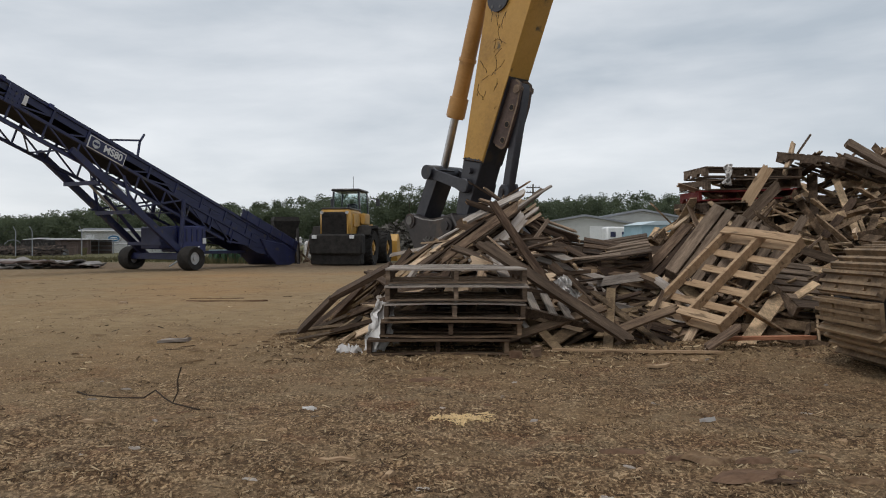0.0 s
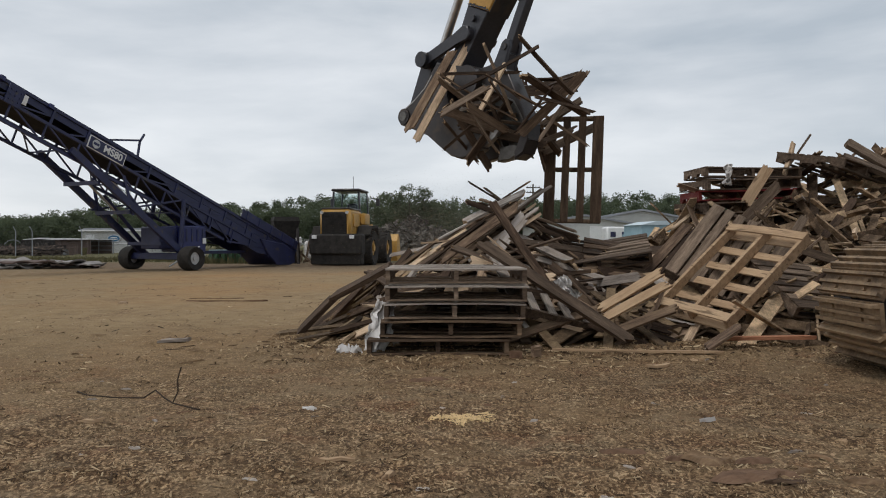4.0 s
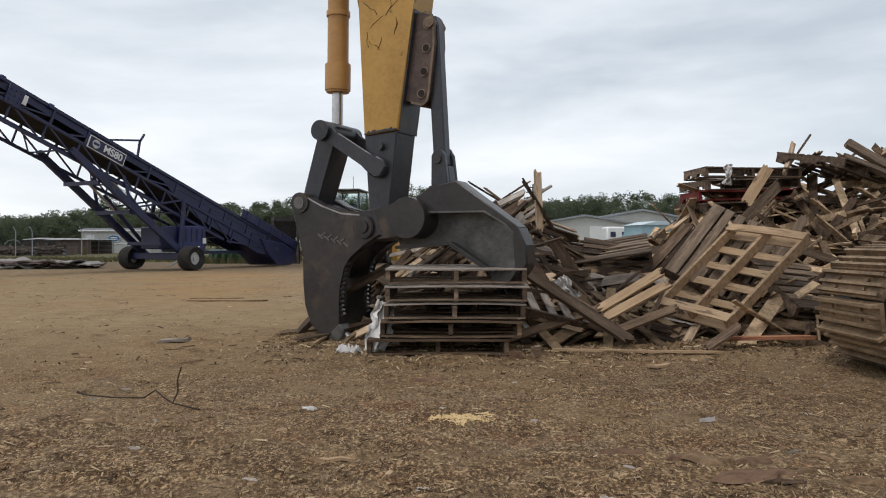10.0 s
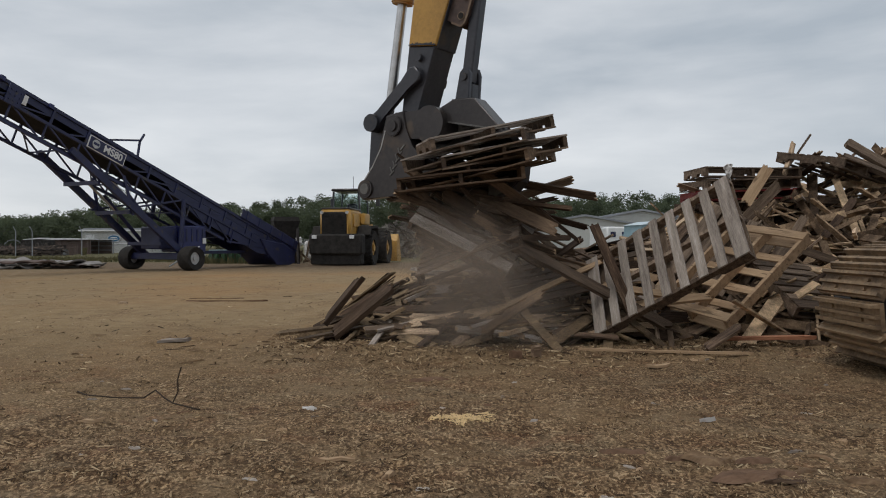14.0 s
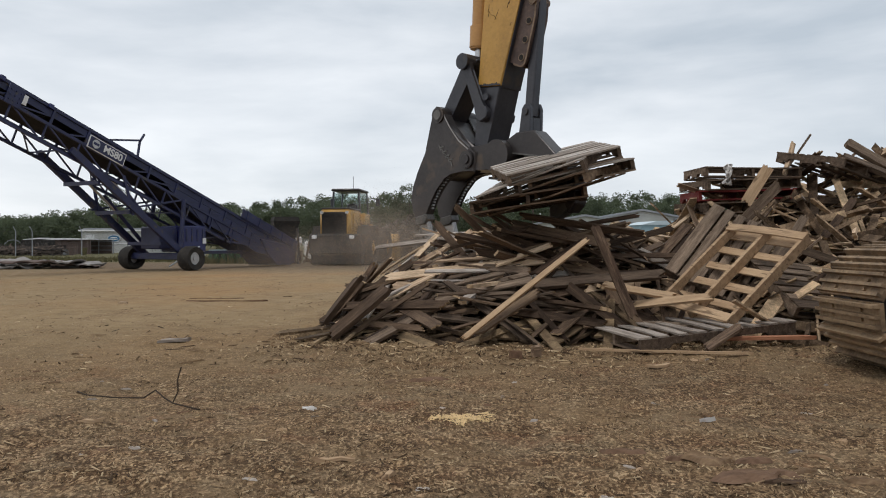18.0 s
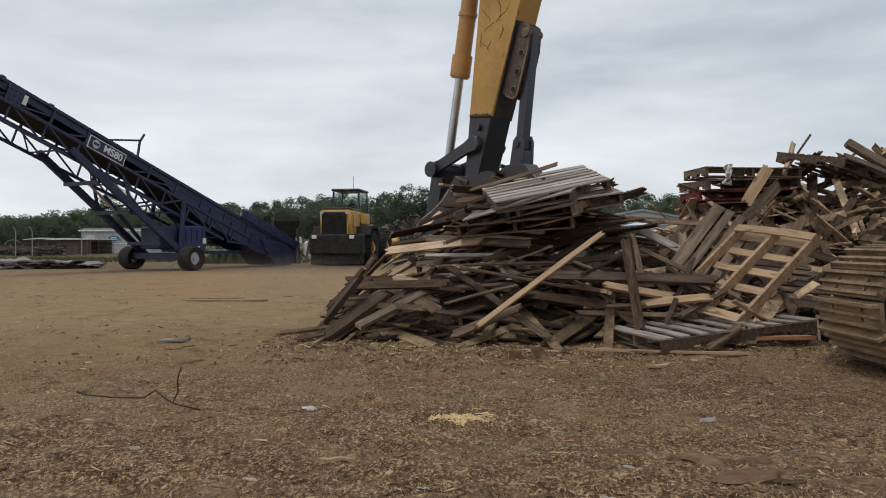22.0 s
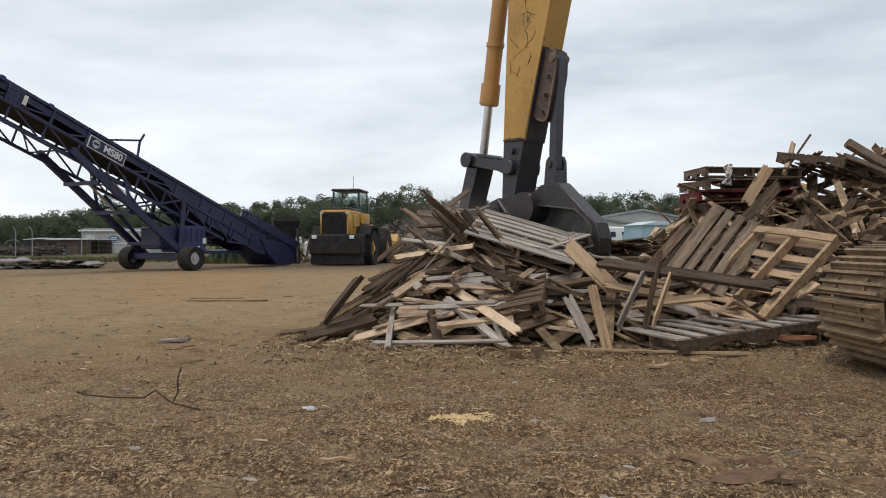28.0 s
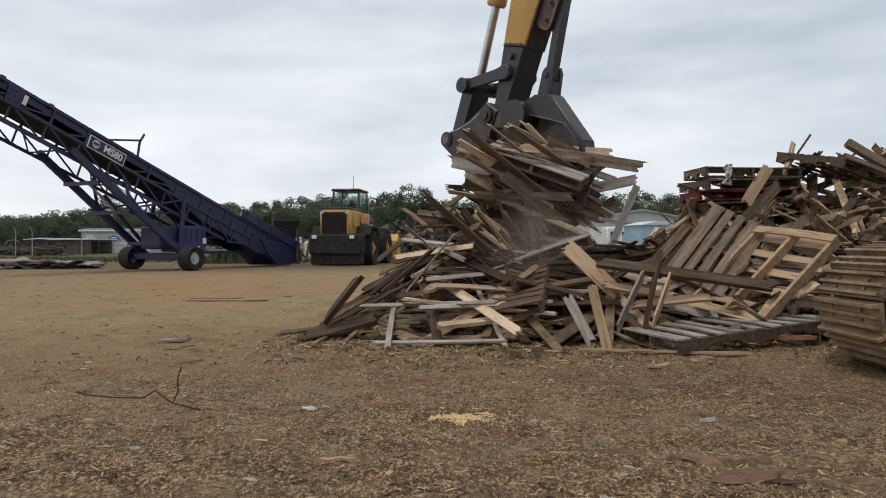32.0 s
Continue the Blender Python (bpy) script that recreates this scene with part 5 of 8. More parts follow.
    for k in range(26):
        q = k / 25
        a, b = (Vector((0.78, 0, -0.215)), Vector((1.19, 0, -0.515)))
        c = a.lerp(b, q)
        box(bm, (0, 0, 0), (0.012, 0.018, 0.010), Matrix.Translation((c.x + 0.012, -0.147, c.z + 0.014)) @ turn(-35))
    part("weld_bead", bm, steel_worn_dark, stick)
    bm = slab(B(), [(1.18, -0.52), (1.32, -0.44), (1.43, -0.40), (1.46, -0.50), (1.36, -0.59), (1.20, -0.69)], -0.178, -0.024, 0.012)
    part("thumb_edge", bm, steel_worn_dark, stick, "worn grey steel toe")
    # thumb strut
    for y0, y1, d in ((-0.145, -0.085, 0.0), (0.052, 0.10, 0.02)):
        bm = slab(B(), [(0.640, 0.30), (0.815, 0.30), (0.80, 0.60), (0.765, 0.65 + d), (0.70, 0.65 + d), (0.665, 0.60)], y0, y1, 0.012)
        part("strut_clevis", bm, blackpaint, stick)
    bm = slab(B(), [(0.64, 0.28), (0.82, 0.28), (0.80, 0.50), (0.66, 0.50)], -0.083, 0.05, 0.01)
    part("strut_foot", bm, blackpaint, stick)
    bm = slab(B(), [(0.65, 0.52), (0.775, 0.52), (0.80, 1.80), (0.775, 1.90), (0.71, 1.91), (0.67, 1.80)], -0.078, 0.045, 0.015)
    part("thumb_strut", bm, blackpaint, stick)
    bm = rod(B(), (0.735, -0.15, 1.83), (0.735, 0.115, 1.83), 0.05, 16)
    part("strut_pin", bm, bracket_rust, stick)
    bm = rod(B(), (0.73, -0.165, 0.56), (0.73, 0.12, 0.56), 0.04, 14)
    part("strut_pin", bm, blackpaint, stick)
    # hydraulic hose along the stick's back edge
    for y in (-0.10, 0.06):
        bm = B()
        pts = [(0.02, y, 3.1), (-0.03, y, 2.7), (-0.03, y, 2.3), (0.0, y, 2.05)]
        for a, b in zip(pts, pts[1:]):
            rod(bm, a, b, 0.016, 8)
        part("hose", bm, rubber, stick)
    # rake: two curved tines on a common back plate
    tine = [(-0.755, 0.49), (-0.72, 0.545), (-0.63, 0.55), (-0.545, 0.48), (-0.40, 0.345), (-0.21, 0.21), (-0.02, 0.135), (0.13, 0.115), (0.15, -0.13), (-0.05, -0.155), (-0.245, -0.21), (-0.345, -0.29), (-0.45, -0.46), (-0.51, -0.62), (-0.535, -0.84), (-0.69, -0.94), (-0.79, -0.85), (-0.875, -0.70), (-0.885, -0.52), (-0.83, -0.32), (-0.735, -0.06), (-0.748, 0.2)]
    rake = part("rake", rod(B(), (0, -0.34, 0), (0, 0.34, 0), 0.10, 18), steel_dark, root, "dark steel rake with two curved tines")
    P["rake"] = rake
    for y in (-0.305, 0.145):
        bm = slab(B(), tine, y, y + 0.13, 0.018)
        part("tine", bm, steel_dark, rake)
        bm = B()
        edge = tine[2:7]
        for a, b in zip(edge, edge[1:]):
            beam(bm, (a[0], y + 0.002, a[1] - 0.012), (b[0], y + 0.002, b[1] - 0.012), 0.012, 0.014)
        part("weld_bead", bm, steel_worn, rake, "bright rubbed edge")
        bm = rod(B(), (-0.634, y - 0.02, 0.445), (-0.634, y + 0.15, 0.445), 0.10, 20)
        boss = part("pin_boss", bm, steel_dark, rake)
        bm = rod(B(), (-0.634, y - 0.032, 0.445), (-0.634, y - 0.021, 0.445), 0.06, 16)
        part("pin_end", bm, steel_worn_dark, boss)
        bm = rod(B(), (0.0, y - 0.03, 0.0), (0.0, y + 0.16, 0.0), 0.11, 22)
        part("pin_boss", bm, steel_dark, rake)
        bm = slab(B(), [(-0.70, -0.93), (-0.55, -0.84), (-0.445, -1.00), (-0.37, -1.18), (-0.50, -1.10), (-0.62, -1.01)], y + 0.025, y + 0.105, 0.014)
        part("tooth", bm, steel_worn, rake, "worn silvery tooth tip")
        bm = slab(B(), [(-0.535, -0.80), (-0.50, -0.86), (-0.53, -0.93), (-0.67, -0.99), (-0.72, -0.94), (-0.70, -0.88)], y - 0.012, y + 0.142, 0.01)
        part("tooth_socket", bm, steel_worn_dark, rake)
        bm = B()
        line = [Vector((-0.30, 0, -0.25)), Vector((-0.345, 0, -0.29)), Vector((-0.45, 0, -0.46)), Vector((-0.51, 0, -0.62)), Vector((-0.525, 0, -0.74))]
        for a, b in zip(line, line[1:]):
            n = max(1, round((b - a).length / 0.045))
            for k in range(n):
                c = a.lerp(b, (k + 0.5) / n)
                box(bm, (0, 0, 0), (0.040, 0.035, 0.020), Matrix.Translation((c.x + 0.008, y + 0.065, c.z)) @ turn(20))
        part("serration", bm, steel_worn, rake, "row of welded grip teeth")
    bm = slab(B(), [(-0.66, 0.44), (-0.50, 0.40), (-0.25, 0.18), (-0.20, -0.16), (-0.38, -0.32), (-0.56, -0.36), (-0.68, -0.05)], -0.17, 0.14)
    part("back_plate", bm, steel_dark, rake)
    bm = rod(B(), (-0.634, -0.33, 0.445), (-0.634, 0.31, 0.445), 0.075, 18)
    part("crank_pin", bm, steel_dark, rake)
    bm = B()
    for k in range(9):
        box(bm, (0, 0, 0), (0.075, 0.010, 0.016), Matrix.Translation((-0.50 + 0.032 * k, -0.309, 0.06 - 0.02 * k + 0.028 * (k % 2))) @ turn(-52 + 70 * (k % 2)))
    part("weld_marks", bm, steel_worn_dark, rake)
    # links
    for y in (-0.265, 0.205):
        bm = slab(B(), [(-0.085, -0.055), (-0.03, -0.095), (0.05, -0.09), (0.14, -0.055), (LINK - 0.14, -0.05), (LINK - 0.05, -0.085), (LINK + 0.03, -0.09), (LINK + 0.085, -0.05), (LINK + 0.085, 0.05), (LINK + 0.03, 0.09), (LINK - 0.05, 0.085), (LINK - 0.14, 0.05), (0.14, 0.055), (0.05, 0.09), (-0.03, 0.095), (-0.085, 0.055)], y, y + 0.06, 0.012)
        P.setdefault("guide", []).append(part("guide_link", bm, blackpaint, root))
    bm = slab(B(), [(-0.09, -0.08), (0.1, -0.09), (COUPLE - 0.1, -0.10), (COUPLE + 0.08, -0.08), (COUPLE + 0.08, 0.08), (COUPLE - 0.1, 0.10), (0.1, 0.09), (-0.09, 0.08)], -0.165, 0.135, 0.02)
    P["coupler"] = part("coupler_link", bm, blackpaint, root)
    bm = rod(B(), (COUPLE, -0.31, 0), (COUPLE, 0.31, 0), 0.098, 22)
    part("link_pin", bm, blackpaint, P["coupler"])
    # bucket cylinder
    bm = rod(B(), (0, 0, 0), (BARREL, 0, 0), 0.105, 20)
    P["barrel"] = part("cylinder", bm, orange, root, "ochre painted hydraulic cylinder")
    bm = B()
    rod(bm, (BARREL - 0.24, 0, 0), (BARREL + 0.02, 0, 0), 0.128, 20)
    rod(bm, (BARREL - 0.02, 0, 0), (BARREL + 0.04, 0, 0), 0.115, 20)
    part("gland", bm, orange, P["barrel"])
    bm = rod(B(), (BARREL * 0.55, 0, 0), (BARREL * 0.55 + 0.05, 0, 0), 0.118, 20)
    part("clamp", bm, orange, P["barrel"])
    bm = rod(B(), (0, 0, 0), (-1.55, 0, 0), 0.055, 16)
    P["rod"] = part("piston_rod", bm, steel_bright, root, "polished steel piston rod")
    bm = rod(B(), (0, -0.12, 0), (0, 0.12, 0), 0.10, 16)
    part("rod_eye", bm, blackpaint, P["rod"])
    # boom, upper body and undercarriage beyond the edge of the view
    prof = [(-0.25, -0.25), (3.3, 1.35), (6.3, -0.15), (6.6, -0.15), (6.6, 0.18), (3.6, 2.1), (3.0, 2.1), (-0.25, 0.3)]
    P["boom"] = part("boom", slab(B(), prof, -0.26, 0.26, 0.02), yellow, root, "yellow bent boom")
    bm = box(B(), (0.6, 0, 1.95), (3.6, 2.6, 1.1), bevel=0.12)
    house = P["house"] = part("upper_body", bm, yellow, root, "yellow upper body")
    bm = box(B(), (-0.55, -0.85, 2.35), (1.5, 0.9, 1.5), bevel=0.1)
    part("cab", bm, blackpaint, house)
    bm = box(B(), (2.2, 0, 1.95), (0.7, 2.5, 1.0), bevel=0.15)
    part("counterweight", bm, blackpaint, house)
    bm = rod(B(), (0, 0, 0.9), (0, 0, 1.42), 0.75, 24)
    part("slew_ring", bm, steel_dark, root)
    bm = box(B(), (0, 0, 0.75), (2.0, 2.2, 0.35), bevel=0.05)
    part("car_body", bm, steel_dark, root)
    for s in (-1, 1):
        y = s * 1.38 - 0.10
        bm = slab(B(), [(-2.0, 0.30), (2.0, 0.30), (2.1, 0.5), (1.9, 0.68), (-1.9, 0.68), (-2.1, 0.5)], y - 0.16, y + 0.16)
        part("track_frame", bm, steel_dark, root)
        for x in (-2.05, 2.05):
            bm = rod(B(), (x, y - 0.12, 0.47), (x, y + 0.12, 0.47), 0.35, 24)
            part("idler_wheel", bm, steel_dark, root)
        pads = 52
        run, r = 4.10, 0.42
        total = 2 * run + 2 * math.pi * r
        for k in range(pads):
            d = total * k / pads
            if d < run:
                x, z, a = -run / 2 + d, 0.05, 0
            elif d < run + math.pi * r:
                a = (d - run) / r
                x, z = run / 2 + r * math.sin(a), 0.47 - r * math.cos(a)
            elif d < 2 * run + math.pi * r:
                x, z, a = run / 2 - (d - run - math.pi * r), 0.89, math.pi
            else:
                a = math.pi + (d - 2 * run - math.pi * r) / r
                x, z = -run / 2 + r * math.sin(a), 0.47 - r * math.cos(a)
            m = Matrix.Translation((x + 0.08, y - 0.10, z)) @ Euler((0, -a, 0)).to_matrix().to_4x4()
            if k == 0:
                bm = box(B(), (0, 0, 0.0), (0.195, 0.86, 0.03))
                for gx, gh in ((-0.075, 0.05), (0.0, 0.035), (0.07, 0.035)):
                    box(bm, (gx, 0, -0.015 - gh / 2), (0.024, 0.855, gh))
                for by in (-0.2, 0.2):
                    for bx in (-0.035, 0.035):
                        rod(bm, (bx, by, -0.015), (bx, by, -0.032), 0.014, 6)
                box(bm, (0.0, 0.10, 0.04), (0.15, 0.05, 0.06))
                box(bm, (0.0, -0.10, 0.04), (0.15, 0.05, 0.06))
                first = part("track_shoe", bm, rust, root)
                shoe = first
            else:
                shoe = new("track_shoe", first.data)
                shoe.parent = root
            shoe.matrix_basis = m
    return P


EXC = build_excavator()


def move_arm():
    base = Matrix.Translation(CENTRE).inverted()
    keys = {k: [] for k in ("stick", "rake", "guide", "coupler", "barrel", "rod", "boom", "house")}
    for row in ARM:
        t = row[0]
        s = base @ arm_at(row)
        pin, crank = linkage(row[5])
        keys["stick"].append((t, s))
        keys["rake"].append((t, s @ turn(heading(crank) - 144.9)))
        keys["guide"].append((t, s @ Matrix.Translation(GUIDE) @ turn(row[5])))
        keys["coupler"].append((t, s @ Matrix.Translation(crank) @ turn(heading(pin - crank))))
        aim = turn(heading(pin - MOUNT))
        keys["barrel"].append((t, s @ Matrix.Translation(MOUNT) @ aim))
        keys["rod"].append((t, s @ Matrix.Translation(pin) @ aim))
        slew = math.atan2(row[2] - CENTRE.y, CENTRE.x - row[1])
        q = Euler((0, 0, -slew)).to_matrix().to_4x4()
        keys["house"].append((t, q))
        foot = q @ Vector((-0.35, 0, 1.7))
        top = s @ Vector((0.46, 0, 4.05))
        d = top - foot
        up = math.degrees(math.atan2(d.z, math.hypot(d.x, d.y)))
        keys["boom"].append((t, Matrix.Translation(foot) @ q @ Euler((0, 0, math.pi)).to_matrix().to_4x4() @ turn(up)))
    for name, rows in keys.items():
        for ob in (EXC[name] if isinstance(EXC[name], list) else [EXC[name]]):
            walk(ob, rows)

# ---- heap of broken pallets ----
HEAP_A = [(-1.3, 0.0), (-1.0, 0.22), (-0.54, 0.70), (0.04, 1.05), (0.75, 1.48), (1.14, 1.25), (1.4, 1.03), (2.05, 0.84), (2.57, 0.90), (3.0, 1.0)]
HEAP_B = [(-1.15, 0.0), (-1.05, 0.30), (-0.9, 0.62), (-0.54, 0.82), (-0.15, 1.02), (0.4, 1.12), (1.1, 1.10), (1.8, 1.15), (2.4, 1.08), (3.0, 1.0)]
HEAP_C = [(-1.15, 0.0), (-0.95, 0.2), (-0.6, 0.40), (0.0, 0.60), (0.7, 0.62), (1.3, 0.66), (1.7, 0.85), (2.2, 0.95), (2.6, 0.95), (3.0, 1.0)]
HEAP_D = [(-1.15, 0.0), (-0.95, 0.16), (-0.54, 0.70), (-0.29, 1.08), (-0.08, 1.42), (0.30, 1.32), (0.70, 1.15), (1.08, 1.10), (1.72, 0.95), (2.37, 0.92), (3.0, 1.0)]


def curve(points, x):
    if x <= points[0][0] or x >= points[-1][0]:
        return points[0][1] if x <= points[0][0] else points[-1][1]
    for (a, p), (b, q) in zip(points, points[1:]):
        if x <= b:
            return p + (q - p) * (x - a) / (b - a)


def front_edge(x):
    return curve([(-1.75, 8.1), (-1.2, 7.35), (-0.4, 7.0), (0.6, 7.05), (1.5, 7.2), (2.6, 7.4), (3.2, 7.3)], x)


def heap_height(ridge, x, y):
    f = front_edge(x)
    if y < f:
        return 0.0
    k = ((y - f) / (9.2 - f)) ** 0.72 if y < 9.2 else max(0.0, 1 - ((y - 9.2) / 2.2) ** 2)
    return curve(ridge, x) * min(1.0, k)


def right_height(x, y):
    ridge = curve([(2.35, 0.0), (2.7, 0.75), (3.1, 1.2), (3.6, 1.52), (4.2, 1.72), (5.0, 1.84), (5.8, 2.05), (7.5, 2.05), (9.5, 0.0)], x)
    f = curve([(2.4, 7.4), (3.0, 7.0), (4.0, 6.95), (6, 7.6), (9, 9)], x)
    if y < f:
        return 0.0
    k = ((y - f) / (10.0 - f)) ** 0.85 if y < 10.0 else max(0.0, 1 - ((y - 10.0) / 3.6) ** 2)
    return ridge * min(1.0, k)


def plank_mesh(rng, length, width, thick, jag=True):
    """A board along x with split, uneven ends and slightly worn edges."""
    bm = B()
    n = 7
    xs = [-length / 2, -length * 0.18, length * 0.2, length / 2]
    torn = [(rng.uniform(-0.05, 0.05), rng.uniform(-0.8, 0.8)) for _ in xs]
    loops = []
    bow = rng.uniform(-0.012, 0.012)
    for i, x in enumerate(xs):
        b = bow * (1 - (2 * x / length) ** 2)
        row = []
        for j in range(n):
            y = -width / 2 + width * j / (n - 1)
            dx = (torn[i][1] * y + rng.uniform(-0.045, 0.02)) * (1 if i == 3 else -1) if jag and i in (0, 3) else 0
            row.append((bm.verts.new((x + dx, y + rng.uniform(-0.003, 0.003), b - thick / 2)), bm.verts.new((x + dx * rng.uniform(0.8, 1.1), y, b + thick / 2))))
        loops.append(row)
    for A, C in zip(loops, loops[1:]):
        for j in range(n - 1):
            bm.faces.new((A[j][0], A[j + 1][0], C[j + 1][0], C[j][0]))
            bm.faces.new((A[j][1], C[j][1], C[j + 1][1], A[j + 1][1]))
        bm.faces.new((A[0][0], C[0][0], C[0][1], A[0][1]))
        bm.faces.new((A[-1][0], A[-1][1], C[-1][1], C[-1][0]))
    for row in (loops[0], loops[-1]):
        for j in range(n - 1):
            bm.faces.new((row[j][0], row[j][1], row[j + 1][1], row[j + 1][0])).material_index = 1
    bmesh.ops.recalc_face_normals(bm, faces=bm.faces[:])
    return bm


def plank_stock():
    rng = random.Random(40)
    stock, dark, darkest = [], [], []
    for k in range(46):
        kind = rng.random()
        if kind < 0.30:
            size = (rng.choice([1.2, 1.02, 1.02, 0.8, 0.6, 0.45]), rng.choice([0.09, 0.10, 0.13]), 0.017)
        elif kind < 0.74:
            size = (rng.choice([1.4, 1.2, 1.05, 0.9, 0.7, 0.5]), rng.uniform(0.028, 0.075), 0.018)
        elif kind < 0.90:
            size = (rng.choice([1.2, 1.2, 0.9, 0.6]), 0.085, 0.036)
        else:
            size = (rng.choice([1.7, 1.5, 1.35]), 0.085, 0.026)
        bm = plank_mesh(rng, *size)
        me = bpy.data.meshes.new("plank")
        bm.to_mesh(me)
        bm.free()
        me.materials.append(wood_silver if k % 6 == 4 else wood)
        me.materials.append(wood_split)
        old = me.copy()
        old.materials[0] = wood_dark
        stock.append((me, size))
        dark.append((old, size))
        darkest_me = me.copy()
        darkest_me.materials[0] = wood_darkest
        darkest.append((darkest_me, size))
    return stock, dark, darkest


STOCK, DARK_STOCK, DARKEST_STOCK = plank_stock()
BOARD_LABEL = "broken weathered pallet board lying in the heap"


def board(me, m, label=BOARD_LABEL, group="boards of the heap", material=None):
    ob = tagged(new("plank", me), label, "plank", group)
    ob.matrix_basis = m
    if material is not None:
        ob.data = me.copy()
        ob.data.materials.clear()
        ob.data.materials.append(material)
    return ob


def lie(height, x, y, sink, spin, nod, roll, follow=1.0):
    """The pose of a board on the slope of a heap, with its long side along spin."""
    e = 0.12
    gx = (height(x + e, y) - height(x - e, y)) / (2 * e)
    gy = (height(x, y + e) - height(x, y - e)) / (2 * e)
    gx, gy = max(-1.3, min(1.3, gx)), max(-1.3, min(1.3, gy))
    d = Vector((math.cos(spin), math.sin(spin), 0))
    d.z = (gx * d.x + gy * d.y) * follow + nod
    d.normalize()
    up = Vector((-gx, -gy, 1)).normalized()
    side = up.cross(d).normalized()
    up = d.cross(side)
    m = Matrix((d, side, up)).transposed().to_4x4() @ Euler((roll, 0, 0)).to_matrix().to_4x4()
    z = height(x, y) * sink
    low = 0.5 * abs(d.z) * 0.8 + 0.03
    m.translation = (x, y, max(z, low))
    return m


def spread_x(ridge, u):
    """The place along the heap below which the share u of its bulk lies."""
    xs = [ridge[0][0] + (2.8 - ridge[0][0]) * k / 60 for k in range(61)]
    w = [curve(ridge, x) + 0.10 for x in xs]
    total = sum(w)
    run = 0.0
    for x, k in zip(xs, w):
        run += k
        if run >= u * total:
            return x
    return xs[-1]


def between(a, b, k):
    return Matrix.LocRotScale(a.translation.lerp(b.translation, k), a.to_quaternion().slerp(b.to_quaternion(), k), None)


def arm_pose(t):
    """The stick's pose at any time."""
    for r, s in zip(ARM, ARM[1:]):
        if t <= s[0]:
            k = max(0.0, (t - r[0]) / (s[0] - r[0]))
            return between(arm_at(r), arm_at(s), k)
    return arm_at(ARM[-1])


def carried(offset, t0, t1):
    times = [t0] + [r[0] for r in ARM if t0 + 0.1 < r[0] < t1 - 0.1] + [t1]
    return [(t, arm_pose(t) @ offset) for t in times]


def held(rng, lo, hi, rise, t):
    """A board's place in the stick's space when it is clamped within a box of the yard at time t, its far end rising or falling."""
    p = Vector([rng.uniform(a, b) for a, b in zip(lo, hi)])
    d = (1.0, rng.gauss(0, 0.35), rng.gauss(*rise))
    return arm_pose(t).inverted() @ rigid(p, d, (rng.gauss(0, 0.3), rng.gauss(0.4, 0.6), rng.gauss(0, 1.0)))


def rigid(origin, ex, ey):
    """A pose from an origin and the directions of x and y."""
    ex = Vector(ex).normalized()
    ez = ex.cross(Vector(ey)).normalized()
    m = Matrix((ex, ez.cross(ex), ez)).transposed().to_4x4()
    m.translation = origin
    return m


MOVES = []


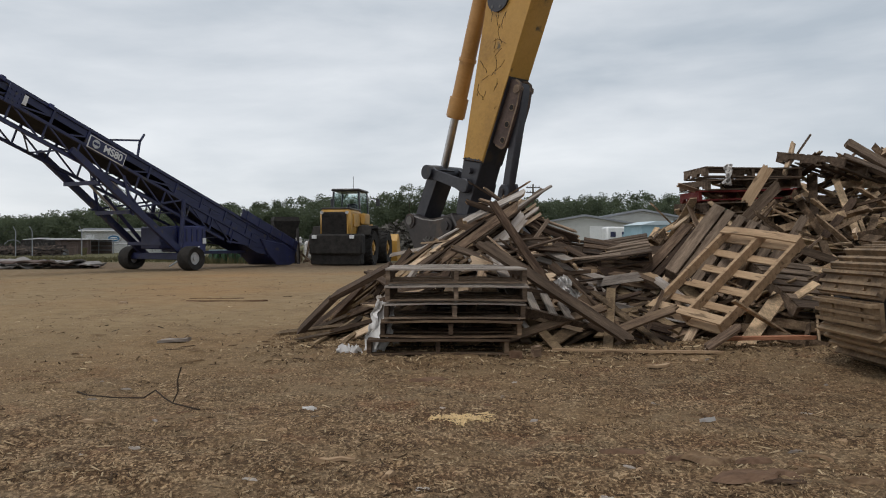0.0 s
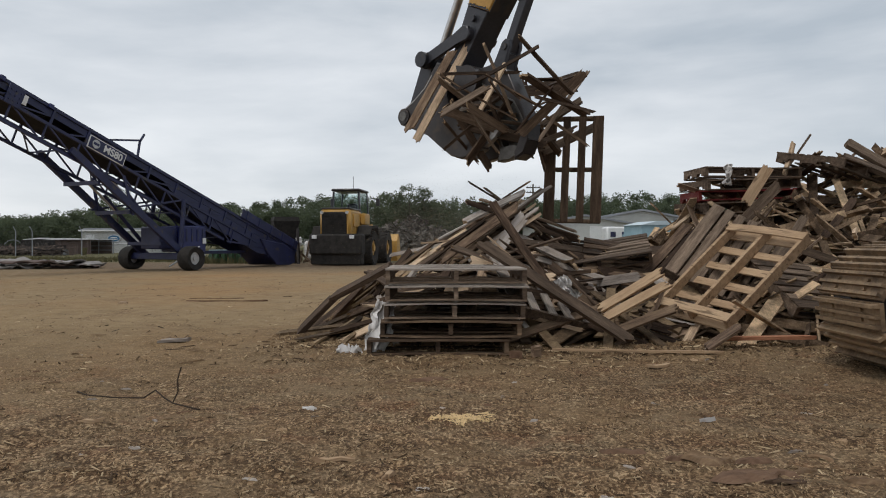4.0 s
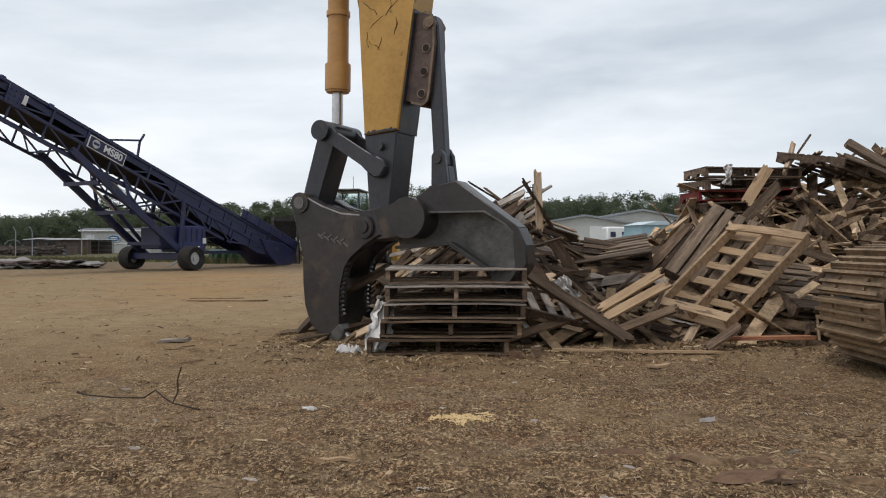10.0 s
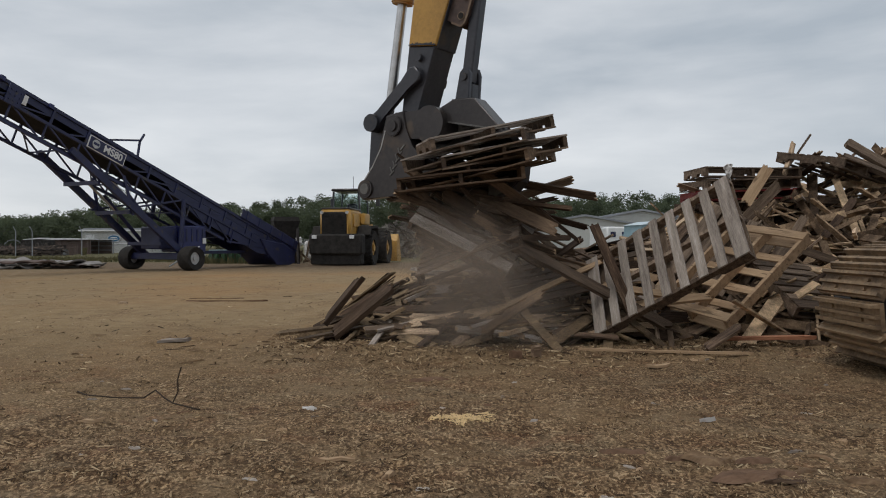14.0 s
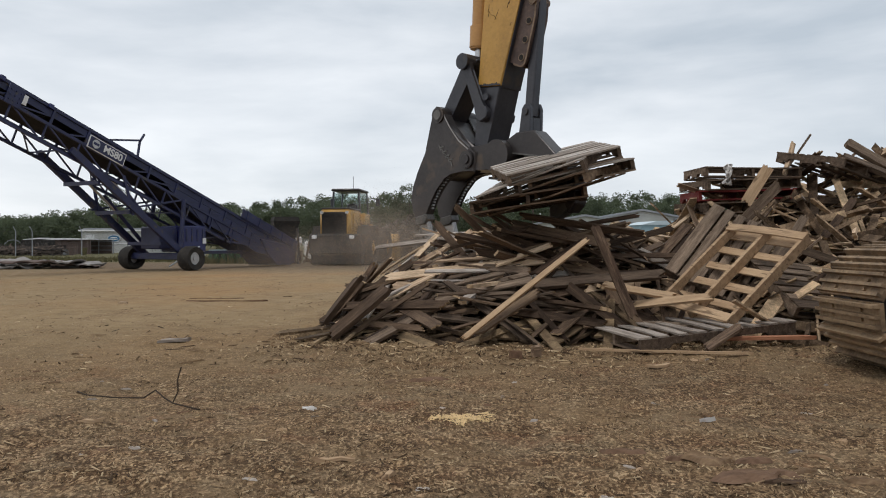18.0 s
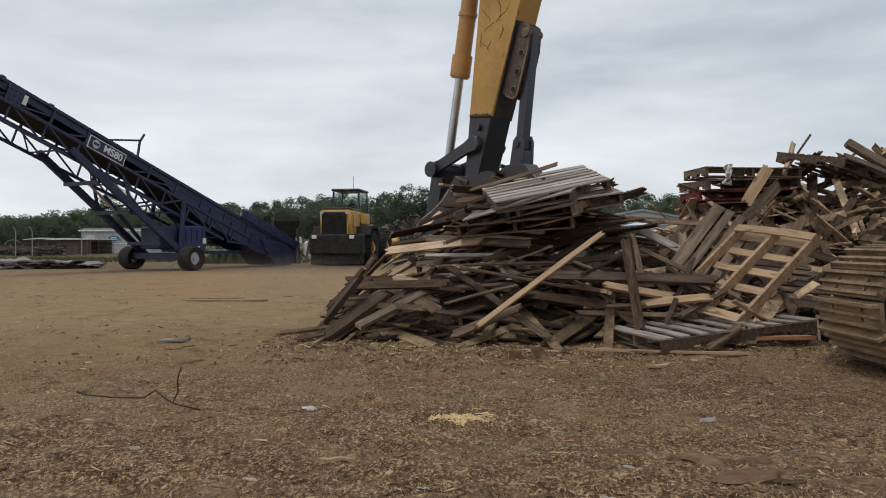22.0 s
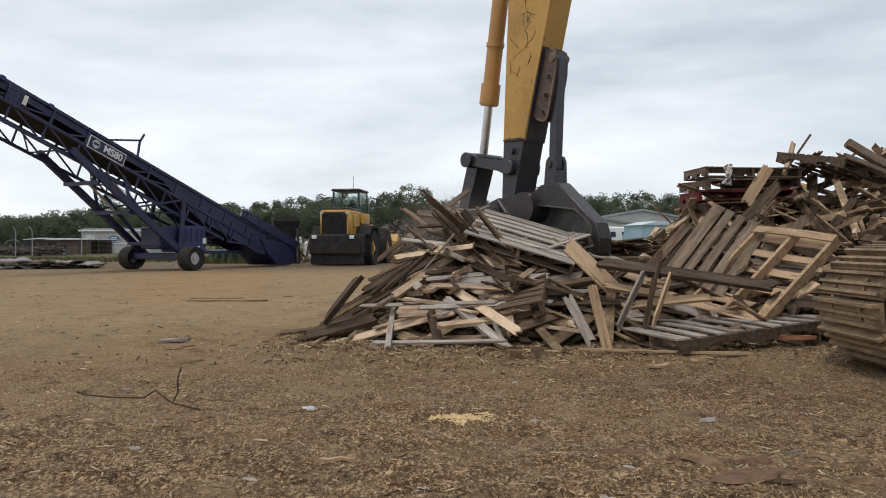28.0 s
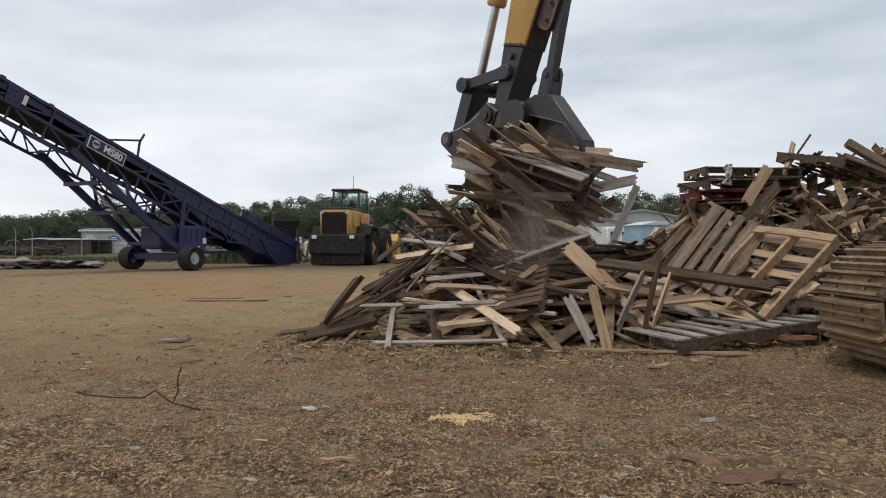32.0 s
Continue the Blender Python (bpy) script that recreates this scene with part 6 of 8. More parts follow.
def build_heap():
    rng = random.Random(77)
    A = lambda x, y: heap_height(HEAP_A, x, y)
    Bh = lambda x, y: heap_height(HEAP_B, x, y)
    C = lambda x, y: heap_height(HEAP_C, x, y)
    D = lambda x, y: heap_height(HEAP_D, x, y)
    count, sheaf, heap_front = 290, 0, 0
    for k in range(count):
        u, v, sink = (k + 0.5) / count, rng.random(), 1 - 0.55 * rng.random() ** 2.2
        u = (u * 61.8034) % 1.0
        x0 = spread_x(HEAP_A, u)
        kit = DARK_STOCK if k % 4 == 1 else STOCK
        # darkest boards: mostly the valley, the left flank and some lifted ones
        if (0.8 < x0 < 2.5 and k % 3 > 0) or k % 9 == 4 or (x0 < -0.30 and k % 4 > 0) or (k % 2 and (k % 3 == 2 or k % 5 == 3)):
            kit = DARKEST_STOCK
        me, size = kit[k % len(STOCK)]
        spin, nod, roll = rng.gauss(0.0, 0.62), rng.gauss(0, 0.20), rng.uniform(-0.8, 0.8)
        if size[0] > 1.3:
            nod *= 0.5

        def at(ridge, fn, k2, calm=1.0, deep=v):
            x = spread_x(ridge, u)
            f = front_edge(x)
            return lie(fn, x, f + 0.12 + 2.15 * deep ** 1.1, sink, spin * (0.4 + 0.6 * calm) + k2, nod * calm, roll, calm)

        # darker boards show at the front of the middle heaps, lighter, fresher ones at the front of the last
        old = kit is not STOCK
        front, back = v * 0.6, 0.3 + 0.7 * v
        pa, pb, pc, pd = at(HEAP_A, A, 0), at(HEAP_B, Bh, 0.5 * rng.gauss(0, 1), 0.85, front if old else back), at(HEAP_C, C, 0.45 * rng.gauss(0, 1), 0.6), at(HEAP_D, D, 0.7 * rng.gauss(0, 1), 0.5, back if old else front)
        j = rng.uniform(-0.15, 0.15)
        first = k % 4 == 1 and size[0] <= 1.05
        if not first and size[0] >= 0.8 and -0.35 < x0 < 1.2 and sheaf < 26:
            # long boards lying side by side up the left flank to the crest
            sheaf += 1
            d = Vector((1.51 + rng.gauss(0, 0.12), 1.2 + rng.gauss(0, 0.25), 0.97 + rng.gauss(0, 0.10)))
            q = rng.uniform(0.38, 0.85)
            p = Vector((-0.58, 7.6, 0.60)) + Vector((1.51, 1.4, 0.97)) * q + Vector((0.42 * rng.random() ** 1.5 - 0.05, rng.uniform(-0.1, 0.3), -0.42 * rng.random() ** 1.3))
            pa = rigid(p, d, (-0.6, 0.9 + rng.gauss(0, 0.5), rng.gauss(0, 0.5)))
        if k % 6 in (1, 4) and x0 < 1.6 and size[0] <= 1.05 and heap_front < 30:
            # boards sliding off the last drop lean down to the front on both sides of the new crest
            heap_front += 1
            side = 1 if heap_front % 5 else -1
            d = Vector((0.80 * side + rng.gauss(0, 0.10), -0.45 + rng.gauss(0, 0.2), -0.70 + rng.gauss(0, 0.12)))
            p = Vector((0.32, 8.45, 1.12) if side > 0 else (-0.46, 8.2, 0.74)) + Vector((rng.gauss(0, 0.20), rng.uniform(-0.35, 0.5), rng.gauss(-0.08, 0.12)))
            pd = rigid(p, d, (0.5 + rng.gauss(0, 0.5), 0.9, rng.gauss(0, 0.5)))
        ob = board(me, pa)
        second = k % 3 == 2 or k % 5 == 3
        third = (k % 3 == 0 or k % 5 == 2) and size[0] <= 1.2
        rows = []
        if first:
            x, y = rng.gauss(0.75, 0.45), rng.gauss(8.5, 0.4)
            start = lie(A, x, y, sink, spin, nod, roll)
            off = held(rng, (0.10, 8.6, 2.05), (1.35, 9.4, 2.95), (-0.35, 0.9), 3.0)
            rows += [(0.0, start), (1.2 + j, start)] + carried(off, 1.9 + j * 0.5, 5.0 + j)
            x, y = rng.gauss(0.7, 0.5), rng.gauss(8.4, 0.4)
            land = lie(A, x, y, 1.0, spin, nod * 2.2, roll)
            rows += [(5.75 + j, land), (12.4 + j, land)]
        else:
            rows += [(0.0, pa), (12.4 + j, pa)]
        if second and k % 2:
            off = held(rng, (0.05, 7.5, 0.80), (1.05, 8.4, 1.55), (-0.45, 0.35), 14.0)
            rows += carried(off, 13.5 + j, 17.6 + j)
            rows += [(18.6 + j, pb), (21.4 + j, pb)]
        else:
            rows += [(13.5 + j, pc), (14.6, pc), (16.2 + j, pb), (21.4 + j, pb)]
        if second:
            if k % 4 == 0:
                off = held(rng, (0.55, 9.0, 0.95), (1.7, 9.8, 1.60), (-0.5, 3.0), 24.0)
            else:
                off = held(rng, (0.30, 8.4, 1.80), (1.52, 9.6, 2.5), (0.06, 0.40), 24.0)
            rows += carried(off, 22.3 + j, 24.1)
            slip = Matrix.Translation((rng.gauss(0.05, 0.12), 0, -(rng.uniform(0.2, 0.8) + 0.8 * (rng.random() < 0.4))))
            rows += [(24.5, slip.lerp(Matrix(), 0.65) @ arm_pose(24.5) @ off), (25.0, slip @ arm_pose(25.0) @ off)]
            rows += [(26.5 + j, pd), (29.4 + j, pd)]
        else:
            rows += [(22.7 + j, Matrix.Translation((0.0, 0, 0.15 + 0.35 * (k % 3 == 1))) @ pb), (24.0 + j, pc), (25.3 + j, pc), (26.6 + j, pd), (29.4 + j, pd)]
        if third:
            if k % 5 == 0:
                off = held(rng, (0.75, 8.6, 0.75), (1.45, 9.4, 1.30), (-2.2, 1.5), 31.0)
            else:
                off = held(rng, (0.72, 8.5, 1.15), (1.75, 9.7, 2.0), (-0.42, 0.30), 31.0)
            there = arm_pose(31.0) @ off
            rows += [(30.05 + j, Matrix.Translation((-0.10, 0, -0.38)) @ there), (30.55 + j, Matrix.Translation((-0.05, 0, -0.14)) @ there), (31.0, there), (32.0, Matrix.Translation((-0.12, 0, 0.05)) @ there)]
        else:
            rows.append((32.0, pd))
        MOVES.append((ob, rows))
    # the part of the heap that stays put
    for k in range(44):
        me, size = (DARK_STOCK if k % 5 < 2 else STOCK)[(k * 7) % len(STOCK)]
        x = 2.6 + 3.2 * rng.random()
        f = curve([(2.4, 7.4), (3.0, 7.0), (4.0, 6.95), (6, 7.6), (9, 9)], x)
        board(me, lie(right_height, x, f + 0.15 + 3.2 * rng.random(), 1.0 + 0.04 * rng.random(), rng.gauss(0.3, 0.9), rng.gauss(0, 0.42), rng.uniform(-1.2, 1.2)), "broken weathered pallet board on the tall heap")
    verts, faces = [], []

    def loose(m, size):
        i = len(verts)
        l, w, h = size
        e1, e2 = rng.uniform(-0.06, 0.06), rng.uniform(-0.06, 0.06)
        for x, y, z in ((-l / 2, -w / 2, -h / 2), (l / 2, -w / 2, -h / 2), (l / 2 + e1, w / 2, -h / 2), (-l / 2 + e2, w / 2, -h / 2), (-l / 2, -w / 2, h / 2), (l / 2, -w / 2, h / 2), (l / 2 + e1, w / 2, h / 2), (-l / 2 + e2, w / 2, h / 2)):
            verts.append(m @ Vector((x, y, z)))
        faces.extend(tuple(i + q for q in f) for f in ((3, 2, 1, 0), (4, 5, 6, 7), (0, 1, 5, 4), (1, 2, 6, 5), (2, 3, 7, 6), (3, 0, 4, 7)))

    for k in range(1250):
        x = 2.5 + 6.2 * rng.random()
        y = 6.9 + 6.0 * rng.random()
        if right_height(x, y) < 0.06:
            continue
        size = STOCK[rng.randrange(len(STOCK))][1]
        loose(lie(right_height, x, y, 1 - 0.45 * rng.random(), rng.gauss(0.2, 1.0), rng.gauss(0, 0.40), rng.uniform(-1.2, 1.2)), size)
    me = bpy.data.meshes.new("scrap_wood")
    me.from_pydata(verts, [], faces)
    me.materials.append(wood_heap)
    tagged(new("scrap_wood", me), "tall heap of broken pallet boards", "wood heap", kind="stuff")
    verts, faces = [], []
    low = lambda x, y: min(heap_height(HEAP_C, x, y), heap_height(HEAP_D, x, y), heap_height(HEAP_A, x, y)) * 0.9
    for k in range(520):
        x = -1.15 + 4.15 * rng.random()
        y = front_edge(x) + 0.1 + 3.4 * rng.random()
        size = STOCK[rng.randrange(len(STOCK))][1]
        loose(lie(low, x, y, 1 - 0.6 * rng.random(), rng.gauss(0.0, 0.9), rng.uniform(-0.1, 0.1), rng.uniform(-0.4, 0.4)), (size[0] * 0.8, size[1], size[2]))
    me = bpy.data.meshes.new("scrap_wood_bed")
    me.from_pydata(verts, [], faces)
    me.materials.append(wood_under)
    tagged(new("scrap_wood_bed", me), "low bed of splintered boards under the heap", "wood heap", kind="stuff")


build_heap()


def pallet_kit(material, label, group="loose pallets", wide=1.2, deep=1.0, seed=1, tops=7, bottoms=4, notched=True, deck=None):
    """A wooden pallet, its origin at the middle of its base: boards along x on three notched stringers along y."""
    rng = random.Random(seed)
    t = thing("pallet", label, "pallet", group)
    for s in (-1, 0, 1):
        prof = [(-deep / 2, 0.02), (-deep * 0.32, 0.02), (-deep * 0.30, 0.055), (-deep * 0.13, 0.055), (-deep * 0.11, 0.02), (deep * 0.11, 0.02), (deep * 0.13, 0.055), (deep * 0.30, 0.055), (deep * 0.32, 0.02), (deep / 2, 0.02), (deep / 2, 0.115), (-deep / 2, 0.115)]
        if not notched:
            prof = [(-deep / 2, 0.02), (deep / 2, 0.02), (deep / 2, 0.115), (-deep / 2, 0.115)]
        bm = slab(B(), prof, -0.019, 0.019)
        for v in bm.verts:
            v.co = Vector((v.co.y + s * (wide / 2 - 0.02), v.co.x, v.co.z))
        part("stringer", bm, material, t)
    for k in range(tops):
        y = -deep / 2 + 0.05 + (deep - 0.1) * k / (tops - 1)
        w = 0.13 if k in (0, tops - 1) else 0.09
        bm = plank_mesh(rng, wide, w, 0.016, jag=False)
        bmesh.ops.translate(bm, verts=bm.verts[:], vec=(rng.uniform(-0.008, 0.008), y, 0.1245))
        part("deck_board", bm, deck or material, t)
    for k in range(bottoms):
        y = -deep / 2 + 0.05 + (deep - 0.1) * k / (bottoms - 1)
        bm = plank_mesh(rng, wide, 0.10, 0.016, jag=False)
        bmesh.ops.translate(bm, verts=bm.verts[:], vec=(rng.uniform(-0.008, 0.008), y, 0.0105))
        part("bottom_board", bm, material, t)
    return t


def build_pallets():
    rng = random.Random(15)
    # stack of five in front of the heap: lifted, laid on the heap, lifted again, dropped
    stack = [(-0.055, 6.95, 0.0), (0.075, 6.98, 0.15), (0.095, 7.0, 0.30), (0.115, 6.97, 0.45), (0.105, 7.0, 0.60)]
    fall = [rigid((1.2, 8.2, 0.45), (1, 0.2, -0.25), (-0.2, 1, 0.3)), rigid((0.5, 7.9, 0.32), (1, -0.3, 0.25), (0.3, 1, 0.4)), rigid((1.0, 8.7, 0.75), (1, 0.1, 0.35), (0, 1, 0.1)),
            rigid((0.9, 8.5, 0.92), (1, -0.2, -0.3), (0.1, 1, 0.35)), rigid((1.3, 8.75, 0.80), (1, 0.35, -0.15), (-0.3, 1, 0.2))]
    path = [(12.5, 0.72, -0.7, -5.4), (13, 0.82, -0.6, -7.7), (13.5, 1.01, -0.47, 8), (14, 1.18, -0.28, 19.5), (16.5, 1.33, -0.29, 25.9), (17.5, 1.36, -0.3, 21.6), (18.5, 1.38, -0.17, 19.6), (19, 1.37, -0.09, 18.7), (21, 1.32, -0.09, 19.7), (21.5, 1.26, -0.14, 17.9), (22.5, 1.42, -0.11, 16.8), (23, 1.45, -0.06, 14), (24, 1.46, 0, 18), (24.5, 1.40, -0.14, 12), (25, 1.34, -0.30, 3), (25.5, 1.2, -0.62, -16)]
    names = ["lowest pallet of the stack, grey weathered wood", "dark weathered wooden pallet in the stack", "dark weathered wooden pallet in the stack", "dark weathered wooden pallet in the stack", "top pallet of the stack, grey weathered boards"]
    for k, (x, y, z) in enumerate(stack):
        # the two lowest pallets of the stack are the darkest
        p = pallet_kit((wood_darkest, wood_darkest, wood_dark, wood_dark, wood_dark)[k], names[k], "stacked pallets", 1.2, 1.0, 50 + k, deck=wood_silver if k > 1 else None, notched=k != 3)
        base = pose(x, y, z, 0, 0, [1.5, -1, 0.5, -0.5, 1][k])
        p.matrix_basis = base
        centre = Matrix.Translation((0.08, 6.98, 0.36))
        own = centre.inverted() @ base
        pushed = Matrix.Translation((0.11, 0, 0)) @ base
        rows = [(0.0, base), (11.0, base), (12.3, pushed)]
        times = sorted({r[0] for r in path} | {r[0] for r in ARM if 12.5 < r[0] < 25.5})
        for t in times:
            for a, b in zip(path, path[1:]):
                if t <= b[0]:
                    q = (t - a[0]) / (b[0] - a[0])
                    u, w, r = (a[i] + (b[i] - a[i]) * q for i in (1, 2, 3))
                    break
            fan = (-3.0, -0.6, 0.4, 1.2, 2.4)[k] * (2.0 * min(1.0, max(0.0, (t - 13.2) / 1.0)) + 3.0 * min(1.0, max(0.0, t - 22.0)))
            crush, late = min(1.0, max(0.0, t - 13.2)), min(1.0, max(0.0, (t - 14.5) / 2))
            m = arm_pose(t) @ Matrix.Translation((u, -0.1 - 0.25 * crush, w)) @ turn(r + fan) @ pose(0, 0, 0, crush * (6, 10, 13, 15, 18)[k] + late * (0, 2, 4, 6, 8)[k], 0, 26 + crush * (9, -17, 14, -6, 20)[k]) @ Matrix.Translation((0.16 * (k % 3 - 1) * crush, 0, -0.055 * (k - 2) * crush)) @ own
            rows.append((t, m))
        rows += [(26.5, fall[k]), (29.4, fall[k])]
        if k == 4:
            rows += carried(Matrix.Translation((1.25, -0.25, 0.42)) @ turn(-42) @ pose(0, 0, 0, -62, 0, 25), 30.7, 31.2) + carried(Matrix.Translation((0.95, -0.25, -0.72)) @ turn(-18) @ pose(0, 0, 0, -74, 0, 25), 31.8, 32.0)
        elif k == 3:
            rows += carried(Matrix.Translation((1.0, -0.2, -0.45)) @ turn(-10) @ pose(0, 0, 0, 12, 0, 25), 30.2, 32.0)
        else:
            rows.append((32.0, fall[k]))
        MOVES.append((p, rows))
    # the pallet that topples off the heap and ends flat on the ground
    p = pallet_kit(wood_dark, "grey weathered pallet that topples off the heap", "loose pallets", 0.92, 1.6, 61, 9, 3, deck=wood_silver)
    hid = rigid((1.25, 7.75, 0.30), (-0.2, 1, 0.55), (-0.9, -0.1, 0.35))
    rows = [(0.0, hid), (12.5, hid), (13.0, rigid((1.28, 7.15, 0.70), (-0.2, 1, -0.1), (0.3, 0.1, 1))), (13.5, rigid((1.35, 6.95, 0.74), (0.5, 0.85, 0.1), (-0.2, 0.1, -1))),
            (14.0, rigid((2.08, 7.1, 0.76), (0.05, 0.92, 1), (-1.05, 0.9, -0.78))), (14.5, rigid((2.32, 7.2, 0.07), (-0.3, 1, 0.03), (-1, -0.3, -0.07)))]
    flat = rows[-1][1]
    slid = rigid((2.62, 7.08, 0.08), (-0.3, 1, 0.0), (-1, -0.3, -0.09))
    rows += [(21.3, flat), (22.6, slid), (32.0, slid)]
    MOVES.append((p, rows))
    # dark pallets jammed between the crest and the tall heap, which settle when the stack is torn out
    for k, (x, y, z, a, b, c, dz) in enumerate(((1.45, 8.9, 0.62, 22, 14, 8, -0.22), (1.85, 9.0, 0.74, 12, -10, -14, -0.26), (1.62, 8.5, 0.46, 34, 6, 20, -0.18), (2.15, 8.7, 0.60, 26, 8, -8, -0.20), (2.0, 8.35, 0.34, 30, -12, 12, -0.10))):
        p = pallet_kit(wood_darkest, "dark pallet jammed in the heap", "loose pallets", 1.15, 1.0, 90 + k, deck=wood_dark if k == 1 else None)
        high, low = pose(x, y, z, a, b, c), pose(x + 0.12, y + 0.1, z + dz, a - 8, b - 6, c + 9)
        MOVES.append((p, [(0.0, high), (12.4, high), (14.3, low), (32.0, low)]))
    # pallets that hang below the bundle when it is lifted
    for k in range(3):
        p = pallet_kit(wood_darkest if k == 2 else wood_dark, "broken weathered pallet buried in the heap", "loose pallets", 1.1, 1.0, 64 + k, 7, 3, deck=wood_silver if k == 0 else None)
        hid = rigid(((0.5, 8.4, 0.35), (0.1, 8.0, 0.2), (1.0, 8.1, 0.35))[k], (1, 0.2, 0.1), (-0.2, 1, 0.3))
        rest = rigid(((0.7, 8.5, 0.55), (0.2, 8.0, 0.4), (1.2, 8.2, 0.5))[k], (1, 0.2, 0.2), (-0.2, 1, 0.4))
        low = rigid(((0.6, 8.3, 0.30), (0.0, 7.9, 0.2), (1.3, 8.1, 0.35))[k], (1, -0.2, 0.05), (0.2, 1, 0.3))
        rows = [(0.0, hid), (12.6, hid)]
        if k < 2:
            rows += carried(Matrix.Translation((1.05, -0.1, -0.95 - 0.25 * k)) @ turn((-22, 30)[k]) @ pose(0, 0, 0, 30, 0, 20), 13.6, 17.2)
            rows += [(18.3, rest)]
        else:
            rows += [(14.3, rest)]
        if k == 0:
            hung = arm_pose(24.0).inverted() @ rigid((1.10, 8.50, 1.20), (0.08, 0.10, 1), (-1, -0.15, 0.08))
            rows += [(21.4, rest)] + carried(hung, 22.6, 24.0) + [(25.0, rigid((1.15, 8.05, 0.62), (0.30, 0.5, 0.75), (-0.9, -0.1, 0.4))), (26.4, low), (32.0, low)]
            MOVES.append((p, rows))
            continue
        rows += [(21.4, rest)] + carried(Matrix.Translation(((0.45, -0.35, -1.25), (0.35, -0.3, -0.55), (1.05, -0.1, -0.75))[k]) @ turn((4, 12, -20)[k]) @ pose(0, 0, 0, (72, 20, 35)[k], 0, 30), 22.4, 25.2)
        if k == 2:
            lay = rigid((-0.10, 7.75, 0.20), (0.9, 0.25, 0.36), (-0.3, 1, -0.1))
            rows = rows[:rows.index((21.4, rest)) + 1] + [(22.6, lay), (25.3, lay)]
        rows += [(26.4, low), (32.0, low)]
        MOVES.append((p, rows))
    # a narrow broken pallet that hangs from the thumb in the first lift
    p = pallet_kit(wood_darkest, "narrow broken pallet that hangs from the grapple", "loose pallets", 1.3, 0.66, 68, 4, 2, False)
    hid = rigid((1.1, 8.7, 0.40), (1, 0.2, 0.1), (-0.2, 1, 0.2))
    off = arm_pose(3.0).inverted() @ rigid((1.55, 9.58, 1.82), (0.06, 0.1, 1), (-1, 0.3, 0.15))
    MOVES.append((p, [(0.0, hid), (1.8, hid)] + carried(off, 2.7, 4.9) + [(5.7, rigid((1.3, 8.5, 0.55), (1, 0.3, 0.3), (-0.3, 1, 0.2))), (12.6, hid), (32.0, hid)]))
    # pale pallet leaning on the tall heap, its underside outwards
    p = pallet_kit(wood_pale, "pale new wooden pallet leaning on the tall heap", "loose pallets", 0.93, 1.30, 62, 6, 2, False)
    ex, ey = Vector((0.94, 0.40, 0.82)), Vector((-0.45, 0.80, 0.10))
    mid = Vector((2.58, 7.0, 0.24)) + ex * 0.5 + ey * 0.5
    out = ey.cross(ex).normalized()
    lean = rigid(mid, ex.cross(out), ex)
    moved = Matrix.Translation((0.30, 0.03, -0.02)) @ lean
    MOVES.append((p, [(0.0, Matrix.Translation((-0.06, 0, -0.03)) @ lean), (1.2, Matrix.Translation((-0.06, 0, -0.03)) @ lean), (2.6, lean), (21.6, lean), (22.7, moved), (32.0, moved)]))
    # pallets on the left shoulder of the tall heap
    for k, (mat, label) in enumerate(((wood_dark, "dark weathered pallet on the shoulder of the heap"), (wood_red, "red painted pallet between grey ones"), (wood_dark, "dark weathered pallet on the shoulder of the heap"), (wood_dark, "dark weathered pallet on the shoulder of the heap"))):
        p = pallet_kit(mat, label, "pallets on the tall heap", 1.2, 1.0, 70 + k)
        p.matrix_basis = pose(3.85 + 0.03 * k, 10.2, 1.36 + 0.145 * k, rng.uniform(-2, 2), rng.uniform(-2, 2), [6, -4, 3, -2][k])
    for k, (x, y, z, a, b, c) in enumerate(((2.75, 8.4, 0.62, 20, -38, 30), (3.05, 8.2, 0.75, 35, -40, 35), (5.0, 9.9, 1.85, 10, 8, 35), (3.75, 7.75, 0.40, 28, 6, 14))):
        p = pallet_kit(wood_dark if k else wood, "broken weathered pallet lying in the tall heap", "pallets on the tall heap", 1.1, 0.9, 80 + k, deck=wood_dark if k == 1 else None)
        p.matrix_basis = pose(x, y, z, a, b, c)


build_pallets()


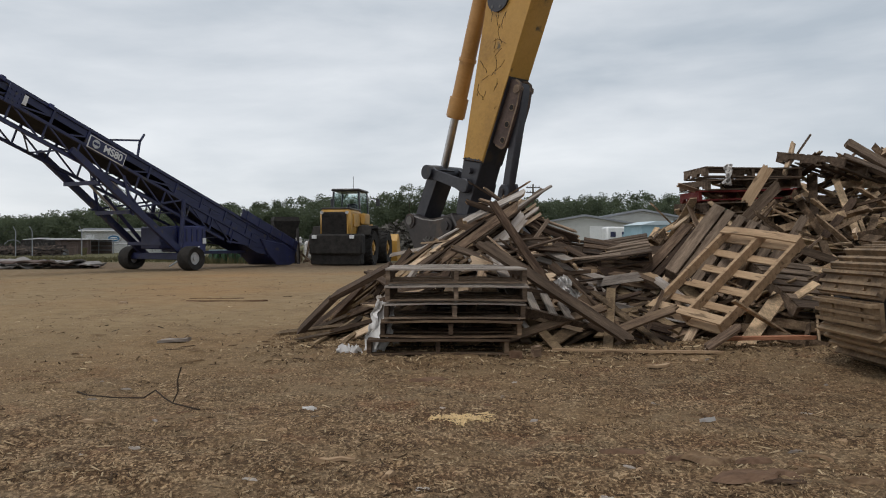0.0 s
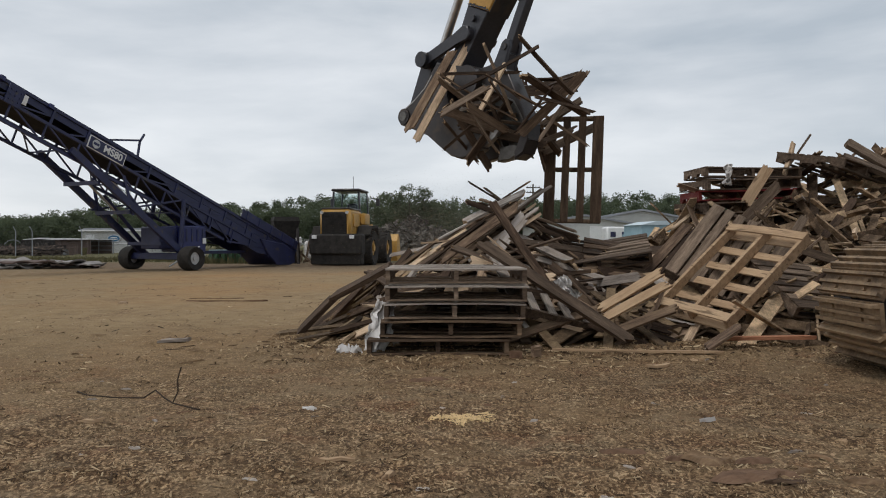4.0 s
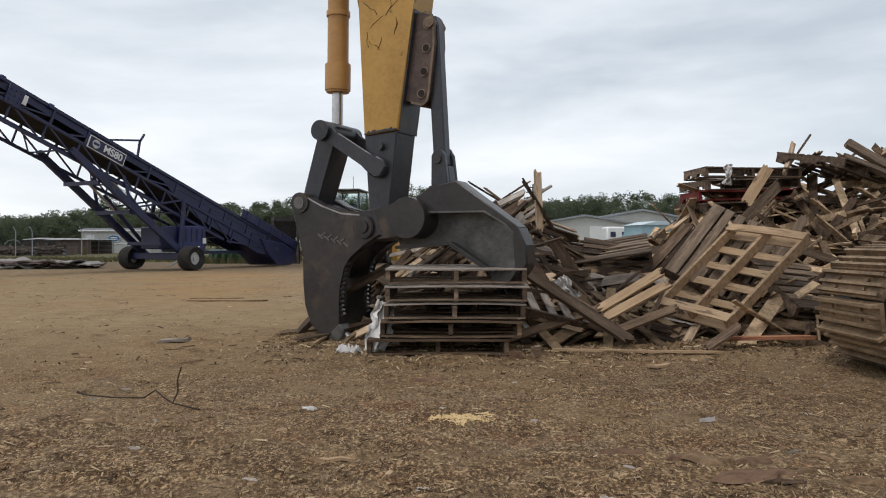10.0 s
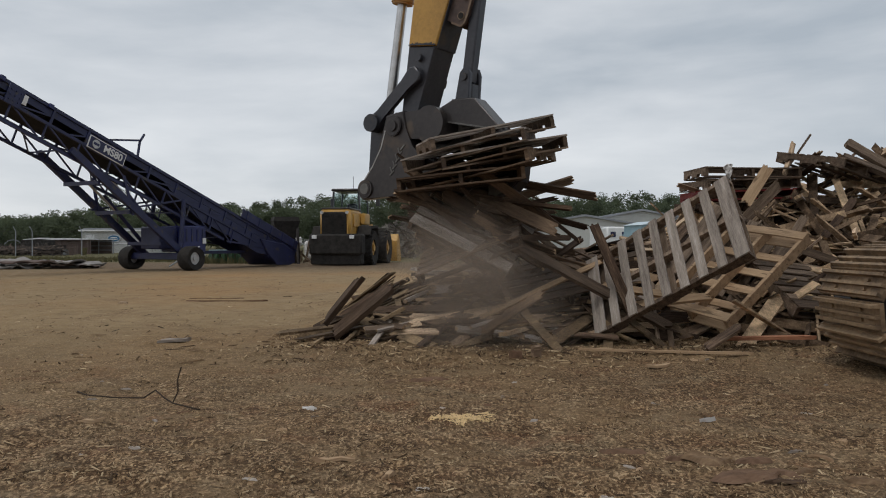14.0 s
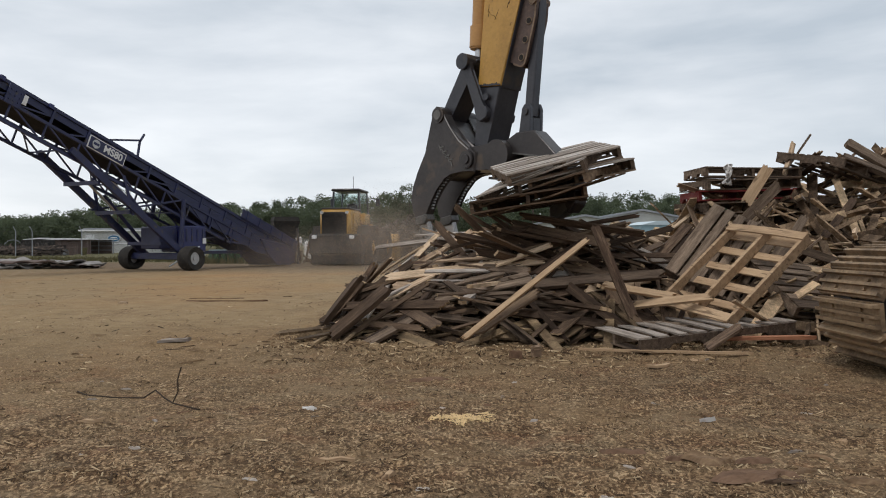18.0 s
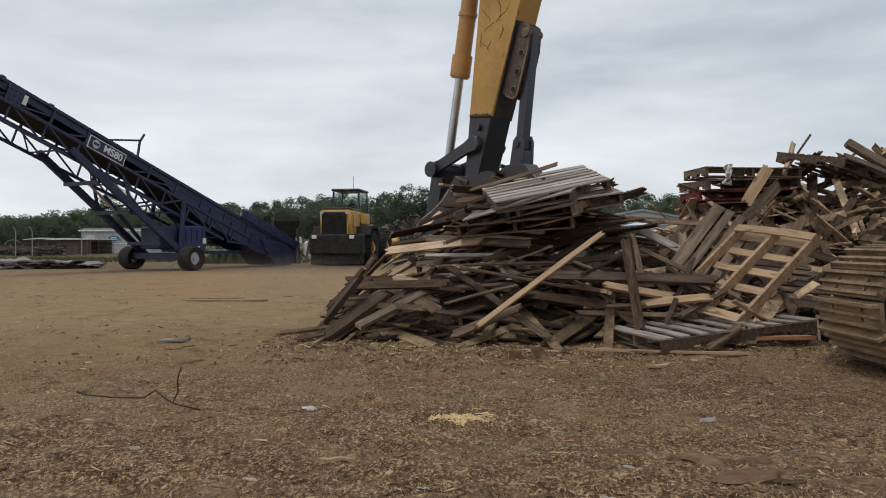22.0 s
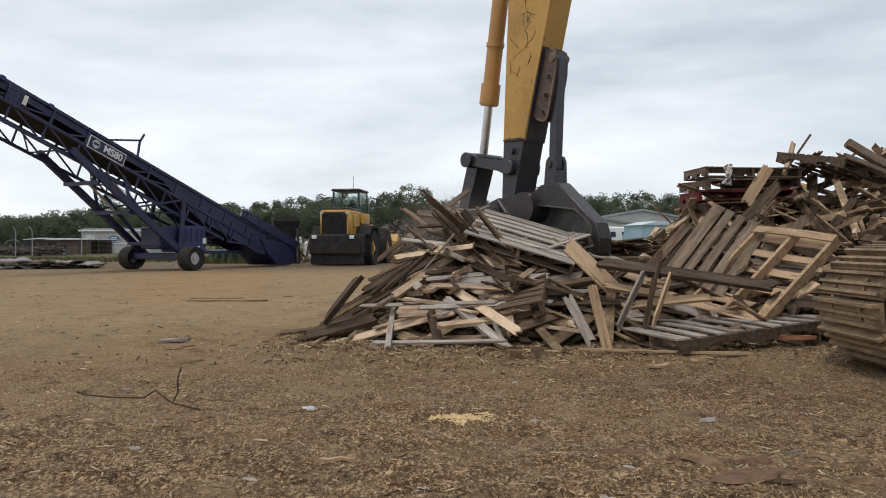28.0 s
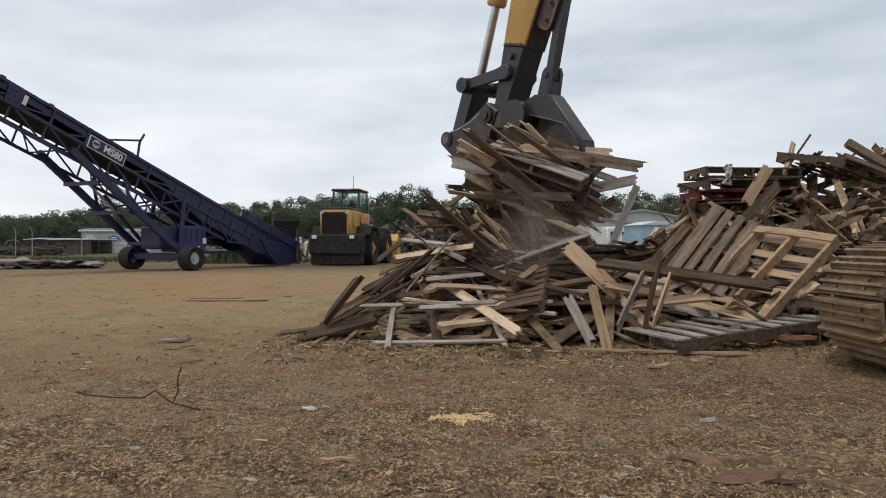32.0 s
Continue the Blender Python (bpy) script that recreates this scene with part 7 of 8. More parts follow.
def build_named_boards():
    rng = random.Random(90)

    def made(name, label, a, b, w, h, material, rows_after=(), spin=0.0):
        """A single board whose ends lie at a and b, and where its ends lie later: (time, a, b)."""
        a, b = Vector(a), Vector(b)
        me_bm = plank_mesh(rng, (b - a).length, w, h)
        ob = part(name, me_bm, material)
        tagged(ob, label, "plank", "boards of the heap")

        def placed(a, b):
            a, b = Vector(a), Vector(b)
            q = (b - a).to_track_quat("X", "Z").to_matrix().to_4x4()
            return Matrix.Translation((a + b) / 2) @ q @ Euler((spin, 0, 0)).to_matrix().to_4x4()

        rows = [(0.0, placed(a, b))] + [(t, placed(p, q)) for t, p, q in rows_after]
        if len(rows) > 1:
            rows.append((32.0, rows[-1][1]))
            MOVES.append((ob, rows))
        else:
            ob.matrix_basis = rows[0][1]

    made("plank", "long grey beam sloping from the heap to the ground", (0.36, 7.35, 0.95), (1.70, 6.98, 0.06), 0.10, 0.05, wood_dark,
         [(12.3, (0.36, 7.35, 0.95), (1.70, 6.98, 0.06)), (13.0, (0.85, 7.1, 1.45), (1.62, 6.95, 0.1)), (13.6, (1.2, 7.0, 1.0), (1.7, 6.9, 0.06)), (14.4, (0.7, 7.8, 0.5), (2.05, 7.7, 0.62)), (21.4, (0.7, 7.8, 0.5), (2.05, 7.7, 0.62)), (22.6, (1.65, 7.4, 0.74), (3.0, 7.3, 0.55))], 0.9)
    made("plank", "long pale splintered board leaning out of the heap", (0.4, 8.4, 0.3), (1.9, 8.5, 0.4), 0.05, 0.03, wood_pale,
         [(13.2, (0.4, 8.4, 0.3), (1.9, 8.5, 0.4)), (14.6, (0.16, 6.95, 0.06), (1.38, 7.2, 1.0)), (21.4, (0.16, 6.95, 0.06), (1.38, 7.2, 1.0)), (22.2, (0.32, 7.0, 0.18), (1.66, 7.3, 1.08)), (24.0, (0.9, 8.3, 0.2), (2.2, 8.4, 0.3)), (32.0, (0.9, 8.3, 0.2), (2.2, 8.4, 0.3))], 0.9)
    made("plank", "light grey board leaning down the heap", (0.48, 7.6, 1.36), (0.99, 7.45, 0.58), 0.09, 0.025, wood,
         [(12.3, (0.48, 7.6, 1.36), (0.99, 7.45, 0.58)), (13.0, (1.0, 7.2, 1.35), (1.45, 7.1, 0.4)), (14.3, (1.48, 7.3, 1.02), (1.72, 7.1, 0.36)), (21.4, (1.48, 7.3, 1.02), (1.72, 7.1, 0.36)), (22.6, (2.08, 7.4, 0.8), (1.86, 7.1, 0.1))], 0.8)
    made("plank", "pale splintered board lying on the front of the heap", (1.5, 8.6, 0.35), (2.2, 8.8, 0.45), 0.09, 0.03, wood_pale,
         [(1.6, (1.5, 8.6, 0.35), (2.2, 8.8, 0.45)), (2.8, (1.42, 7.15, 0.31), (2.12, 7.3, 0.70)), (12.5, (1.42, 7.15, 0.31), (2.12, 7.3, 0.70)), (14.2, (1.52, 7.4, 0.55), (2.3, 7.5, 0.42)), (32.0, (1.52, 7.4, 0.55), (2.3, 7.5, 0.42))], 0.7)
    made("plank", "pale splintered board lying on the front of the heap", (1.5, 8.5, 0.30), (2.2, 8.7, 0.40), 0.09, 0.03, wood_pale,
         [(1.6, (1.5, 8.5, 0.30), (2.2, 8.7, 0.40)), (2.8, (1.44, 7.10, 0.22), (2.16, 7.25, 0.58)), (12.5, (1.44, 7.10, 0.22), (2.16, 7.25, 0.58)), (14.2, (1.7, 7.5, 0.32), (2.7, 7.3, 0.45)), (32.0, (1.7, 7.5, 0.32), (2.7, 7.3, 0.45))], 0.7)
    made("plank", "split dark board low on the heap", (1.55, 7.05, 0.12), (2.20, 7.2, 0.34), 0.10, 0.025, wood_darkest,
         [(12.5, (1.55, 7.05, 0.12), (2.20, 7.2, 0.34)), (14.2, (0.2, 7.0, 0.06), (1.0, 7.2, 0.55)), (21.5, (0.2, 7.0, 0.06), (1.0, 7.2, 0.55)), (22.8, (-0.5, 7.0, 0.04), (0.5, 6.95, 0.08))], 0.5)
    made("plank", "sagging dark board at the foot of the heap", (-1.46, 7.75, 0.04), (-1.08, 7.7, 0.42), 0.17, 0.05, wood_darkest,
         [(12.4, (-1.46, 7.75, 0.04), (-1.08, 7.7, 0.42)), (13.2, (-1.1, 7.6, 0.1), (-0.75, 7.6, 0.45)), (14.2, (-1.25, 7.5, 0.06), (-0.7, 7.4, 0.75))], 0.4)
    made("plank", "sagging dark board at the foot of the heap", (-1.10, 7.7, 0.41), (-0.52, 7.5, 0.72), 0.17, 0.05, wood_darkest,
         [(12.4, (-1.10, 7.7, 0.41), (-0.52, 7.5, 0.72)), (13.2, (-0.8, 7.6, 0.3), (-0.3, 7.5, 0.6)), (14.2, (-1.05, 7.3, 0.08), (-0.55, 7.4, 0.5)), (21.6, (-1.05, 7.3, 0.08), (-0.55, 7.4, 0.5)), (23.0, (-1.3, 7.4, 0.05), (-0.7, 7.5, 0.2))], 0.4)
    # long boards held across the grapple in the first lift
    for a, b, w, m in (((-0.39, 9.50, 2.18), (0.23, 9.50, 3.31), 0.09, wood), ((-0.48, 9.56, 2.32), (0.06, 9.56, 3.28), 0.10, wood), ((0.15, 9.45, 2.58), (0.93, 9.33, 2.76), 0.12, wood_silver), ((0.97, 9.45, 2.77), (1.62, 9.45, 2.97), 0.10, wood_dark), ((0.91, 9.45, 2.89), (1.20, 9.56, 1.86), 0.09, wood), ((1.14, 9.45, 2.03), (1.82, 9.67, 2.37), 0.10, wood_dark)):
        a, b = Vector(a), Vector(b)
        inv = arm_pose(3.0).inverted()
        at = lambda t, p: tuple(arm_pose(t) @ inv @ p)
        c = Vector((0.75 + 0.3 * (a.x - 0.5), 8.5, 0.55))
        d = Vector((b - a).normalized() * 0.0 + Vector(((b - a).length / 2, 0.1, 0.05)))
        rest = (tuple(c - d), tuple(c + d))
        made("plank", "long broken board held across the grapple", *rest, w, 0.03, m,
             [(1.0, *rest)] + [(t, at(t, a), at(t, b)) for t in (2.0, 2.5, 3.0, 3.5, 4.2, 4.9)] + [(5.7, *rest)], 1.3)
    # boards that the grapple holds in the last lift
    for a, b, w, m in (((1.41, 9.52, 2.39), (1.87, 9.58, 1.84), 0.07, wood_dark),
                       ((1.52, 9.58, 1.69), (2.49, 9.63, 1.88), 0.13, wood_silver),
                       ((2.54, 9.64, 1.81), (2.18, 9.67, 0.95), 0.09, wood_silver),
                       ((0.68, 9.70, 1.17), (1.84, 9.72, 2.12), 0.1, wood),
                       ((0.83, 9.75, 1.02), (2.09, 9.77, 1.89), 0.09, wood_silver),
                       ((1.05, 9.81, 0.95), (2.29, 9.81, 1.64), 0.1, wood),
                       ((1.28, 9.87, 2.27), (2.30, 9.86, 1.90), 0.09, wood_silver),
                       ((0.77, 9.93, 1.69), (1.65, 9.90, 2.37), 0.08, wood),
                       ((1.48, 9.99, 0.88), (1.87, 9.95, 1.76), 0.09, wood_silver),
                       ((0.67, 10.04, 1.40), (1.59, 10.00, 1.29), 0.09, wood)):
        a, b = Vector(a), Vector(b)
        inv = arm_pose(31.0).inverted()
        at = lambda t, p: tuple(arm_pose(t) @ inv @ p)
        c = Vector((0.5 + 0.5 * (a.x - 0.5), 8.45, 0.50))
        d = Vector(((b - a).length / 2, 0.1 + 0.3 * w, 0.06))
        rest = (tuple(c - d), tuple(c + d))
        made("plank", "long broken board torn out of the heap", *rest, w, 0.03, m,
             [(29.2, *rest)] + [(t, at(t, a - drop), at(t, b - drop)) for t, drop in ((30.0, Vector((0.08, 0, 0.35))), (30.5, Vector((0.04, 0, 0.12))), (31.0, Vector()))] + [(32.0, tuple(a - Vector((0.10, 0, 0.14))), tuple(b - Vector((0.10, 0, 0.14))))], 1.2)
    # spikes that land on the crest after the first drop
    made("plank", "upright splintered board on the crest", (0.55, 8.4, 0.9), (1.2, 8.5, 0.95), 0.09, 0.02, wood,
         [(1.4, (0.55, 8.4, 0.9), (1.2, 8.5, 0.95)), (2.4, (0.5, 8.6, 2.0), (0.9, 8.7, 2.6)), (4.6, (0.4, 8.6, 2.4), (0.7, 8.7, 3.0)), (5.7, (1.05, 8.3, 1.0), (1.03, 8.4, 1.82)), (12.4, (1.05, 8.3, 1.0), (1.03, 8.4, 1.82)), (14.2, (0.5, 8.0, 0.7), (1.2, 8.2, 0.95)), (22.0, (0.5, 8.0, 0.7), (1.2, 8.2, 0.95)), (23.4, (0.2, 7.6, 0.2), (0.9, 7.8, 0.3))], 0.3)
    made("plank", "broken board sticking out of the crest", (0.5, 8.5, 0.8), (1.1, 8.3, 0.9), 0.10, 0.02, wood,
         [(1.4, (0.5, 8.5, 0.8), (1.1, 8.3, 0.9)), (2.4, (0.9, 8.6, 1.9), (1.35, 8.5, 2.3)), (4.6, (0.8, 8.6, 2.2), (1.2, 8.5, 2.7)), (5.7, (1.25, 8.3, 1.0), (0.82, 8.4, 1.72)), (12.4, (1.25, 8.3, 1.0), (0.82, 8.4, 1.72)), (14.2, (0.9, 7.9, 0.6), (1.5, 8.0, 1.0)), (22.0, (0.9, 7.9, 0.6), (1.5, 8.0, 1.0)), (23.4, (1.3, 7.7, 0.3), (1.9, 7.8, 0.7))], 0.3)
    # pale broad board that shows late on the front
    made("plank", "broad pale yellow board leaning on the front of the heap", (1.2, 8.6, 0.5), (1.9, 8.7, 0.55), 0.16, 0.022, wood_pale,
         [(25.0, (1.2, 8.6, 0.5), (1.9, 8.7, 0.55)), (26.6, (1.19, 7.7, 1.0), (1.75, 7.45, 0.42)), (32.0, (1.18, 7.7, 0.98), (1.74, 7.45, 0.41))], 1.0)
    made("plank", "pale board standing against the front of the heap", (1.4, 8.5, 0.45), (2.0, 8.3, 0.5), 0.10, 0.02, wood_pale,
         [(25.0, (1.4, 8.5, 0.45), (2.0, 8.3, 0.5)), (26.6, (1.36, 7.0, 0.55), (1.44, 6.72, 0.02)), (32.0, (1.36, 7.0, 0.55), (1.44, 6.72, 0.02))], 1.3)
    made("plank", "pale grey board leaning on the front of the heap", (1.8, 8.4, 0.5), (2.3, 8.2, 0.6), 0.10, 0.02, wood_pale,
         [(22.0, (1.8, 8.4, 0.5), (2.3, 8.2, 0.6)), (23.2, (2.18, 7.2, 0.77), (1.81, 6.8, 0.08)), (32.0, (2.18, 7.2, 0.77), (1.81, 6.8, 0.08))], 1.3)
    made("plank", "weathered board leaning on the front of the heap", (1.2, 8.4, 0.4), (1.7, 8.3, 0.45), 0.09, 0.02, wood_silver,
         [(25.0, (1.2, 8.4, 0.4), (1.7, 8.3, 0.45)), (26.6, (1.14, 7.05, 0.46), (1.32, 6.8, 0.06)), (32.0, (1.14, 7.05, 0.46), (1.32, 6.8, 0.06))], 1.2)
    made("plank", "long thin lath lying along the foot of the heap", (0.2, 8.4, 0.2), (1.4, 8.3, 0.25), 0.05, 0.02, wood_silver,
         [(21.6, (0.2, 8.4, 0.2), (1.4, 8.3, 0.25)), (23.2, (-0.70, 6.9, 0.05), (0.62, 6.75, 0.09)), (32.0, (-0.70, 6.9, 0.05), (0.62, 6.75, 0.09))], 0.3)
    made("plank", "grey board standing against the front of the heap", (1.5, 8.3, 0.5), (2.1, 8.1, 0.6), 0.10, 0.02, wood_silver,
         [(22.0, (1.5, 8.3, 0.5), (2.1, 8.1, 0.6)), (23.0, (1.95, 7.25, 0.78), (1.5, 6.85, 0.05)), (32.0, (1.95, 7.25, 0.78), (1.5, 6.85, 0.05))], 1.3)
    made("plank", "thin pale lath lying on the dirt before the heap", (0.95, 6.62, 0.03), (2.35, 6.45, 0.03), 0.035, 0.02, wood_pale, [(12.4, (0.95, 6.62, 0.03), (2.35, 6.45, 0.03)), (13.2, (1.40, 6.60, 0.03), (2.35, 6.42, 0.03))])
    made("plank", "short pale offcut on the dirt", (1.52, 5.72, 0.03), (1.72, 5.80, 0.03), 0.05, 0.02, wood_pale)
    made("plank", "broken board at the foot of the tall heap", (2.25, 6.55, 0.05), (2.62, 6.75, 0.22), 0.12, 0.025, wood)
    made("plank", "long reddish board lying at the foot of the tall heap", (2.45, 6.80, 0.10), (3.25, 6.75, 0.12), 0.10, 0.03, wood_orange)
    made("plank", "pale board high on the tall heap", (3.55, 9.0, 1.42), (3.90, 9.2, 1.86), 0.13, 0.02, wood_pale, spin=0.9)
    made("plank", "board sticking up from the top of the tall heap", (4.35, 9.8, 1.8), (4.52, 9.9, 2.25), 0.06, 0.03, wood)
    made("plank", "dark beam sticking out at the top of the tall heap", (5.2, 9.9, 2.25), (5.75, 9.7, 1.85), 0.14, 0.06, wood_dark, spin=0.8)
    made("plank", "dark beam sticking out at the top of the tall heap", (5.05, 9.7, 2.05), (5.6, 9.5, 1.75), 0.13, 0.06, wood_dark, spin=0.5)


build_named_boards()


def build_film_scraps():
    def scrap(label, m, w, h, rows=()):
        t = thing("plastic_film", label, "plastic film", "plastic scraps", m)
        bm = B()
        n = 14
        grid = [[bm.verts.new(((-w / 2 + w * i / n) * (0.55 + 0.6 * abs(noise.noise((j * 0.3, h * 5, 2)))) + 0.04 * noise.noise((i * 0.4, j * 0.35, w * 9)), 0.12 * noise.noise((i * 0.55, j * 0.22, h * 7)), h * j / n)) for i in range(n + 1)] for j in range(n + 1)]
        for j in range(n):
            for i in range(n):
                bm.faces.new((grid[j][i], grid[j][i + 1], grid[j + 1][i + 1], grid[j + 1][i]))
        got = bmesh.ops.extrude_face_region(bm, geom=bm.faces[:])
        for v in got["geom"]:
            if isinstance(v, bmesh.types.BMVert):
                v.co.y += 0.006
        part("film", bm, plastic, t)
        if rows:
            MOVES.append((t, rows))

    a = pose(-0.60, 6.60, 0.0, -14, 20, 20)
    scrap("crumpled white plastic film hanging by the pallet stack", a, 0.30, 0.46, [(0.0, a), (12.4, a), (13.1, pose(-0.05, 6.75, 0.02, -30, 40, 10)), (14.2, pose(0.3, 9.4, 0.0, -60, 30, 40)), (32.0, pose(0.3, 9.4, 0.0, -60, 30, 40))])
    b = pose(-0.80, 6.45, 0.015, -78, 0, 10)
    scrap("flat white plastic scrap on the dirt", b, 0.26, 0.12, [(0.0, b), (12.2, b), (13.0, pose(-0.2, 6.75, 0.03, -84, 0, 10)), (14.0, pose(0.1, 9.4, 0.03, -84, 0, 10)), (32.0, pose(0.1, 9.4, 0.03, -84, 0, 10))])
    scrap("torn white plastic film in the heap", pose(1.16, 7.4, 0.3, -20, -25, 0), 0.16, 0.26, [(0.0, pose(1.26, 7.25, 0.42, -20, -35, 0)), (12.5, pose(1.26, 7.25, 0.42, -20, -35, 0)), (13.6, pose(1.6, 8.8, 0.1, -60, 5, 0)), (32.0, pose(1.6, 8.8, 0.1, -60, 5, 0))])
    hid = pose(1.1, 8.7, 0.25, -60, 20, 0)
    off = arm_pose(24.0).inverted() @ pose(1.62, 8.35, 2.12, -15, 25, 10)
    scrap("torn white plastic film held in the bundle", hid, 0.26, 0.24, [(0.0, hid), (21.8, hid)] + carried(off, 22.6, 24.1) + [(25.0, pose(1.35, 8.3, 1.55, -40, 30, 20)), (26.0, hid), (32.0, hid)])
    scrap("white plastic film caught on the tall heap", pose(3.53, 9.55, 1.68, -10, 10, 0), 0.10, 0.26)


build_film_scraps()

# ---- dust thrown up by the grapple ----


def dust_material():
    mat = bpy.data.materials.new("airborne_dust")
    mat.use_nodes = True
    nt = mat.node_tree
    out = next(n for n in nt.nodes if n.type == "OUTPUT_MATERIAL")
    nt.nodes.remove(nt.nodes["Principled BSDF"])
    N, L = nt.nodes.new, nt.links.new
    clear, dif, tr, both, mx = N("ShaderNodeBsdfTransparent"), N("ShaderNodeBsdfDiffuse"), N("ShaderNodeBsdfTranslucent"), N("ShaderNodeMixShader"), N("ShaderNodeMixShader")
    for n in (dif, tr):
        n.inputs["Color"].default_value = (0.54, 0.45, 0.37, 1)
    both.inputs["Fac"].default_value, mx.inputs["Fac"].default_value = 0.5, 0.17
    L(dif.outputs[0], both.inputs[1])
    L(tr.outputs[0], both.inputs[2])
    L(clear.outputs[0], mx.inputs[1])
    L(both.outputs[0], mx.inputs[2])
    L(mx.outputs[0], out.inputs["Surface"])
    return mat


dust_mat = dust_material()


def build_dust():
    rng = random.Random(101)

    def puff(label, rows, sizes, count):
        seed = np.random.default_rng(rng.randrange(1000))
        scale = np.array(sizes)
        lumps, wide = seed.normal(0, 0.55, (11, 3)), seed.uniform(0.35, 0.8, 11)
        pick = seed.integers(0, 11, count)
        mid = (lumps[pick] + seed.normal(0, 1, (count, 3)) * wide[pick, None]) * scale
        verts = (mid[:, None, :] + seed.uniform(-0.005, 0.005, (count, 3, 3))).reshape(-1)
        me = bpy.data.meshes.new("dust_cloud")
        me.vertices.add(3 * count)
        me.vertices.foreach_set("co", verts)
        me.loops.add(3 * count)
        me.loops.foreach_set("vertex_index", np.arange(3 * count))
        me.polygons.add(count)
        me.polygons.foreach_set("loop_start", np.arange(count) * 3)
        me.update(calc_edges=True)
        me.materials.append(dust_mat)
        ob = tagged(new("dust_cloud", me), label, "dust", kind="stuff")
        if len(rows) > 1:
            MOVES.append((ob, [(t, pose(*p)) for t, p in rows]))
        else:
            ob.matrix_basis = pose(*rows[0][1])

    puff("thin brown dust drifting off the heap", [(0.0, (0.7, 9.6, 0.3)), (1.5, (0.7, 9.6, 0.6)), (3.0, (0.3, 9.8, 1.1)), (6.5, (-1.0, 10.8, 1.0)), (9.0, (-1.6, 11.5, 0.7)), (12.5, (-2.4, 13.0, -0.7)), (32.0, (-2.6, 13.0, -1.2))], (0.60, 0.4, 0.30), 100000)
    puff("brown dust billowing under the lifted pallets", [(0.0, (0.5, 9.3, -0.2)), (12.4, (0.5, 9.2, 0.0)), (13.4, (0.3, 7.4, 0.3)), (14.2, (0.24, 6.75, 0.66)), (15.2, (0.1, 7.6, 0.9)), (17.0, (-0.4, 9.0, 0.85)), (19.5, (-0.7, 10.2, 0.7)), (22.5, (-0.8, 11.0, -0.6)), (32.0, (-0.8, 11.0, -1.0))], (0.34, 0.28, 0.42), 560000)
    puff("thin dust hanging in the air beside the heap", [(0.0, (0.2, 10.2, -0.9)), (12.8, (0.2, 10.2, -0.5)), (15.2, (-1.0, 10.8, 0.6)), (17.0, (-2.0, 11.2, 0.90)), (20.0, (-2.3, 11.6, 0.75)), (23.0, (-3.0, 12.5, 0.1)), (26.0, (-3.2, 13.0, -1.2)), (32.0, (-3.2, 13.0, -1.6))], (1.0, 0.6, 0.28), 170000)
    puff("brown dust falling out of the lifted bundle", [(0.0, (0.9, 9.5, -0.3)), (21.6, (0.9, 9.4, 0.0)), (22.8, (0.5, 8.5, 0.5)), (23.6, (0.50, 7.3, 0.80)), (25.2, (0.55, 7.2, 0.95)), (26.6, (0.4, 8.4, 1.0)), (28.5, (0.0, 9.2, 0.75)), (29.6, (0.1, 9.8, -0.3)), (32.0, (0.1, 9.8, -0.9))], (0.36, 0.3, 0.42), 420000)
    puff("brown dust inside the torn bundle", [(0.0, (1.1, 9.8, -0.3)), (29.2, (1.1, 9.7, 0.1)), (30.2, (1.1, 8.6, 0.7)), (31.0, (1.15, 8.1, 0.95)), (32.0, (1.0, 8.0, 1.0))], (0.34, 0.3, 0.34), 140000)


build_dust()

# ---- litter on the dirt ----


bark_brown = surface("rotten_brown_bark", [(0.2, (0.075, 0.046, 0.028)), (0.85, (0.36, 0.245, 0.145)), (0.5, (0.18, 0.115, 0.068))], 5, (1, 5, 1), 0.95, 0, 0.6)
bark_red = surface("reddish_bark", [(0.2, (0.075, 0.044, 0.029)), (0.85, (0.27, 0.165, 0.105))], 5, (1, 4, 1), 0.95, 0, 0.6)


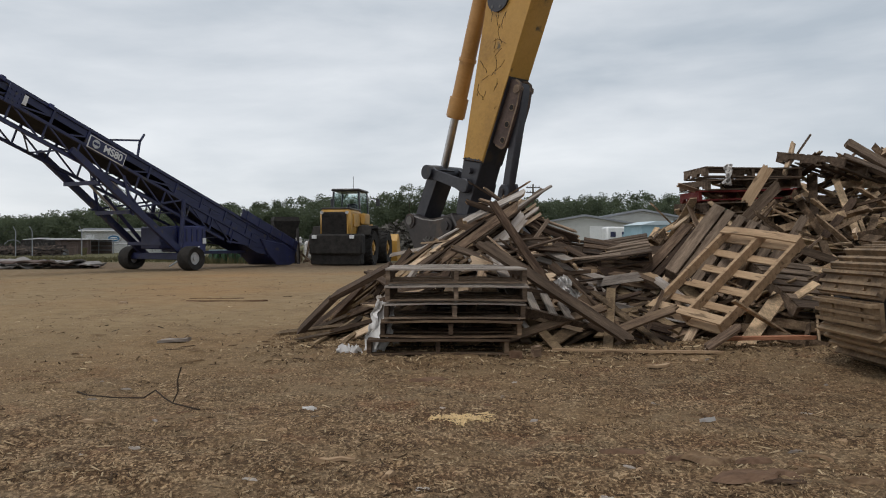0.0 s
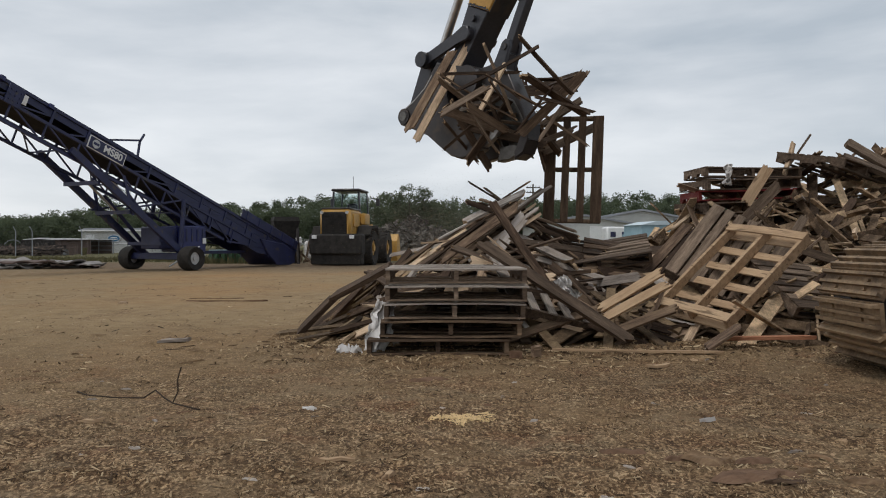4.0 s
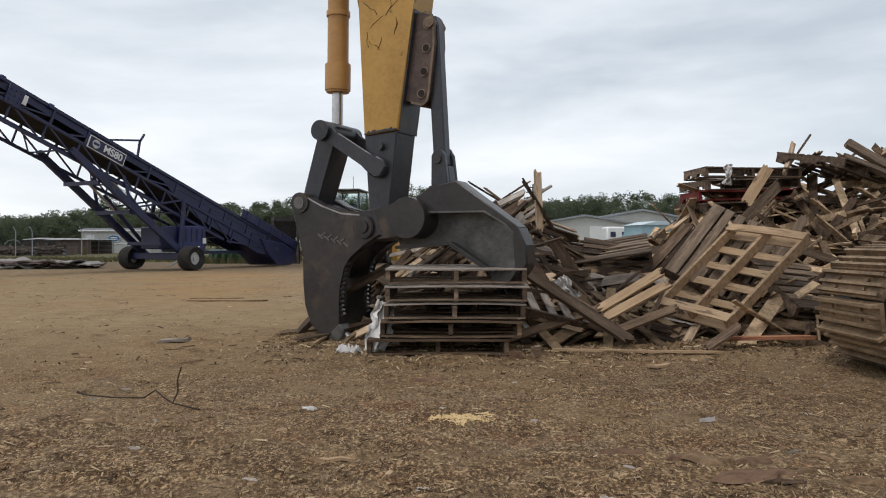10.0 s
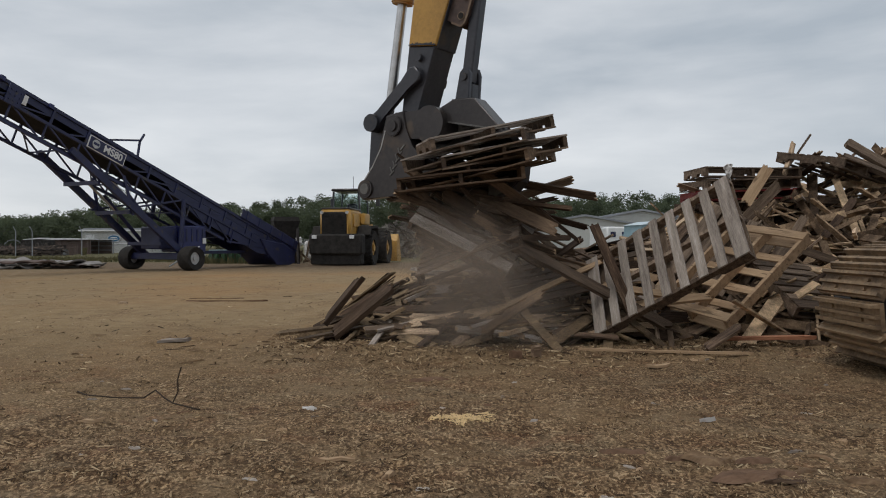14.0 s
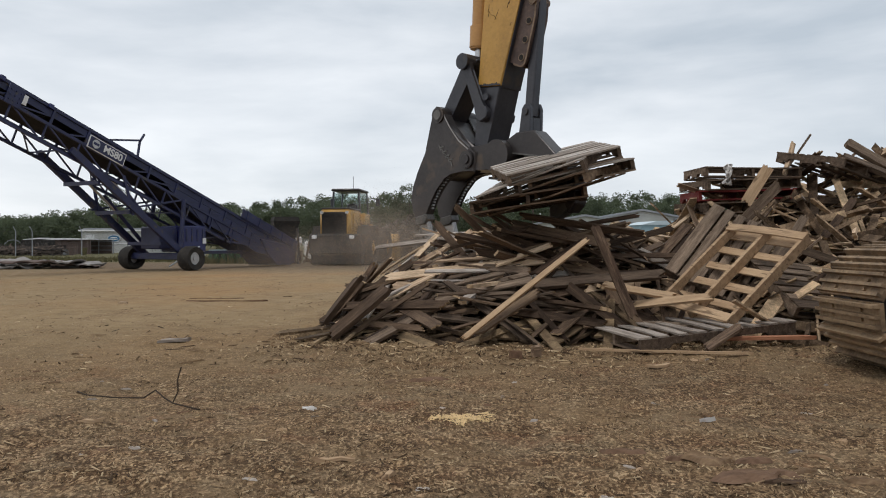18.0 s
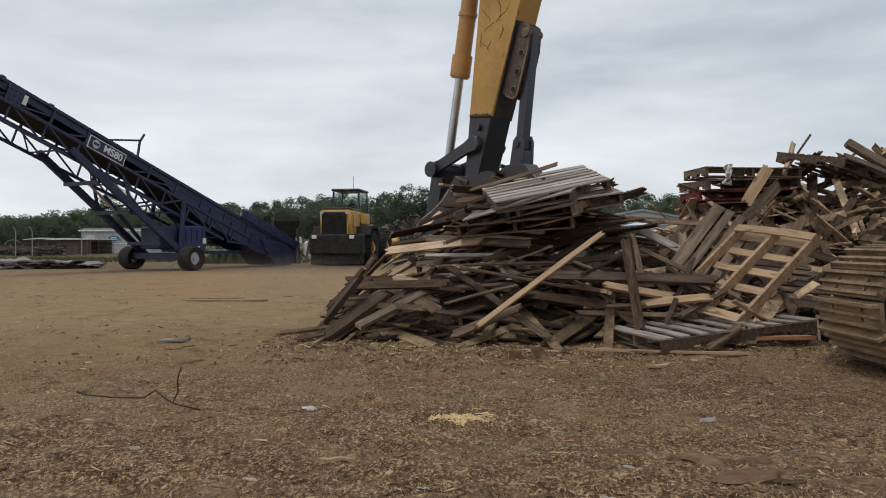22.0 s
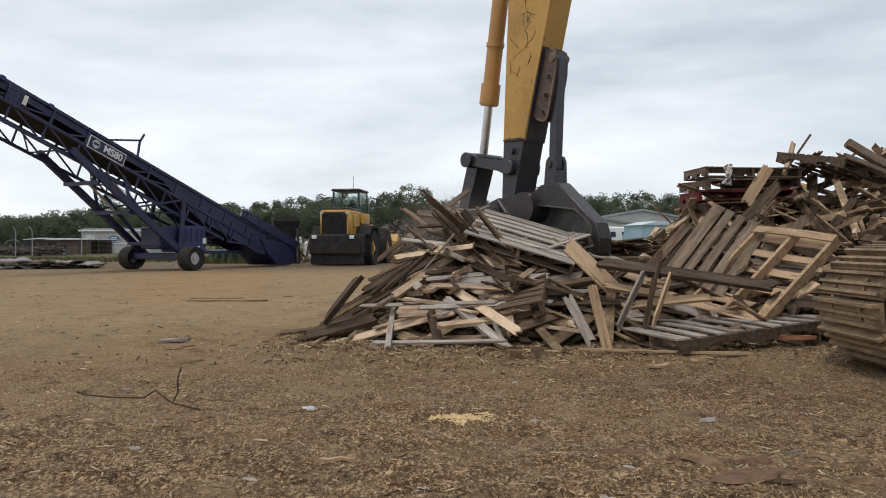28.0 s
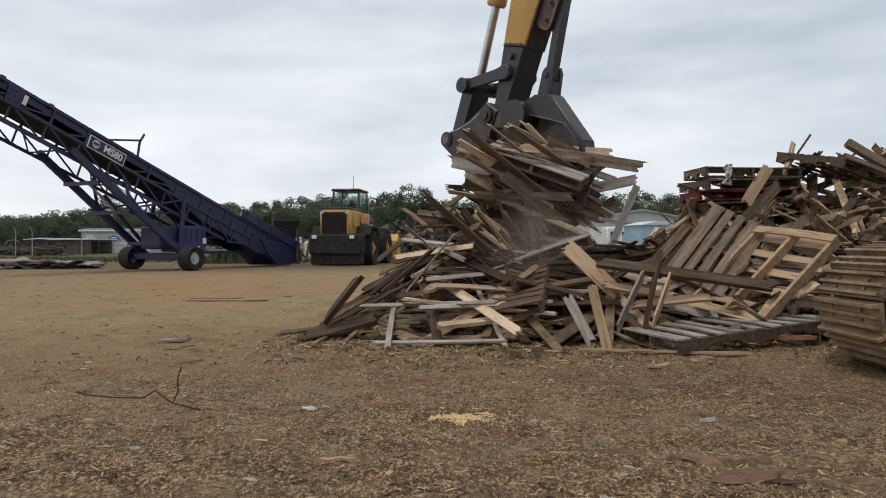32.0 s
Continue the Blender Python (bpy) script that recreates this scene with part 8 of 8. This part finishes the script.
def build_litter():
    rng = random.Random(55)
    verts, faces = [], []

    def sliver(x, y, l, w, h, a, lift=0.0, tip=0.0):
        i = len(verts)
        z = ground_height(x, y) + lift
        c, s = math.cos(a), math.sin(a)
        for px, py, pz in ((-l / 2, -w / 2, 0), (l / 2, -w / 3, tip), (l / 2 * 0.8, w / 2, tip), (-l / 2 * 0.9, w / 3, 0), (-l / 3, 0, h), (l / 3, 0, h + tip)):
            verts.append((x + px * c - py * s, y + px * s + py * c, z + pz))
        faces.extend(tuple(i + q for q in f) for f in ((0, 1, 5, 4), (1, 2, 5), (2, 3, 4, 5), (3, 0, 4)))

    for k in range(52000):
        y = 2.5 + 8.5 * rng.random() ** 1.9
        x = rng.uniform(-0.62, 0.62) * y
        if x < -0.6 and y > 5.6 + 0.5 * noise.noise((x, y, 5.0)) and rng.random() < 0.8:
            continue
        if noise.noise((x * 2.6, y * 5.0, 3.3)) + 0.6 * noise.noise((x * 9, y * 14, 1.7)) < rng.uniform(-0.40, 0.62):
            continue
        big = rng.random() ** 9
        sliver(x, y, 0.004 + 0.012 * rng.random() + 0.075 * big, 0.002 + 0.0035 * rng.random() + 0.006 * big, 0.002 + 0.004 * rng.random(), rng.uniform(0, 6.283), rng.uniform(-0.002, 0.003), rng.uniform(0, 0.010))
    # scattered splinters farther out on the sand
    for k in range(1500):
        y = 6.0 + 15.0 * rng.random() ** 1.4
        x = rng.uniform(-0.60, 0.30) * y
        if noise.noise((x * 0.7, y * 0.7, 8.1)) < rng.uniform(-0.6, 0.4):
            continue
        big = rng.random() ** 8
        sliver(x, y, 0.015 + 0.03 * rng.random() + 0.22 * big, 0.008 + 0.012 * rng.random(), 0.004 + 0.008 * rng.random(), rng.uniform(0, 6.283), 0.0, rng.uniform(0, 0.02))
    # splinters shed along the foot of the heap
    for k in range(2400):
        x = rng.uniform(-1.7, 3.4)
        y = front_edge(max(-1.7, min(3.2, x))) - 0.75 + rng.gauss(0.35, 0.42)
        big = rng.random() ** 6
        sliver(x, y, 0.01 + 0.02 * rng.random() + 0.14 * big, 0.005 + 0.012 * rng.random(), 0.004 + 0.008 * rng.random(), rng.uniform(0, 6.283), 0.0, rng.uniform(0, 0.02))
    me = bpy.data.meshes.new("wood_chips")
    me.from_pydata(verts, [], faces)
    me.materials.append(chip_mat)
    tagged(new("wood_chips", me), "scattered wood chips and splinters on the dirt", "wood chips", kind="stuff")
    verts, faces = [], []
    for k in range(420):
        a, q = rng.uniform(0, 6.283), rng.random() ** 0.7
        x, y = 0.10 + 0.12 * q * math.cos(a) * (1 + 0.6 * math.sin(2 * a + 1)), 4.12 + 0.10 * q * math.sin(a) * (1 + 0.4 * math.sin(3 * a))
        sliver(x, y, 0.01 + 0.025 * rng.random(), 0.006, 0.004, rng.uniform(0, 6.28), 0.002, 0.006)
    me = bpy.data.meshes.new("sawdust_patch")
    me.from_pydata(verts, [], faces)
    me.materials.append(sawdust_mat)
    tagged(new("sawdust_patch", me), "small patch of fresh yellow sawdust on the dirt", "sawdust", kind="stuff")
    # a dead branch
    t = thing("branch", "thin dark dead branch lying on the dirt", "branch", "", pose(-1.65, 4.5, 0.01))
    bm = B()
    pts = [(-0.63, 0.28, 0.01), (-0.5, 0.12, 0.02), (-0.3, 0.06, 0.015), (-0.12, 0.03, 0.02), (-0.06, 0.06, 0.06), (0.02, -0.02, 0.03), (0.10, -0.10, 0.015), (0.30, -0.25, 0.01)]
    for a, b in zip(pts, pts[1:]):
        rod(bm, a, b, 0.0045, 6)
    part("main_stem", bm, twig_mat, t)
    bm = B()
    pts = [(0.10, -0.10, 0.02), (0.125, -0.09, 0.08), (0.12, -0.08, 0.15), (0.14, -0.08, 0.22)]
    for a, b in zip(pts, pts[1:]):
        rod(bm, a, b, 0.004, 6)
    part("side_shoot", bm, twig_mat, t)
    # single chunks that can be told apart
    for k, (x, y, l, w, h, a, mat, label) in enumerate(((-0.47, 3.32, 0.15, 0.022, 0.015, 5, wood_pale, "pale splinter of wood on the dirt"), (-1.85, 4.02, 0.11, 0.03, 0.02, 20, wood_pale, "pale chip of wood on the dirt"), (-0.77, 4.40, 0.06, 0.03, 0.015, -35, plastic, "small white plastic scrap on the dirt"), (-2.62, 7.5, 0.28, 0.09, 0.03, 25, wood_silver, "short grey offcut lying on the dirt"), (1.3, 2.9, 0.12, 0.02, 0.015, -5, wood, "grey splinter on the dirt"), (-0.22, 3.12, 0.07, 0.02, 0.015, 60, wood_pale, "pale curled chip on the dirt"), (2.05, 6.25, 0.14, 0.03, 0.015, -30, wood_pale, "pale splinter of wood on the dirt"), (0.60, 6.35, 0.09, 0.07, 0.07, 10, bark_red, "reddish brick fragment by the pallets"), (0.78, 6.4, 0.10, 0.06, 0.09, 35, wood, "wood block by the pallets"), (1.38, 4.0, 0.05, 0.03, 0.02, 30, plastic, "small white scrap on the dirt"), (1.62, 3.28, 0.09, 0.02, 0.012, -40, wood_pale, "pale splinter of wood on the dirt"), (2.0, 3.3, 0.13, 0.02, 0.012, -25, wood_pale, "pale splinter of wood on the dirt"), (-3.9, 13.2, 0.9, 0.03, 0.015, 5, bark_red, "thin reddish stick lying on the sand"), (-3.55, 12.6, 1.3, 0.04, 0.02, 3, bark_red, "thin dark stick lying on the sand"), (-5.0, 12.0, 0.14, 0.05, 0.03, 3, wood, "small chip of wood on the sand"), (1.9, 4.6, 0.10, 0.03, 0.02, 70, wood_pale, "pale chip of wood on the dirt"))):
        bm = plank_mesh(rng, l, w, h)
        for v in bm.verts:
            v.co.z += 0.012 * noise.noise(v.co * 18 + Vector((k, 0, 0)))
        ob = part("wood_chunk", bm, mat)
        tagged(ob, label, "debris", "pieces on the dirt")
        ob.matrix_basis = pose(x, y, ground_height(x, y) + h / 2, 0, 0, a)
    # crumbled slabs of rotten bark and small splinters
    def slab_of_bark(l, w, h, seed):
        bm = B()
        nx, ny = 13, 6
        grid = []
        for a in range(nx):
            u = 2 * a / (nx - 1) - 1
            half = w / 2 * (1 - 0.75 * abs(u) ** 2.5) * (1 + 0.55 * noise.noise((u * 2.3, seed, 0.4)))
            drift = 0.45 * w * noise.noise((u * 1.6, seed, 7.7))
            row = []
            for b in range(ny):
                v = 2 * b / (ny - 1) - 1
                edge = max(abs(u), abs(v)) ** 4
                x = l / 2 * u * (1 + 0.18 * noise.noise((v * 2.5, seed, 3.1)))
                z = (h * (1 - 0.9 * edge)) * (0.75 + 0.5 * noise.noise((u * 3, v * 3, seed))) + 0.35 * h * noise.noise((u * 3, v * 9, seed + 2.0))
                row.append(bm.verts.new((x, half * v + drift, -0.004 if abs(v) == 1 or abs(u) == 1 else max(z, 0.001))))
            grid.append(row)
        for a in range(nx - 1):
            for b in range(ny - 1):
                bm.faces.new((grid[a][b], grid[a + 1][b], grid[a + 1][b + 1], grid[a][b + 1]))
        return bm

    slabs = [(1.22, 3.00, 0.37, 0.13, 0.030, 6), (1.14, 3.28, 0.24, 0.10, 0.028, -22), (0.80, 3.42, 0.20, 0.05, 0.016, -8), (1.43, 3.07, 0.20, 0.07, 0.022, 20), (1.02, 3.36, 0.13, 0.06, 0.02, 30), (1.62, 2.93, 0.16, 0.06, 0.02, -10), (1.30, 3.20, 0.16, 0.05, 0.02, 4), (0.84, 3.20, 0.07, 0.04, 0.016, 0), (-0.10, 5.35, 0.30, 0.13, 0.03, 2), (-0.34, 5.3, 0.16, 0.08, 0.02, 12)]
    for k in range(90):
        y = 2.6 + 4.2 * rng.random() ** 1.3
        slabs.append((rng.uniform(-0.56, 0.58) * y, y, rng.uniform(0.025, 0.085), rng.uniform(0.010, 0.024), rng.uniform(0.006, 0.014), rng.uniform(-60, 60)))
    for k, (x, y, l, w, h, a) in enumerate(slabs):
        mat, label = ((bark_red, "crumbled reddish bark lying on the dirt"), (bark_brown, "rotten brown bark lying on the dirt"), (wood_silver, "greyed splinter of wood on the dirt"), (wood_pale, "pale splinter of wood on the dirt"))[k % 2 if k < 10 else (k * 7) % 4]
        ob = part("bark_piece", slab_of_bark(l, w, h, k * 1.37), mat)
        tagged(ob, label, "debris", "pieces on the dirt")
        ob.matrix_basis = pose(x, y, ground_height(x, y), 0, 0, a)


build_litter()


def motions():
    move_arm()
    for ob, rows in MOVES:
        rows = sorted(rows, key=lambda r: r[0])
        walk(ob, rows)


motions()
